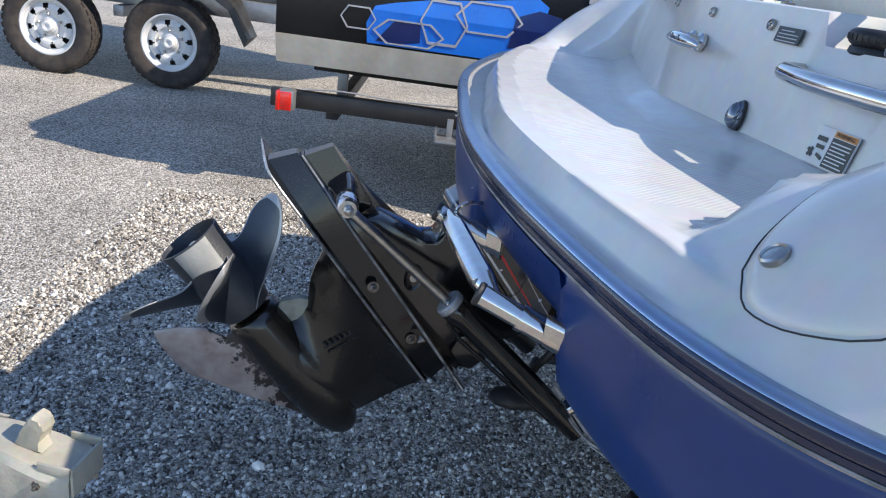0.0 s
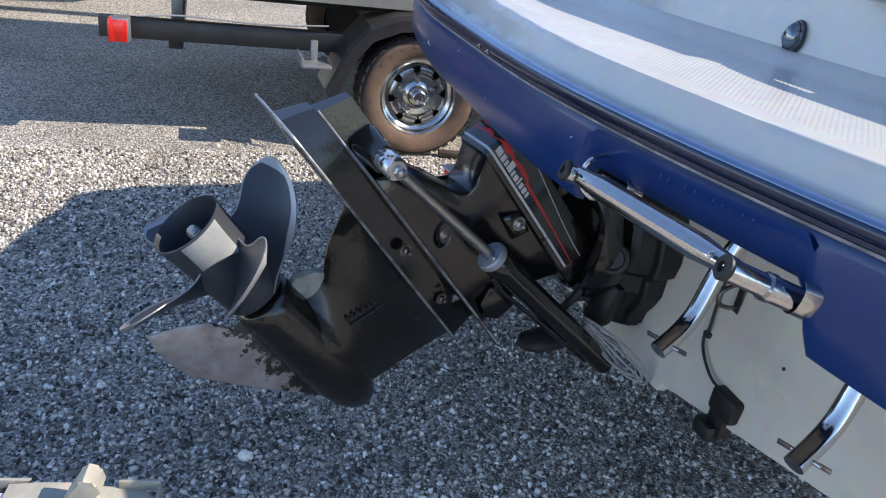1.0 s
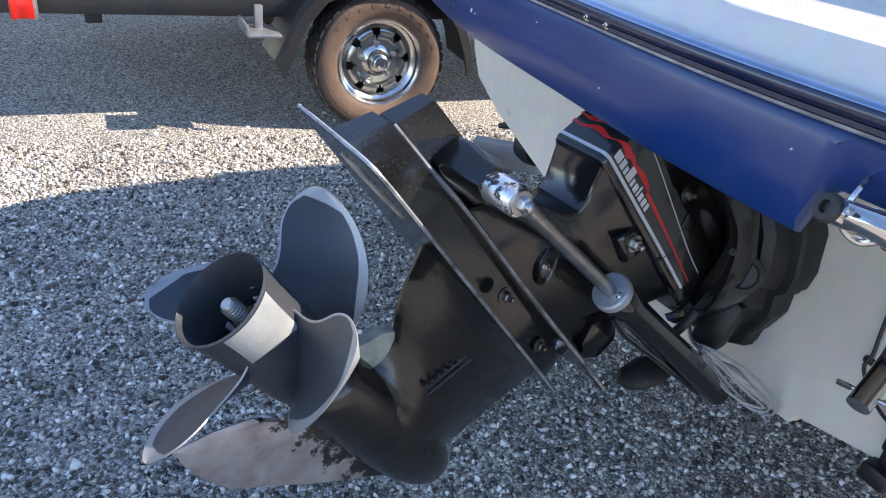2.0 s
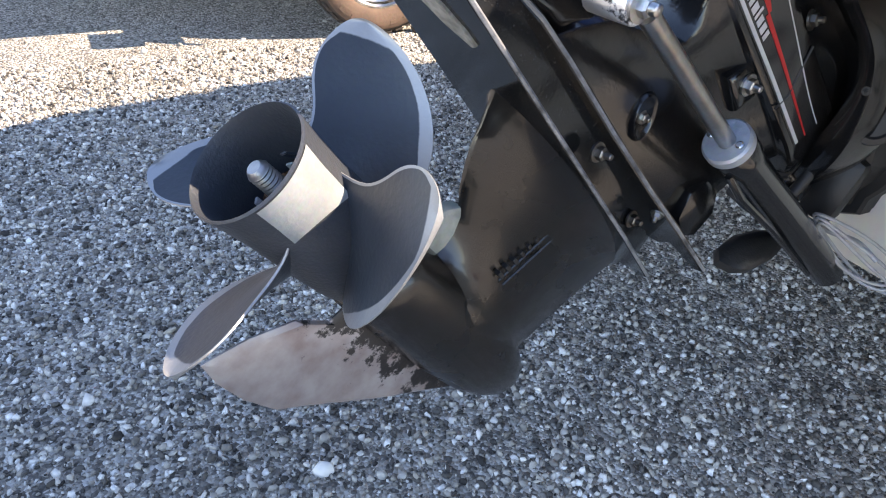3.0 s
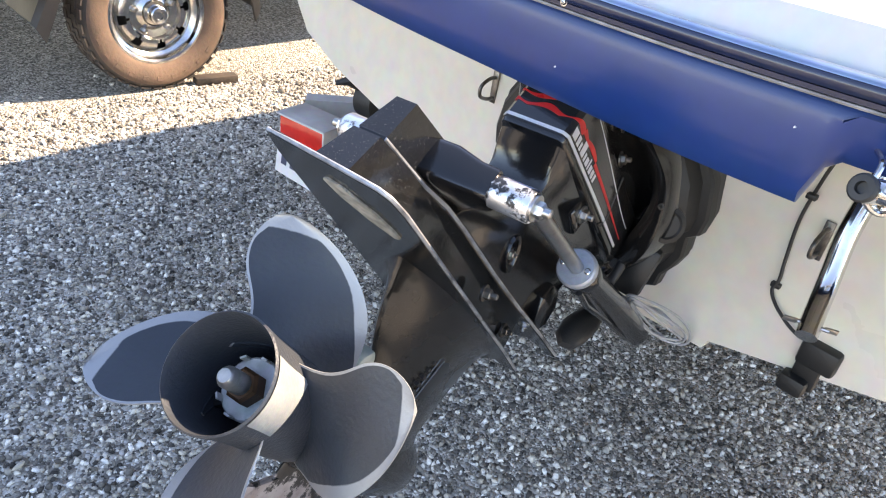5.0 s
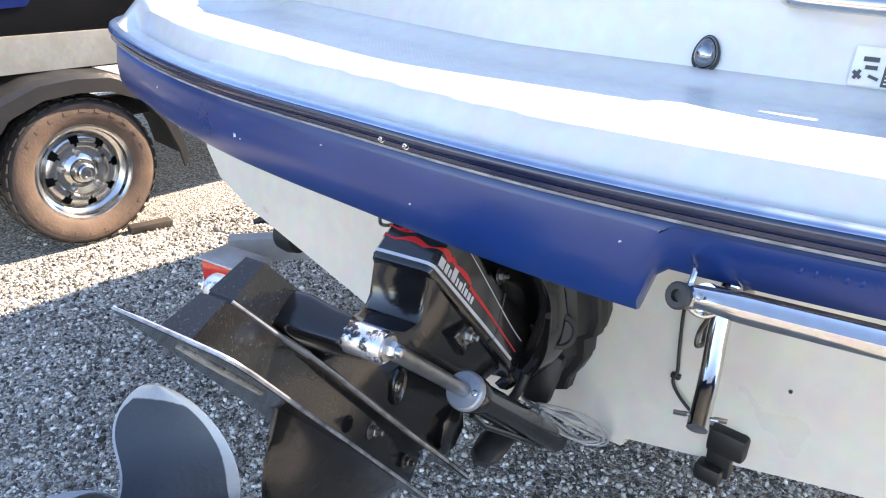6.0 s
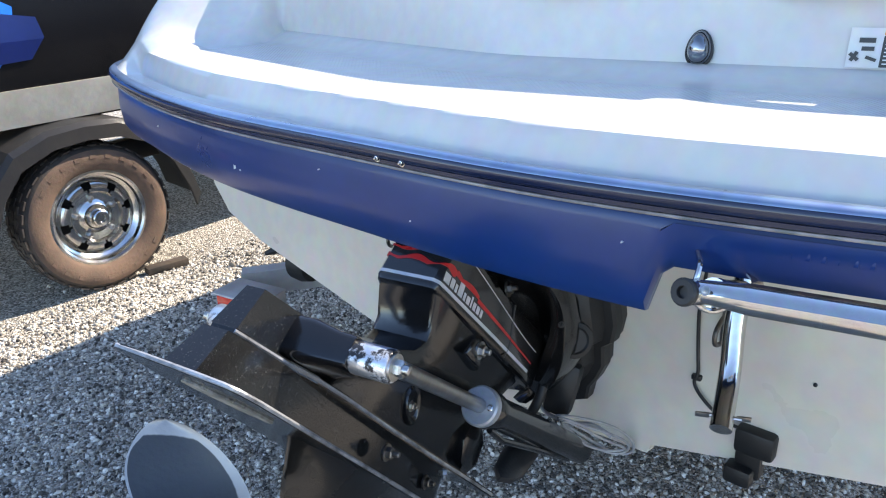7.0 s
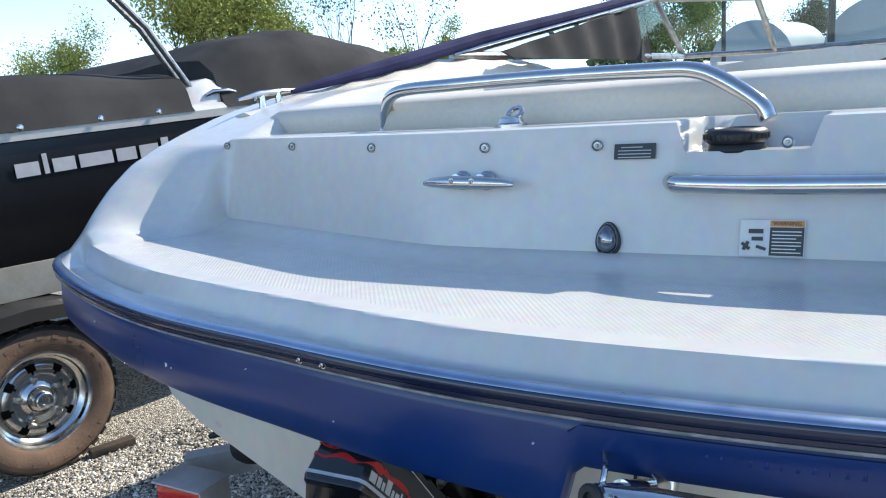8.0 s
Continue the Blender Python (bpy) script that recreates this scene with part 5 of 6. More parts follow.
lathe(bm, [(0.031, 0.046), (0.033, 0.048), (0.033, 0.052), (0.02, 0.053)], 24, AXF)
WASHER = mat("grey_washer", (0.6, 0.6, 0.59), 0.5, 0.3, (0.42, 0.42, 0.4), 80)
dpart("tab_washer", bm, WASHER, "bright tab washer", parent=prop)
for k in range(8):
    a = 2 * math.pi * k / 8
    bm = bmesh.new()
    box(bm, (0.0312, 0, 0.042), (0.0028, 0.0075, 0.012), AXF @ Matrix.Rotation(a, 4, "Z"), 0.001)
    dpart("washer_tab", bm, WASHER, parent=prop)
# pale rubbed patch on the starboard side of the hub
def hub_r(z):
    return float(np.interp(z, [-0.014, -0.004, 0.015, 0.05, 0.12], [0.0601, 0.0591, 0.0571, 0.0556, 0.0546]))


PATCH_A = (46.0, 113.0)
bm = bmesh.new()
rows = []
for i in range(13):
    row = []
    for k in range(19):
        t = k / 18
        a = radians(PATCH_A[0] + (PATCH_A[1] - PATCH_A[0]) * t + 3.0 * i / 12)
        z1 = 0.060 - 0.055 * t + 0.036 * t * t
        z = -0.0125 + (z1 + 0.0125) * i / 12
        r = hub_r(z) + 0.0008
        row.append(bm.verts.new((r * math.sin(a), z, r * math.cos(a))))
    rows.append(row)
for a, b in zip(rows, rows[1:]):
    for k in range(18):
        bm.faces.new((a[k], a[k + 1], b[k + 1], b[k]))
dpart("rubbed_patch", bm, mat("rubbed_pale_metal", (0.36, 0.37, 0.355), 0.5, 0.15, (0.29, 0.30, 0.29), 25, bump=0.1, bump_scale=200), "pale rubbed patch", parent=prop, smooth=60)

PITCH = 0.359
# the paint of the blades is rubbed off along their edges
nt = BLADE_PAINT.node_tree
rng_node = [n for n in nt.nodes if n.type == "MAP_RANGE"][-1]
sock = rng_node.inputs["Value"].links[0].from_socket
att = nt.nodes.new("ShaderNodeAttribute")
att.attribute_name = "wear"
sc = nt.nodes.new("ShaderNodeMath")
sc.operation = "MULTIPLY_ADD"
sc.inputs[1].default_value = 0.16
nt.links.new(sock, sc.inputs[0])
nt.links.new(att.outputs["Fac"], sc.inputs[2])
rng_node.inputs["From Min"].default_value, rng_node.inputs["From Max"].default_value = 0.58, 0.63
nt.links.new(sc.outputs["Value"], rng_node.inputs["Value"])
TIP = 0.1802


def blade_width(r):
    """Half the blade's angular width: one smooth swell that closes round at the tip."""
    k = (r - 0.11) / 0.07
    w = 0.0175 * (((-1.512 * k + -0.474) * k + 1.261) * k + 3.523) / r
    q = min(1.0, max(0.0, (r - 0.115) / (TIP - 0.115)))
    return max(w * math.sqrt(1 - q * q), 0.001)


for b in range(4):
    a0 = radians(-1.9 + 90 * b)
    bm = bmesh.new()
    layer = bm.verts.layers.float.new("wear")
    NC, NR = 26, 34
    def blade_pt(i, j, face):
        t = i / NR
        r = 0.050 + (TIP - 0.050) * (1 - (1 - t) ** 2.0)
        q = (r - 0.05) / 0.137
        w = blade_width(r)
        s = -1 + 2 * j / NC
        da = w * s + radians(-0.45) * q + radians(-20.85) * q * q
        f = 0.0975 + (PITCH + 0.042 * q) / (2 * math.pi) * da + -0.361 * (r - 0.055) + -0.212 * (r - 0.055) ** 2 + -0.0061 * s * s * q
        th = (0.0052 * (1 - 0.75 * t)) * (1 - abs(s) ** 3) + 0.0009
        n_t, n_f = -PITCH / (2 * math.pi * r), 1.0
        ln = math.hypot(n_t, n_f)
        off = th * face
        a = a0 + da + off * n_t / ln / r
        return Vector((r * math.sin(a), f + off * n_f / ln, r * math.cos(a)))
    g = [[[bm.verts.new(blade_pt(i, j, fc)) for j in range(NC + 1)] for i in range(NR + 1)] for fc in (-1, 1)]
    for fc in (0, 1):
        for i in range(NR + 1):
            for j in range(NC + 1):
                p = g[fc][i][j].co
                r = math.hypot(p.x, p.z)
                w = blade_width(r) * r
                wide = 0.021 * ramp01(0.075, 0.13, r)
                e_tip = (TIP - r) / 0.0150
                e_out = 2 * (1 - j / NC) * w / max(wide, 0.0012)
                e_in = 2 * (j / NC) * w / (0.0014 + 0.004 * ramp01(0.145, 0.17, r))
                g[fc][i][j][layer] = max(0.0, 1.0 - min(e_tip, e_out, e_in) * 0.48)
        for i in range(NR):
            for j in range(NC):
                q = (g[fc][i][j], g[fc][i][j + 1], g[fc][i + 1][j + 1], g[fc][i + 1][j])
                bm.faces.new(q if fc else q[::-1])
    for j in range(NC):
        bm.faces.new((g[0][NR][j], g[0][NR][j + 1], g[1][NR][j + 1], g[1][NR][j]))
    for i in range(NR):
        for j in (0, NC):
            bm.faces.new((g[0][i][j], g[0][i + 1][j], g[1][i + 1][j], g[1][i][j]))
    link_mesh("blade", bm, BLADE_PAINT, prop, "dark blade with bare metal edge", 60)

# ---- gimbal housing on the transom ----
gim = [(0.0, 0.84), (0.12, 0.83), (0.165, 0.77), (0.192, 0.712), (0.217, 0.672), (0.228, 0.61), (0.223, 0.578), (0.207, 0.565), (0.209, 0.528), (0.197, 0.50), (0.183, 0.478), (0.179, 0.452), (0.15, 0.438), (0.12, 0.425), (0.0, 0.415)]
gim = gim + [(-x, z) for x, z in gim[-2:0:-1]]
gim_obj = thing("gimbal_housing", (XC, 0, 0.62), "black moulded gimbal housing bolted to the transom", "gimbal housing")
GO = Vector((XC, 0, 0.62))
bm = bmesh.new()
loft(bm, [[Vector((x * s + XC, y, 0.62 + (z - 0.62) * s)) - GO for x, z in gim] for y, s in ((0.004, 0.97), (-0.025, 0.985), (-0.028, 1.0), (-0.048, 1.0), (-0.054, 0.985), (-0.057, 0.93), (-0.085, 0.90), (-0.098, 0.85), (-0.10, 0.75))])
part("outer_shell", bm, PLASTIC, gim_obj, "faceted black plastic shell", smooth=25)
bm = bmesh.new()
pts = []
for t in (0.0, 0.2, 0.4, 0.6, 0.8, 1.0):
    c = Vector((XC, -0.09, 0.63)).lerp(DRIVE @ Vector((CX, 0.36, 0.57)), t)
    nrm = Vector((0, -1, 0)).lerp(-(DRIVE.to_3x3() @ Vector((0, 0, 1))), t).normalized()
    ux = Vector((1, 0, 0)).lerp(DRIVE.to_3x3() @ Vector((1, 0, 0)), t).normalized()
    uz = ux.cross(nrm).normalized()
    w, h = 0.16 - 0.055 * t, 0.175 - 0.02 * t
    pts.append([c + ux * (w * math.cos(a)) + uz * (h * math.sin(a)) - GO for a in (2 * math.pi * k / 28 for k in range(28))])
loft(bm, pts)
part("gimbal_ring", bm, BLACK_PAINT, gim_obj, "black gimbal ring and bellows", smooth=50)
# swivel yoke: a thick cast rim that curves down the starboard side, with a round sender cover on it
bm = bmesh.new()
rings = []
for (px, py, pz), w in zip(curve_pts([(0.02, -0.20, 0.80), (0.060, -0.19, 0.755), (0.086, -0.165, 0.695), (0.092, -0.155, 0.63), (0.080, -0.15, 0.57), (0.055, -0.15, 0.52), (0.02, -0.155, 0.485)], 5), [0.016 + 0.004 * math.sin(k * 0.4) for k in range(31)]):
    c = Vector((px, py, pz)) - GO
    rings.append([c + Vector((a * w, b * w * 1.6 + 0.01, 0)) for a, b in ((1, 1), (1.1, 0), (0.8, -0.9), (0, -1.1), (-1.2, -0.8), (-1.6, 1))])
loft(bm, rings)
part("swivel_yoke", bm, BLACK_PAINT, gim_obj, "glossy black cast swivel yoke", smooth=50)
bm = bmesh.new()
lathe(bm, [(0.030, -0.03), (0.031, 0.002), (0.029, 0.008), (0.022, 0.0095), (0.019, 0.007), (0.003, 0.0075)], 26, rot_to((0.75, -0.6, 0.25), Vector((0.100, -0.135, 0.615)) - GO))
part("sender_cover", bm, PLASTIC, gim_obj, "round black sender cover", smooth=40)
for x, y, z in ((0.098, -0.168, 0.655), (0.090, -0.160, 0.578)):
    bolt("sender_screw", gim_obj, Vector((x, y, z)) - GO, (0.7, -0.7, 0.1), 0.0035, 0.004, PLASTIC)
bm = bmesh.new()
box(bm, (0, 0, 0), (0.05, 0.05, 0.10), Matrix.Translation(Vector((0.062, -0.10, 0.50)) - GO) @ pose(0, 0, 0, -10, 12, 20), 0.014)
part("hinge_lug", bm, PLASTIC, gim_obj, "black cast hinge lug", smooth=40)
tube_part("hose", [Vector(p) - GO for p in curve_pts([(0.06, -0.14, 0.56), (0.06, -0.18, 0.50), (0.03, -0.19, 0.46), (-0.04, -0.17, 0.45)], 6)], 0.008, RUBBER, gim_obj)
bm = bmesh.new()
m = Matrix.Translation(Vector((0.040, -0.195, 0.404)) - GO) @ pose(0, 0, 0, -4, 28, 8)
flap = [(0.0, 0.085), (0.014, 0.060), (0.024, 0.02), (0.026, -0.03), (0.018, -0.06), (0.0, -0.076), (-0.018, -0.06), (-0.026, -0.02), (-0.022, 0.03), (-0.012, 0.065)]
loft(bm, [[m @ Vector((x * k, y * k, z)) for x, y in flap] for z, k in ((-0.010, 0.85), (-0.006, 1.0), (0.006, 1.0), (0.014, 0.7), (0.016, 0.2))])
part("exhaust_flap", bm, RUBBER, gim_obj, "black rubber exhaust flap", smooth=50)

# ---- trailer under the boat ----
BRIGHT_GALV = mat("bright_galvanised", (0.60, 0.61, 0.62), 0.42, 0.35, (0.50, 0.51, 0.52), 18, bump=0.05, bump_scale=60)
trailer = thing("boat_trailer", (XC, 0.3, 0), "galvanised boat trailer under the navy and white boat", "trailer")


def tpart(name, bm, material, label="", parent=None, smooth=30):
    return part(name, bm, material, parent or trailer, label, smooth)


for sg in (-1, 1):
    bm = bmesh.new()
    box(bm, (sg * 0.62, 2.1, 0.38), (0.06, 4.0, 0.11), Matrix(), 0.006)
    tpart("side_rail", bm, GALV)
    bm = bmesh.new()
    box(bm, (sg * 0.60, 1.7, 0.475), (0.10, 2.6, 0.09), pose(0, 0, 0, 0, sg * -14, 0), 0.012)
    tpart("bunk", bm, CANVAS, "carpeted bunk board")
bm = bmesh.new()
for y0, y1, z0, z1 in ((-0.02, 0.03, 0.30, 0.305), (-0.02, -0.015, 0.225, 0.30), (-0.02, 0.03, 0.225, 0.23)):
    box(bm, (0, 0.22 + (y0 + y1) / 2, (z0 + z1) / 2 + 0.03), (1.75, y1 - y0, z1 - z0), Matrix(), 0.001)
tpart("rear_crossmember", bm, GALV, "galvanised channel crossmember")
# angled outrigger to the lamp bracket
bm = bmesh.new()
p0, p1 = Vector((-0.99, -0.26, 0.325)), Vector((-0.55, 0.25, 0.35))
d = (p1 - p0).normalized()
nn = Vector((-d.y, d.x, 0))
rings = []
for p in (p0, p1):
    rings.append([p + nn * a + Vector((0, 0, b)) for a, b in ((-0.025, 0.035), (0.025, 0.035), (0.025, 0.029), (-0.019, 0.029), (-0.019, -0.035), (-0.025, -0.035))])
loft(bm, rings)
tpart("outrigger", bm, BRIGHT_GALV, "pale channel outrigger", smooth=0)
bm = bmesh.new()
prism(bm, [(0.0, -0.02), (0.02, 0.01), (0.045, 0.012), (0.05, -0.02), (0.03, -0.04)], "x", -0.004, 0.004, 0.002)
bmesh.ops.transform(bm, matrix=Matrix.Translation((-0.80, -0.055, 0.345)) @ pose(0, 0, 0, 0, 0, -42), verts=bm.verts)
tpart("bracket_bolt", bm, RUBBER)
for sg in (-1, 1):
    LM = Matrix.Translation((sg * 0.835, -0.345, 0.338)) @ pose(0, 0, 0, 0, 0, -10 * sg)
    bm = bmesh.new()
    box(bm, (0, 0.0, 0.034), (0.168, 0.105, 0.006), LM, 0.002)
    box(bm, (0, 0.046, 0.0), (0.160, 0.006, 0.068), LM, 0.002)
    box(bm, (sg * -0.08, 0.0, 0.0), (0.006, 0.098, 0.064), LM, 0.002)
    lm = tpart("tail_lamp", bm, BRIGHT_GALV, "square tail lamp under a bent metal bracket")
    bm = bmesh.new()
    box(bm, (0.0, 0.0, -0.002), (0.156, 0.088, 0.060), LM, 0.005)
    tpart("lens", bm, RED_LENS, "red lens", parent=lm)
    bm = bmesh.new()
    box(bm, (sg * 0.90, -0.29, 0.325), (0.10, 0.02, 0.05), Matrix(), 0.004)
    tpart("lamp_bracket", bm, RUBBER)
    # wheel and fender
    bm = bmesh.new()
    lathe(bm, [(0.17, -0.085), (0.245, -0.09), (0.268, -0.07), (0.275, -0.03), (0.275, 0.03), (0.268, 0.07), (0.245, 0.09), (0.17, 0.085)], 40, rot_to((sg, 0, 0), (sg * 0.92, 1.95, 0.275)))
    tpart("tyre", bm, TREAD, "black trailer tyre", smooth=50)
# registration plate below the port lamp: plain bars for its characters
bm = bmesh.new()
PLM = Matrix.Translation((-0.800, -0.372, 0.250)) @ pose(0, 0, 0, -4, 3, 8)
box(bm, (0, 0, 0), (0.262, 0.002, 0.128), PLM, 0.0008)
pt = tpart("number_plate", bm, LABEL_WHITE, "white number plate", smooth=0)
for k, x in enumerate((-0.10, -0.066, -0.032, 0.0, 0.055, 0.09)):
    bm = bmesh.new()
    box(bm, (x, -0.0018, -0.006), (0.020 if k != 3 else 0.01, 0.0014, 0.056), PLM)
    tpart("plate_bar", bm, mat("plate_ink", (0.04, 0.05, 0.10), 0.5) if k == 0 else bpy.data.materials["plate_ink"], parent=pt, smooth=0)
# black guide roller behind the lamp
bm = bmesh.new()
lathe(bm, [(0.02, -0.03), (0.055, -0.028), (0.06, 0.0), (0.055, 0.028), (0.02, 0.03)], 24, rot_to((1, 0.2, 0), (-0.82, -0.16, 0.40)))
tube(bm, [(-0.82, -0.18, 0.43), (-0.84, -0.235, 0.455), (-0.86, -0.262, 0.445)], [0.02, 0.014, 0.006], 8)
tpart("roller", bm, RUBBER, "black rubber roller")

# ---- trailer jack standing in the foreground ----
jack = thing("trailer_jack", (0.34, -1.00, 0), "pale cast metal trailer coupler on a dark tongue", "trailer coupler")
CAST = mat("pale_cast_metal", (0.50, 0.47, 0.38), 0.55, 0.2, (0.40, 0.38, 0.31), 20, bump=0.25, bump_scale=90)
bm = bmesh.new()
m = pose(0.055, 0.0, 0.40, 0, 0, -8)
def shell_ring(y, w, top, skirt):
    """A section of pressed channel: top, rounded shoulders and side skirts, 4 mm thick."""
    t = 0.004
    out = [(-w, skirt), (-w, top - 0.012), (-w * 0.82, top), (w * 0.82, top), (w, top - 0.012), (w, skirt)]
    return [m @ Vector((x, y, z)) for x, z in out + [(x * (1 - t / w), z - t * (z > skirt)) for x, z in out[::-1]]]
loft(bm, [shell_ring(*a) for a in ((-0.085, 0.041, 0.043, -0.040), (-0.05, 0.042, 0.045, -0.052), (-0.015, 0.045, 0.042, -0.058), (0.02, 0.048, 0.034, -0.058), (0.05, 0.050, 0.028, -0.054), (0.072, 0.047, 0.026, -0.046), (0.088, 0.038, 0.022, -0.034))])
part("coupler_head", bm, CAST, jack, "pale cast coupler head", smooth=35)
bm = bmesh.new()
for c, size in (((0, 0.094, 0.012), (0.078, 0.005, 0.050)), ((-0.041, 0.068, 0.033), (0.005, 0.052, 0.016)), ((0.041, 0.068, 0.033), (0.005, 0.052, 0.016))):
    box(bm, c, size, m, 0.0015)
part("nose_lip", bm, CAST, jack, "raised lip round the open nose", smooth=30)
bm = bmesh.new()
lathe(bm, [(0.020, -0.03), (0.030, -0.02), (0.033, 0.0), (0.030, 0.018), (0.016, 0.028), (0.002, 0.030)], 24, m @ Matrix.Translation((0, 0.055, -0.012)))
part("ball_socket", bm, CAST, jack, "rounded ball socket", smooth=60)
bm = bmesh.new()
prism(bm, [(-0.015, 0.044), (0.000, 0.066), (0.010, 0.090), (0.018, 0.096), (0.026, 0.088), (0.033, 0.086), (0.036, 0.074), (0.026, 0.062), (0.022, 0.048), (0.030, 0.034), (0.0, 0.036)], "x", -0.015, 0.015, 0.003)
bmesh.ops.transform(bm, matrix=m, verts=bm.verts)
part("latch_lever", bm, CAST, jack, "upright latch lever")
for x0 in (0.036, -0.0405):
    bm = bmesh.new()
    prism(bm, [(-0.16, -0.034), (-0.16, 0.040), (-0.10, 0.047), (-0.06, 0.047), (-0.09, 0.010), (-0.085, -0.034)], "x", x0, x0 + 0.0045, 0.001)
    bmesh.ops.transform(bm, matrix=m, verts=bm.verts)
    part("side_cheek", bm, CAST, jack, "pale side cheek gripping the tongue")
bm = bmesh.new()
box(bm, (0.0, -0.46, 0.0), (0.07, 0.86, 0.075), m, 0.005)
tongue = part("tongue", bm, BLACK_FRAME, jack, "dark square tongue tube")
bm = bmesh.new()
box(bm, (0.0, -0.10, 0.0385), (0.045, 0.05, 0.001), m)
part("sticker", bm, LABEL_WHITE, tongue, "white sticker", smooth=0)
for y, z in ((-0.03, 0.0), (0.045, 0.005)):
    bolt("coupler_bolt", jack, m @ Vector((0.0475, y, z)), (1, -0.1, 0), 0.006, 0.006)
bm = bmesh.new()
box(bm, (0.0, -0.70, -0.22), (0.05, 0.05, 0.37), m, 0.004)
box(bm, (0.0, -0.70, -0.395), (0.16, 0.16, 0.012), m, 0.003)
part("jack_post", bm, GALV, jack, "jack post on a foot plate")
tube_part("safety_cable", [m @ p for p in curve_pts([(0.054, 0.05, -0.02), (0.058, 0.02, -0.038), (0.058, -0.02, -0.055), (0.055, -0.08, -0.058), (0.05, -0.2, -0.05)], 6)], 0.003, STEEL, jack, "thin steel safety cable")

# ---- wheel maker ----
def wheel(parent, c, r, rim_r, w, out, rim_mat, tyre_mat, slots=8, label="spoked trailer wheel", hub=True):
    """A trailer wheel: tyre, pressed rim with slots, hub and nuts. out: the way its face looks."""
    M = rot_to(out, c)
    wl = part("wheel", bmesh.new(), rim_mat, parent, label)
    bm = bmesh.new()
    prof = [(rim_r, -w * 0.42), (rim_r + 0.02, -w * 0.5), (r * 0.9, -w * 0.52), (r * 0.975, -w * 0.44), (r, -w * 0.3), (r, w * 0.3), (r * 0.975, w * 0.44), (r * 0.93, w * 0.50), (r * 0.86, w * 0.525), (r * 0.80, w * 0.52), (rim_r + 0.02, w * 0.49), (rim_r + 0.004, w * 0.43), (rim_r, w * 0.40)]
    n = 72
    vs = [[bm.verts.new(M @ Vector((q * math.cos(2 * math.pi * k / n), q * math.sin(2 * math.pi * k / n), z))) for k in range(n)] for q, z in prof]
    for i, (a, b) in enumerate(zip(vs, vs[1:])):
        for k in range(n):
            f = bm.faces.new((a[k], a[(k + 1) % n], b[(k + 1) % n], b[k]))
            f.material_index = 1 if 3 <= i <= 6 else 0
    link_mesh("tyre", bm, [tyre_mat, TREAD], wl, "dust-browned tyre" if tyre_mat == TYRE else "black tyre", 40)
    bm = bmesh.new()
    for k in range(n // 2):
        for row, z in ((0, -0.22), (1, 0.0), (2, 0.22), (3, 0.40)):
            a = 2 * math.pi * (k + 0.5 * (row % 2)) / (n // 2)
            q = r if row < 3 else r * 0.982
            box(bm, (q + 0.0015, 0, w * z), (0.006, r * 0.115, w * 0.15), M @ Matrix.Rotation(a, 4, "Z"))
    t = part("tread_pattern", bm, TREAD, wl, smooth=0)
    t["kind"] = "stuff"
    bm = bmesh.new()
    for k in range(26):
        if k % 13 > 9:
            continue
        a = 2 * math.pi * k / 26 + 0.3
        box(bm, (r * 0.845, 0, w * 0.523), (r * 0.05, r * 0.08, 0.003), M @ Matrix.Rotation(a, 4, "Z"))
    t = part("sidewall_marking", bm, tyre_mat, wl, smooth=0)
    t["kind"] = "stuff"
    # rim barrel, lip and disc
    bm = bmesh.new()
    z = w * 0.5
    lathe_p = [(rim_r + 0.004, z * 0.80), (rim_r + 0.006, z * 0.88), (rim_r - 0.002, z * 0.90), (rim_r - 0.010, z * 0.84), (rim_r - 0.014, z * 0.66), (rim_r - 0.026, z * 0.58), (rim_r - 0.036, z * 0.42)]
    vs = [[bm.verts.new(M @ Vector((q * math.cos(2 * math.pi * k / n), q * math.sin(2 * math.pi * k / n), zz))) for k in range(n)] for q, zz in lathe_p]
    for a, b in zip(vs, vs[1:]):
        for k in range(n):
            bm.faces.new((a[k], a[(k + 1) % n], b[(k + 1) % n], b[k]))
    part("rim", bm, rim_mat, wl, "polished rim", 40)
    bm = bmesh.new()
    ro, ri, rc = rim_r - 0.034, rim_r * 0.56, rim_r * 0.30
    per = n // slots
    def ringv(q, zz):
        return [bm.verts.new(M @ Vector((q * math.cos(2 * math.pi * k / n), q * math.sin(2 * math.pi * k / n), zz))) for k in range(n)]
    levels = [(ro, z * 0.42), (ro - 0.006, z * 0.50), (ro - 0.34 * (ro - ri), z * 0.60), (ro - 0.72 * (ro - ri), z * 0.64), (ri, z * 0.62), (ri - 0.008, z * 0.46), (rc + 0.012, z * 0.42), (rc, z * 0.52), (rc * 0.9, z * 0.56)]
    vs = [ringv(*l) for l in levels]
    for i, (a, b) in enumerate(zip(vs, vs[1:])):
        for k in range(n):
            if slots and ((i in (1, 2) and (k % per) in (0, 1, 2)) or (i == 3 and (k % per) == 1)):
                continue
            bm.faces.new((a[k], a[(k + 1) % n], b[(k + 1) % n], b[k]))
    part("disc", bm, rim_mat, wl, "slotted wheel disc", 40)
    # black disc added for the shade seen through the wheel slots
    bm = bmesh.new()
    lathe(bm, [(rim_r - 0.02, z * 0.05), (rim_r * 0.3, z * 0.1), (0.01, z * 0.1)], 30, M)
    part("wheel_shade_disc", bm, BLACK_FRAME, wl)
    bm = bmesh.new()
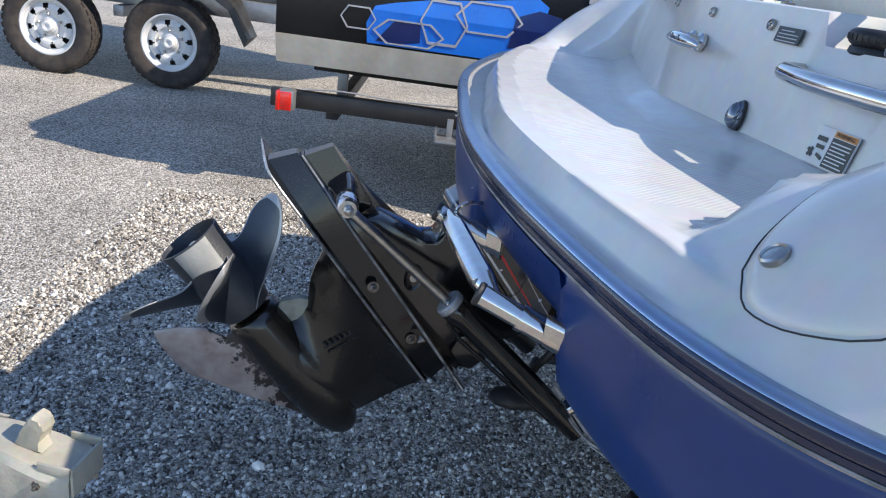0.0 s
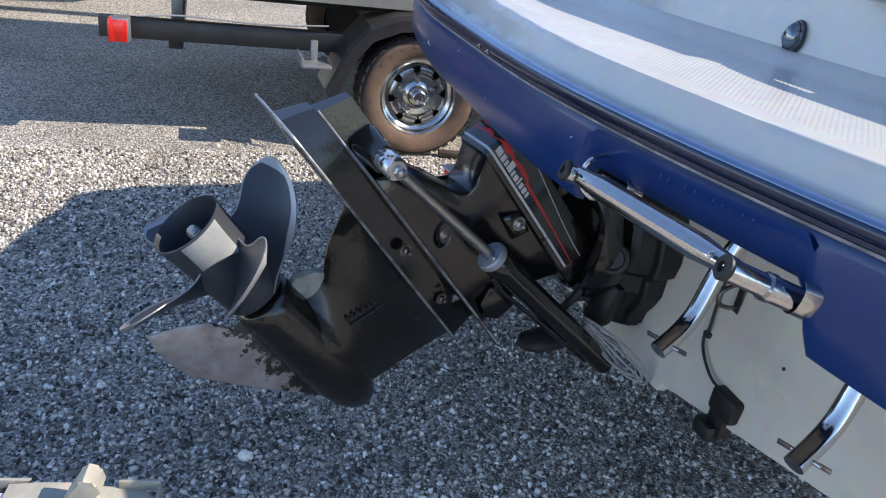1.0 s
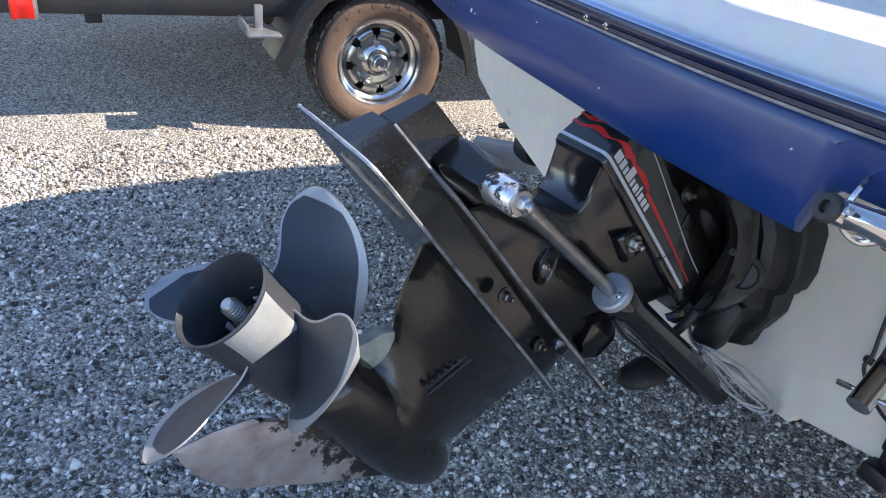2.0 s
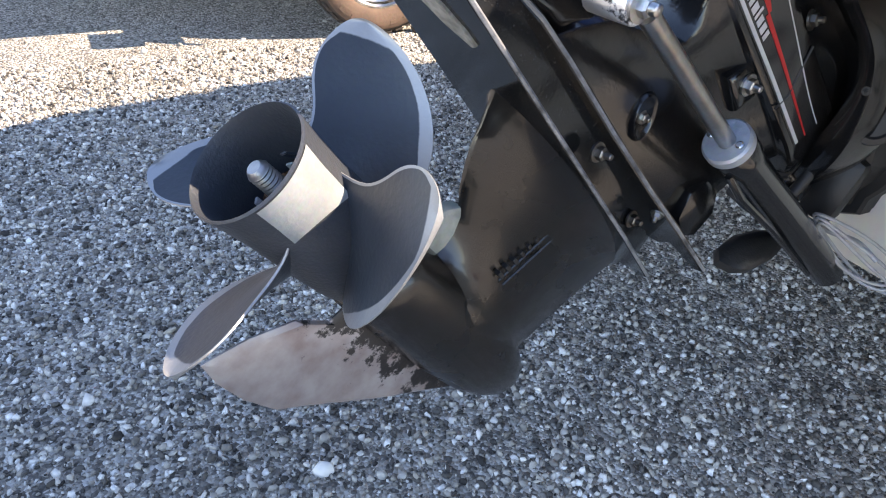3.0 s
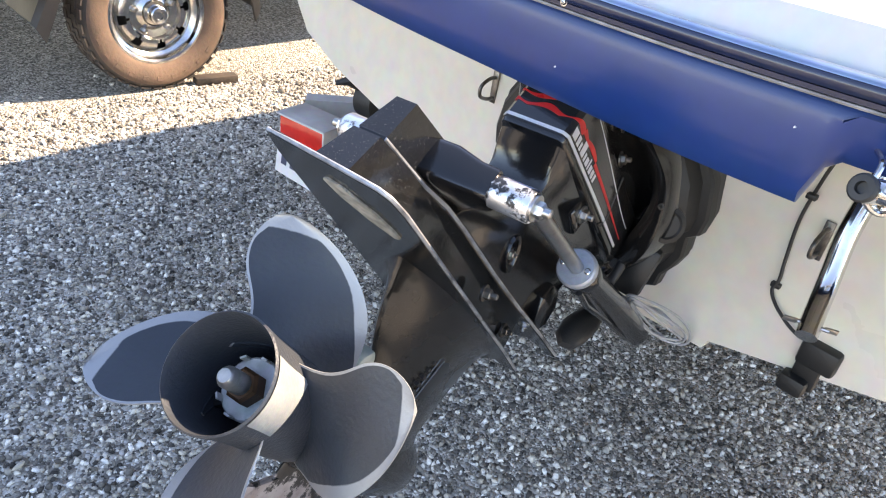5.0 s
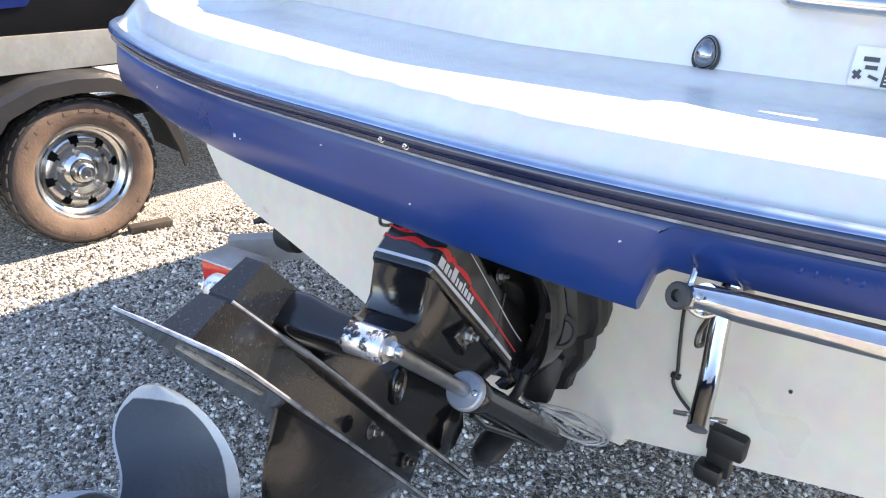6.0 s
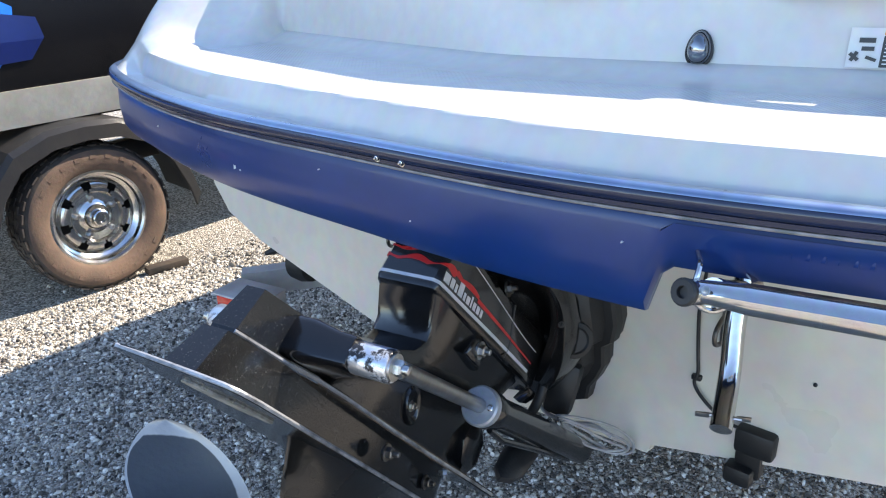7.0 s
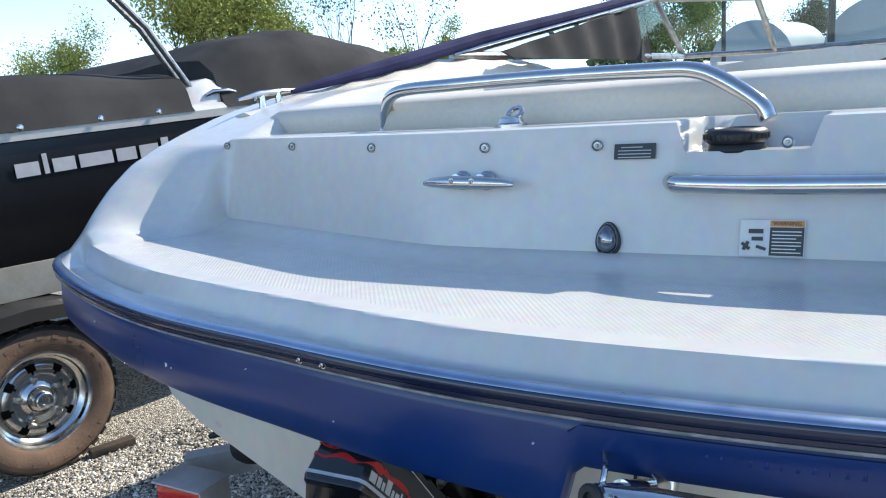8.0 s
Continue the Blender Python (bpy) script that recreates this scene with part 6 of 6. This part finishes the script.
    lathe(bm, [(rc * 0.92, z * 0.5), (rc * 0.8, z * 0.62), (rc * 0.62, z * 0.66), (rc * 0.6, z * 1.02), (rc * 0.52, z * 1.06), (rc * 0.3, z * 1.04), (rc * 0.25, z * 0.98), (0.004, z * 0.98)], 26, M)
    part("hub_cap", bm, rim_mat if hub else WHITE_PAINT, wl, "hub with grease cap")
    for k in range(5):
        a = 2 * math.pi * k / 5 + 0.4
        bm = bmesh.new()
        q = rim_r * 0.42
        lathe(bm, [(0.011, z * 0.42), (0.011, z * 0.56), (0.006, z * 0.62)], 6, M @ Matrix.Translation((q * math.cos(a), q * math.sin(a), 0)))
        part("wheel_nut", bm, STEEL, wl, smooth=20)
    return wl


# ---- neighbouring boat on its trailer ----
NX = -2.17
TIN = mat("bright_spoked_rim", (0.66, 0.66, 0.66), 0.2, 1.0, (0.55, 0.54, 0.52), 25)
nt2 = thing("boat_trailer", (NX, 0, 0), "black steel boat trailer with bright spoked wheels", "trailer")


def npart(name, bm, material, label="", parent=None, smooth=30):
    bmesh.ops.translate(bm, verts=bm.verts, vec=(-NX, 0, 0))
    return part(name, bm, material, parent or nt2, label, smooth)


WC = Vector((-2.205, 0.115, 0.285))
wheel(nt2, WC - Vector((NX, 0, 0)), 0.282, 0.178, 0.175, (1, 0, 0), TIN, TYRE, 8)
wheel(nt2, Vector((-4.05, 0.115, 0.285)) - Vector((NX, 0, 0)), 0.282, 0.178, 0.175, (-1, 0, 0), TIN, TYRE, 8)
bm = bmesh.new()
box(bm, (-2.30, 1.2, 0.475), (0.06, 4.9, 0.085), Matrix(), 0.006)
npart("side_rail", bm, BLACK_FRAME, "black square frame rail")
bm = bmesh.new()
box(bm, (-3.95, 1.2, 0.475), (0.06, 4.9, 0.085), Matrix(), 0.006)
npart("side_rail", bm, BLACK_FRAME)
for y in (-0.95, 0.12, 1.5, 3.0):
    bm = bmesh.new()
    box(bm, (-3.12, y, 0.43), (1.65, 0.06, 0.07), Matrix(), 0.005)
    npart("crossmember", bm, BLACK_FRAME)
for x in (-2.62, -3.62):
    bm = bmesh.new()
    box(bm, (x, 1.0, 0.592), (0.09, 4.2, 0.024), Matrix(), 0.006)
    npart("bunk", bm, CANVAS, "carpeted bunk board")
    for y in (-0.95, 0.3, 1.5, 3.0):
        bm = bmesh.new()
        box(bm, (x, y, 0.52), (0.05, 0.05, 0.12), Matrix(), 0.003)
        npart("bunk_post", bm, GALV)
# tail lamp
bm = bmesh.new()
box(bm, (-2.245, -1.16, 0.476), (0.09, 0.07, 0.10), Matrix(), 0.008)
tl = npart("tail_lamp", bm, GALV, "tail lamp in a pale housing")
bm = bmesh.new()
box(bm, (-2.225, -1.198, 0.476), (0.085, 0.02, 0.092), Matrix(), 0.006)
box(bm, (-2.197, -1.165, 0.476), (0.012, 0.062, 0.088), Matrix(), 0.004)
npart("lens", bm, RED_LENS, "red lens", parent=tl)
# fender, step and the bracket before it
bm = bmesh.new()
rings = []
fend = [(-0.44, 0.30), (-0.40, 0.38), (-0.345, 0.50), (-0.26, 0.595), (-0.13, 0.645), (0.0, 0.655), (0.13, 0.645), (0.26, 0.595), (0.345, 0.50), (0.40, 0.38), (0.42, 0.30)]
for y, z in fend:
    rings.append([(-2.36, 0.115 + y, z), (-2.12, 0.115 + y, z), (-2.095, 0.115 + y * 0.985, z - 0.016), (-2.09, 0.115 + y * 0.93, z - 0.065), (-2.098, 0.115 + y * 0.92, z - 0.065), (-2.11, 0.115 + y * 0.965, z - 0.024), (-2.36, 0.115 + y * 0.97, z - 0.014)])
loft(bm, rings)
npart("fender", bm, BLACK_FRAME, "black faceted plastic fender", smooth=20)
bm = bmesh.new()
box(bm, (-2.16, -0.37, 0.405), (0.17, 0.13, 0.012), Matrix(), 0.003)
box(bm, (-2.16, -0.435, 0.425), (0.17, 0.012, 0.04), Matrix(), 0.003)
box(bm, (-2.20, -0.37, 0.45), (0.03, 0.03, 0.09), Matrix(), 0.002)
npart("fender_step", bm, GALV, "small metal step")
tube_part("lamp_wire", [Vector((x - NX, y, z)) for x, y, z in curve_pts([(-2.26, -1.1, 0.53), (-2.26, -0.9, 0.545), (-2.26, -0.6, 0.535), (-2.26, -0.3, 0.55)], 5)], 0.004, WIRE, nt2, "thin wire along the rail", 6)

nb = thing("runabout_boat", (NX, 0, 0.6), "black and blue runabout boat under a black canvas cover", "boat")
NO = Vector((NX, 0, 0.6))


def bpart(name, bm, material, label="", parent=None, smooth=30):
    bmesh.ops.translate(bm, verts=bm.verts, vec=-NO)
    return part(name, bm, material, parent or nb, label, smooth)


ST_Y = [-1.22, -1.0, 0.0, 1.0, 2.0, 3.0, 3.8, 4.4]
def n_side(y):
    return float(np.interp(y, [-1.3, 2.0, 3.0, 3.8, 4.4], [0.0, 0.0, -0.18, -0.52, -0.93]))
def n_top(y):
    return float(np.interp(y, [-1.3, 0.13, 1.2, 4.4], [1.17, 1.225, 1.285, 1.50]))
XM = -3.12
bm = bmesh.new()
rings = []
for y in ST_Y:
    s = n_side(y)
    tz = n_top(y)
    right = [(-2.19 + s, tz), (-2.185 + s, tz - 0.05), (-2.165 + s, 0.95), (-2.18 + s, 0.79)]
    rings.append([(x, y, z) for x, z in right] + [(2 * XM - x, y, z) for x, z in right[::-1]])
loft(bm, rings)
bpart("hull_side", bm, HULL_BLACK, "black glitter gelcoat hull side", smooth=30)
bm = bmesh.new()
rings = []
for y in ST_Y:
    s = n_side(y)
    k = ramp01(2.0, 4.4, y)
    right = [(-2.175 + s, 0.79), (-2.185 + s, 0.755), (-2.22 + s, 0.655 + 0.1 * k), (-2.60 + s * 0.7, 0.605 + 0.1 * k), (XM + 0.02, 0.55 + 0.2 * k)]
    rings.append([(x, y, z) for x, z in right] + [(2 * XM - x, y, z) for x, z in right[::-1]])
loft(bm, rings)
bpart("hull_bottom", bm, HULL_BEIGE, "dusty beige hull bottom", smooth=25)
bm = bmesh.new()
rings = []
for y in ST_Y:
    s, tz = n_side(y), n_top(y)
    rings.append([(-2.165 + s, y, tz + 0.002), (-2.16 + s, y, tz + 0.035), (-2.19 + s, y, tz + 0.06), (-2.45 + s, y, tz + 0.075), (2 * XM + 2.45 - s, y, tz + 0.075), (2 * XM + 2.19 - s, y, tz + 0.06), (2 * XM + 2.165 - s, y, tz + 0.002)])
loft(bm, rings)
bpart("gunwale", bm, GEL_WHITE, "white gunwale", smooth=40)
# blue angular graphic with pale hexagon outlines, flat on the hull side
def side_x(y, z):
    return float(np.interp(z, [0.79, 0.95, 1.17, 1.28], [-2.18, -2.165, -2.186, -2.19])) + n_side(y)
def clip_z(pts, z0, above):
    """The part of a flat outline above or below a height."""
    out = []
    for (ya, za), (yb, zb) in zip(pts, pts[1:] + pts[:1]):
        ina, inb = (za >= z0) == above, (zb >= z0) == above
        if ina:
            out.append((ya, za))
        if ina != inb:
            t = (z0 - za) / (zb - za)
            out.append((ya + (yb - ya) * t, z0))
    return out
def patch(name, pts, material, lift, label=""):
    """A flat graphic laid on the hull side, bent where the side bends."""
    bm = bmesh.new()
    for above in (False, True):
        q = clip_z(pts, 0.95, above)
        if len(q) < 3:
            continue
        lo = [bm.verts.new((side_x(y, z) + 0.0005, y, z)) for y, z in q]
        hi = [bm.verts.new((side_x(y, z) + lift, y, z)) for y, z in q]
        bm.faces.new(hi)
        for i in range(len(q)):
            j = (i + 1) % len(q)
            bm.faces.new((lo[i], lo[j], hi[j], hi[i]))
    return bpart(name, bm, material, label, smooth=0)
patch("blue_graphic", [(-0.80, 0.80), (-0.81, 0.888), (-0.776, 0.966), (-0.688, 0.99), (-0.54, 1.02), (-0.30, 1.05), (-0.05, 1.09), (0.0, 1.06), (-0.02, 0.95), (-0.10, 0.85), (-0.157, 0.814), (-0.274, 0.800), (-0.539, 0.800)], HULL_BLUE, 0.005, "blue angular graphic")
patch("navy_graphic", [(-0.76, 0.815), (-0.68, 0.915), (-0.565, 0.918), (-0.56, 0.83), (-0.66, 0.81)], HULL_NAVY, 0.007, "navy panel within the graphic")
patch("navy_graphic", [(-0.16, 0.86), (-0.14, 1.0), (-0.04, 1.04), (0.065, 1.022), (0.077, 0.955), (0.022, 0.885), (-0.076, 0.88)], HULL_NAVY, 0.007, "navy panel at the graphic's forward end")
def hexagon(cy, cz, w, h):
    pts = [(cy - w, cz), (cy - w * 0.6, cz + h), (cy + w * 0.6, cz + h), (cy + w, cz), (cy + w * 0.6, cz - h), (cy - w * 0.6, cz - h)]
    bm = bmesh.new()
    ring = []
    for k, (y, z) in enumerate(pts):
        fy, fz = cy + (y - cy) * 0.93, cz + (z - cz) * 0.88
        ring.append([bm.verts.new((side_x(a, b) + l, a, b)) for a, b, l in ((y, z, 0.001), (y, z, 0.009), (fy, fz, 0.009), (fy, fz, 0.001))])
    for a, b in zip(ring, ring[1:] + ring[:1]):
        for m in range(4):
            bm.faces.new((a[m], b[m], b[(m + 1) % 4], a[(m + 1) % 4]))
    bpart("hexagon_outline", bm, GREY_MARK, "pale hexagon outline", smooth=0)
for h in ((-0.848, 0.905, 0.082, 0.050), (-0.615, 0.862, 0.165, 0.056), (-0.26, 0.975, 0.155, 0.070), (-0.46, 0.93, 0.11, 0.10)):
    hexagon(*h)
# maker's mark on the hull side: plain silver shapes, not lettered
MK = Matrix.Translation(Vector((-2.172, 0.172, 1.10)) - NO) @ pose(0, 0, 0, 3.5, 0, 0) @ pose(0, 0, 0, 90, 0, 90)
mx_ = 0.0
for w, h in ((0.085, 0.050), (0.018, 0.074), (0.085, 0.050), (0.135, 0.050), (0.085, 0.050), (0.085, 0.050), (0.034, 0.068)):
    bm = bmesh.new()
    box(bm, (mx_ + w / 2, h / 2, 0.0), (w, h, 0.003), MK, 0.0005)
    part("mark_shape", bm, GREY_MARK, nb, "flat silver mark", smooth=0)
    mx_ += w + 0.016
# canvas covers
def cover(name, y0, y1, zfun, xr, seed, label):
    bm = bmesh.new()
    rg = random.Random(seed)
    rings = []
    ny = 46
    for i in range(ny + 1):
        y = y0 + (y1 - y0) * i / ny
        ring = []
        s, tz = n_side(y), n_top(y)
        for t, kx in ((0.0, 0.0), (0.12, 0.02), (0.45, 0.05), (0.8, 0.09), (1.0, 0.2), (1.0, 0.5), (1.0, 0.85)):
            zt = zfun(y, kx)
            z = tz + 0.035 + (zt - tz - 0.035) * t
            wr = 0.010 * noise.noise(Vector((y * 5.0, kx * 9, seed))) + 0.004 * noise.noise(Vector((y * 19.0, kx * 30, seed)))
            ring.append((-2.157 + s - kx * xr + wr * (t > 0), y, z + wr * (t > 0.3)))
        rings.append(ring + [(2 * XM + 2.2, y, zfun(y, 1.0)), (2 * XM + 2.2, y, tz)])
    loft(bm, rings)
    return bpart(name, bm, CANVAS, label, smooth=60)
cover("canvas_cover", -1.1, 0.93, lambda y, k: 1.47 + 0.012 * math.sin(y * 3) - 0.02 * k, 0.9, 2, "black canvas side cover")
cover("canvas_cover", 1.10, 3.2, lambda y, k: float(np.interp(y, [1.1, 1.3, 1.7, 2.2, 2.8, 3.2], [1.50, 1.60, 1.66, 1.60, 1.54, 1.44])) + 0.05 * math.sin(k * 3), 0.9, 4, "black canvas cockpit cover")
for y in (-0.9, -0.5, -0.1, 0.2, 0.5, 0.75, 1.25, 1.55):
    bm = bmesh.new()
    lathe(bm, [(0.012, 0), (0.012, 0.004), (0.006, 0.008)], 12, rot_to((1, 0, 0.1), (-2.148, y, n_top(y) + 0.05)))
    bpart("cover_snap", bm, CHROME, "bright cover snap")
bm = bmesh.new()
tube(bm, [(-2.24, 0.98, 1.40), (-2.24, 0.80, 1.66), (-2.24, 0.45, 2.0)], 0.014, 10)
tube(bm, [(-2.29, 0.98, 1.40), (-2.29, 0.80, 1.66), (-2.29, 0.45, 2.0)], 0.014, 10)
bpart("bimini_pole", bm, STEEL, "folded steel canopy poles")
bm = bmesh.new()
tube(bm, [(-2.20, 1.02, 1.37), (-2.20, 1.06, 1.385), (-2.20, 1.14, 1.39), (-2.20, 1.20, 1.38)], [0.008, 0.012, 0.012, 0.006], 8)
bpart("cleat", bm, CHROME, "bright mooring cleat")
bm = bmesh.new()
rings = []
for y, h, w in ((0.90, 0.05, 0.20), (0.96, 0.10, 0.24), (1.06, 0.12, 0.26), (1.20, 0.07, 0.22)):
    tz = n_top(y) + 0.05
    rings.append([(-2.20, y, tz), (-2.21, y, tz + h * 0.7), (-2.24, y, tz + h), (-2.24 - w, y, tz + h), (-2.26 - w, y, tz)])
loft(bm, rings)
bpart("side_console", bm, GEL_WHITE, "white moulded side console", smooth=40)
# wood chock before the wheel
bm = bmesh.new()
box(bm, (0, 0, 0.015), (0.052, 0.17, 0.030), pose(-2.112, 0.330, 0, 0, 0, -9), 0.004)
tagged(link_mesh("wood_chock", bm, WOOD), "weathered wooden chock lying by the wheel", "chock")

# ---- far tandem trailer ----
t3 = thing("boat_trailer", (-5.26, -2.94, 0), "galvanised tandem trailer with white wheels", "trailer")
for y in (0.45, -0.45):
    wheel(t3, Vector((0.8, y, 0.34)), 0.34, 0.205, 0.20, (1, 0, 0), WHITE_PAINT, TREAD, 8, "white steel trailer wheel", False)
bm = bmesh.new()
rings = []
for y, z in ((-1.0, 0.5), (-0.92, 0.70), (-0.75, 0.80), (0.75, 0.80), (0.92, 0.70), (1.05, 0.45)):
    rings.append([(0.66, y, z), (0.95, y, z), (0.955, y * 0.98, z - 0.06), (0.66, y * 0.97, z - 0.02)])
loft(bm, rings)
part("fender", bm, BLACK_FRAME, t3, "dark fender over both wheels", smooth=20)
bm = bmesh.new()
box(bm, (0.55, 1.0, 0.62), (0.10, 6.0, 0.14), Matrix(), 0.006)
part("side_rail", bm, GALV, t3, "galvanised frame rail")
bm = bmesh.new()
box(bm, (-0.9, 1.0, 0.62), (0.10, 6.0, 0.14), Matrix(), 0.006)
box(bm, (-0.2, 0.0, 0.5), (1.8, 0.08, 0.08), Matrix(), 0.005)
part("axle_frame", bm, GALV, t3)
fb = thing("cabin_boat", (-5.46, -2.34, 0.69), "white boat hull resting on the tandem trailer", "boat")
bm = bmesh.new()
rings = []
for y, w, z0 in ((-2.4, 1.0, 0.04), (0.6, 1.0, 0.04), (1.8, 0.7, 0.2), (2.6, 0.1, 0.6)):
    rings.append([(-0.2 * w, y, z0), (0.75 * w, y, z0 + 0.2), (w, y, z0 + 0.45), (w * 1.05, y, 1.3), (-w * 1.05, y, 1.3), (-w, y, z0 + 0.45), (-0.75 * w, y, z0 + 0.2)])
loft(bm, rings)
part("hull", bm, GEL_WHITE, fb, "white hull", smooth=30)
bm = bmesh.new()
rings = []
for y, w in ((-2.41, 1.03), (0.6, 1.03), (1.8, 0.74)):
    rings.append([(w, y, 0.75), (w + 0.02, y, 0.78), (w + 0.02, y, 1.0), (w, y, 1.02)])
loft(bm, rings)
part("hull_stripe", bm, HULL_BLUE, fb, "blue hull stripe", smooth=0)

# ---- distance: tanks, treeline and trees ----
for k, (x, y, r, L, rz) in enumerate(((-6.6, 27.0, 1.45, 3.0, 80), (-2.9, 27.5, 1.6, 4.0, 84))):
    bm = bmesh.new()
    lathe(bm, [(0.2, -L / 2 - 0.5), (r * 0.7, -L / 2 - 0.3), (r, -L / 2), (r, L / 2), (r * 0.7, L / 2 + 0.3), (0.2, L / 2 + 0.5)], 32, rot_to((0, 0, 1), (0, 0, 0)) @ Matrix.Rotation(radians(90), 4, "Y"))
    bmesh.ops.translate(bm, verts=bm.verts, vec=(0, 0, r + 0.5))
    tk = thing("storage_tank", pose(x, y, 0, 0, 0, rz), "pale grey horizontal storage tank", "tank", "storage tanks")
    part("shell", bm, mat("tank_paint_%s" % "ab"[k], (0.5, 0.51, 0.5), 0.5, 0, (0.42, 0.43, 0.43), 0.7), tk, smooth=50)
    for dx in (-1.6, 1.6):
        bm = bmesh.new()
        box(bm, (dx, 0, 0.35), (0.3, 2.4, 0.7), Matrix(), 0.02)
        part("saddle", bm, GALV, tk)
for x, y in ((-6.6, 22.0), (-2.2, 14.0)):
    bm = bmesh.new()
    tube(bm, [(0, 0, 0), (0, 0, 7.5)], [0.07, 0.05], 10)
    pl_ = thing("light_pole", (x, y, 0), "slim dark steel pole in the yard", "pole")
    part("pole", bm, BLACK_FRAME, pl_)


def tree(x, y, h, crown, seed, leaf, label, bare=False):
    """A trunk that forks into limbs and twigs, with clumps of small leaves at their ends."""
    rg = random.Random(seed)
    tr = thing("tree", (x, y, 0), label, "tree", "trees behind the yard")
    bm = bmesh.new()
    tips = []
    def limb(p, d, ln, r, depth):
        pts, rr = [p], [r]
        q, dd = p, d
        for k in range(4):
            dd = (dd + Vector((rg.uniform(-0.16, 0.16), rg.uniform(-0.16, 0.16), rg.uniform(-0.02, 0.14)))).normalized()
            q = q + dd * ln / 4
            pts.append(q)
            rr.append(r * (1 - 0.16 * (k + 1)))
        tube(bm, pts, rr, 7 if depth < 2 else 5)
        if depth >= (3 if not bare else 4):
            tips.extend(pts[2:])
            return
        for k in range(rg.choice((3, 4)) if depth else 5):
            j = rg.randint(2, 4)
            a = rg.uniform(0, 2 * math.pi)
            sp = rg.uniform(0.35, 0.8) if not bare else rg.uniform(0.2, 0.5)
            nd = (dd + Vector((math.cos(a), math.sin(a), 0.15)) * sp).normalized()
            limb(pts[j], nd, ln * rg.uniform(0.55, 0.75), rr[j] * 0.6, depth + 1)
    limb(Vector((0, 0, 0)), Vector((0, 0, 1)), h * 0.42, h * 0.018, 0)
    part("trunk", bm, BARK, tr, "grey-brown trunk and limbs", smooth=60)
    rng = np.random.default_rng(seed)
    per = 75 if not bare else 1
    tp = np.array([t[:] for t in tips])
    n = len(tp) * per
    base = np.repeat(tp, per, 0) + rng.normal(0, crown * 0.085, (n, 3))
    s = rng.uniform(0.035, 0.085, n) * h / 8
    a, b = rng.normal(size=(n, 3)), rng.normal(size=(n, 3))
    a /= np.linalg.norm(a, axis=1, keepdims=True)
    b -= a * (a * b).sum(1, keepdims=True)
    b /= np.linalg.norm(b, axis=1, keepdims=True)
    a, b = a * s[:, None], b * s[:, None] * 0.6
    v = np.stack([base - a, base + b, base + a, base - b], 1).reshape(-1, 3)
    ob = np_mesh("crown", v, np.arange(n * 4).reshape(-1, 4), leaf)
    ob.parent = tr
    ob["label"] = "crown of small leaves"


tree(-26.5, 11.4, 5.2, 3.2, 1, LEAF, "leafy yellow-green tree with a rounded crown")
tree(-24.9, 15.8, 8.6, 4.6, 2, LEAF, "tall yellow-green tree with a broad crown")
tree(-23.6, 17.4, 7.6, 4.2, 6, LEAF, "tall yellow-green tree with a dense crown")
tree(-23.6, 19.6, 6.6, 2.2, 3, LEAF, "slender young tree with thin foliage")
tree(-22.0, 23.0, 8.5, 2.4, 4, LEAF_DARK, "nearly bare tree with upright twigs", True)
tree(-20.4, 24.0, 8.0, 2.2, 8, LEAF_DARK, "nearly bare tree with upright twigs", True)
tree(-18.9, 24.4, 5.0, 2.0, 9, LEAF, "small leafy tree at the yard's edge")
tree(-12.6, 28.5, 6.5, 3.5, 5, LEAF_DARK, "leafy green tree beyond the yard")
tree(-10.6, 30.5, 6.8, 3.5, 11, LEAF, "leafy green tree beyond the yard")
tree(-6.2, 32.0, 5.4, 2.6, 7, LEAF_DARK, "leafy green tree beyond the tanks")

rng = np.random.default_rng(12)
n = 42000
ang = rng.uniform(radians(25), radians(175), n)
dist = rng.uniform(60, 74, n)
hgt = 3.6 + 1.5 * np.sin(ang * 17) + 1.0 * np.sin(ang * 41 + 1) + 0.6 * np.sin(ang * 97)
base = np.stack([dist * np.cos(ang), dist * np.sin(ang), rng.random(n) ** 0.7 * hgt], 1)
s = rng.uniform(0.12, 0.35, n)
a, b = rng.normal(size=(n, 3)), rng.normal(size=(n, 3))
a /= np.linalg.norm(a, axis=1, keepdims=True)
b -= a * (a * b).sum(1, keepdims=True)
b /= np.linalg.norm(b, axis=1, keepdims=True)
v = np.stack([base - a * s[:, None], base + b * s[:, None], base + a * s[:, None], base - b * s[:, None]], 1).reshape(-1, 3)
tagged(np_mesh("far_woods", v, np.arange(n * 4).reshape(-1, 4), LEAF_DARK), "dark green line of far woods", "woods", kind="stuff")
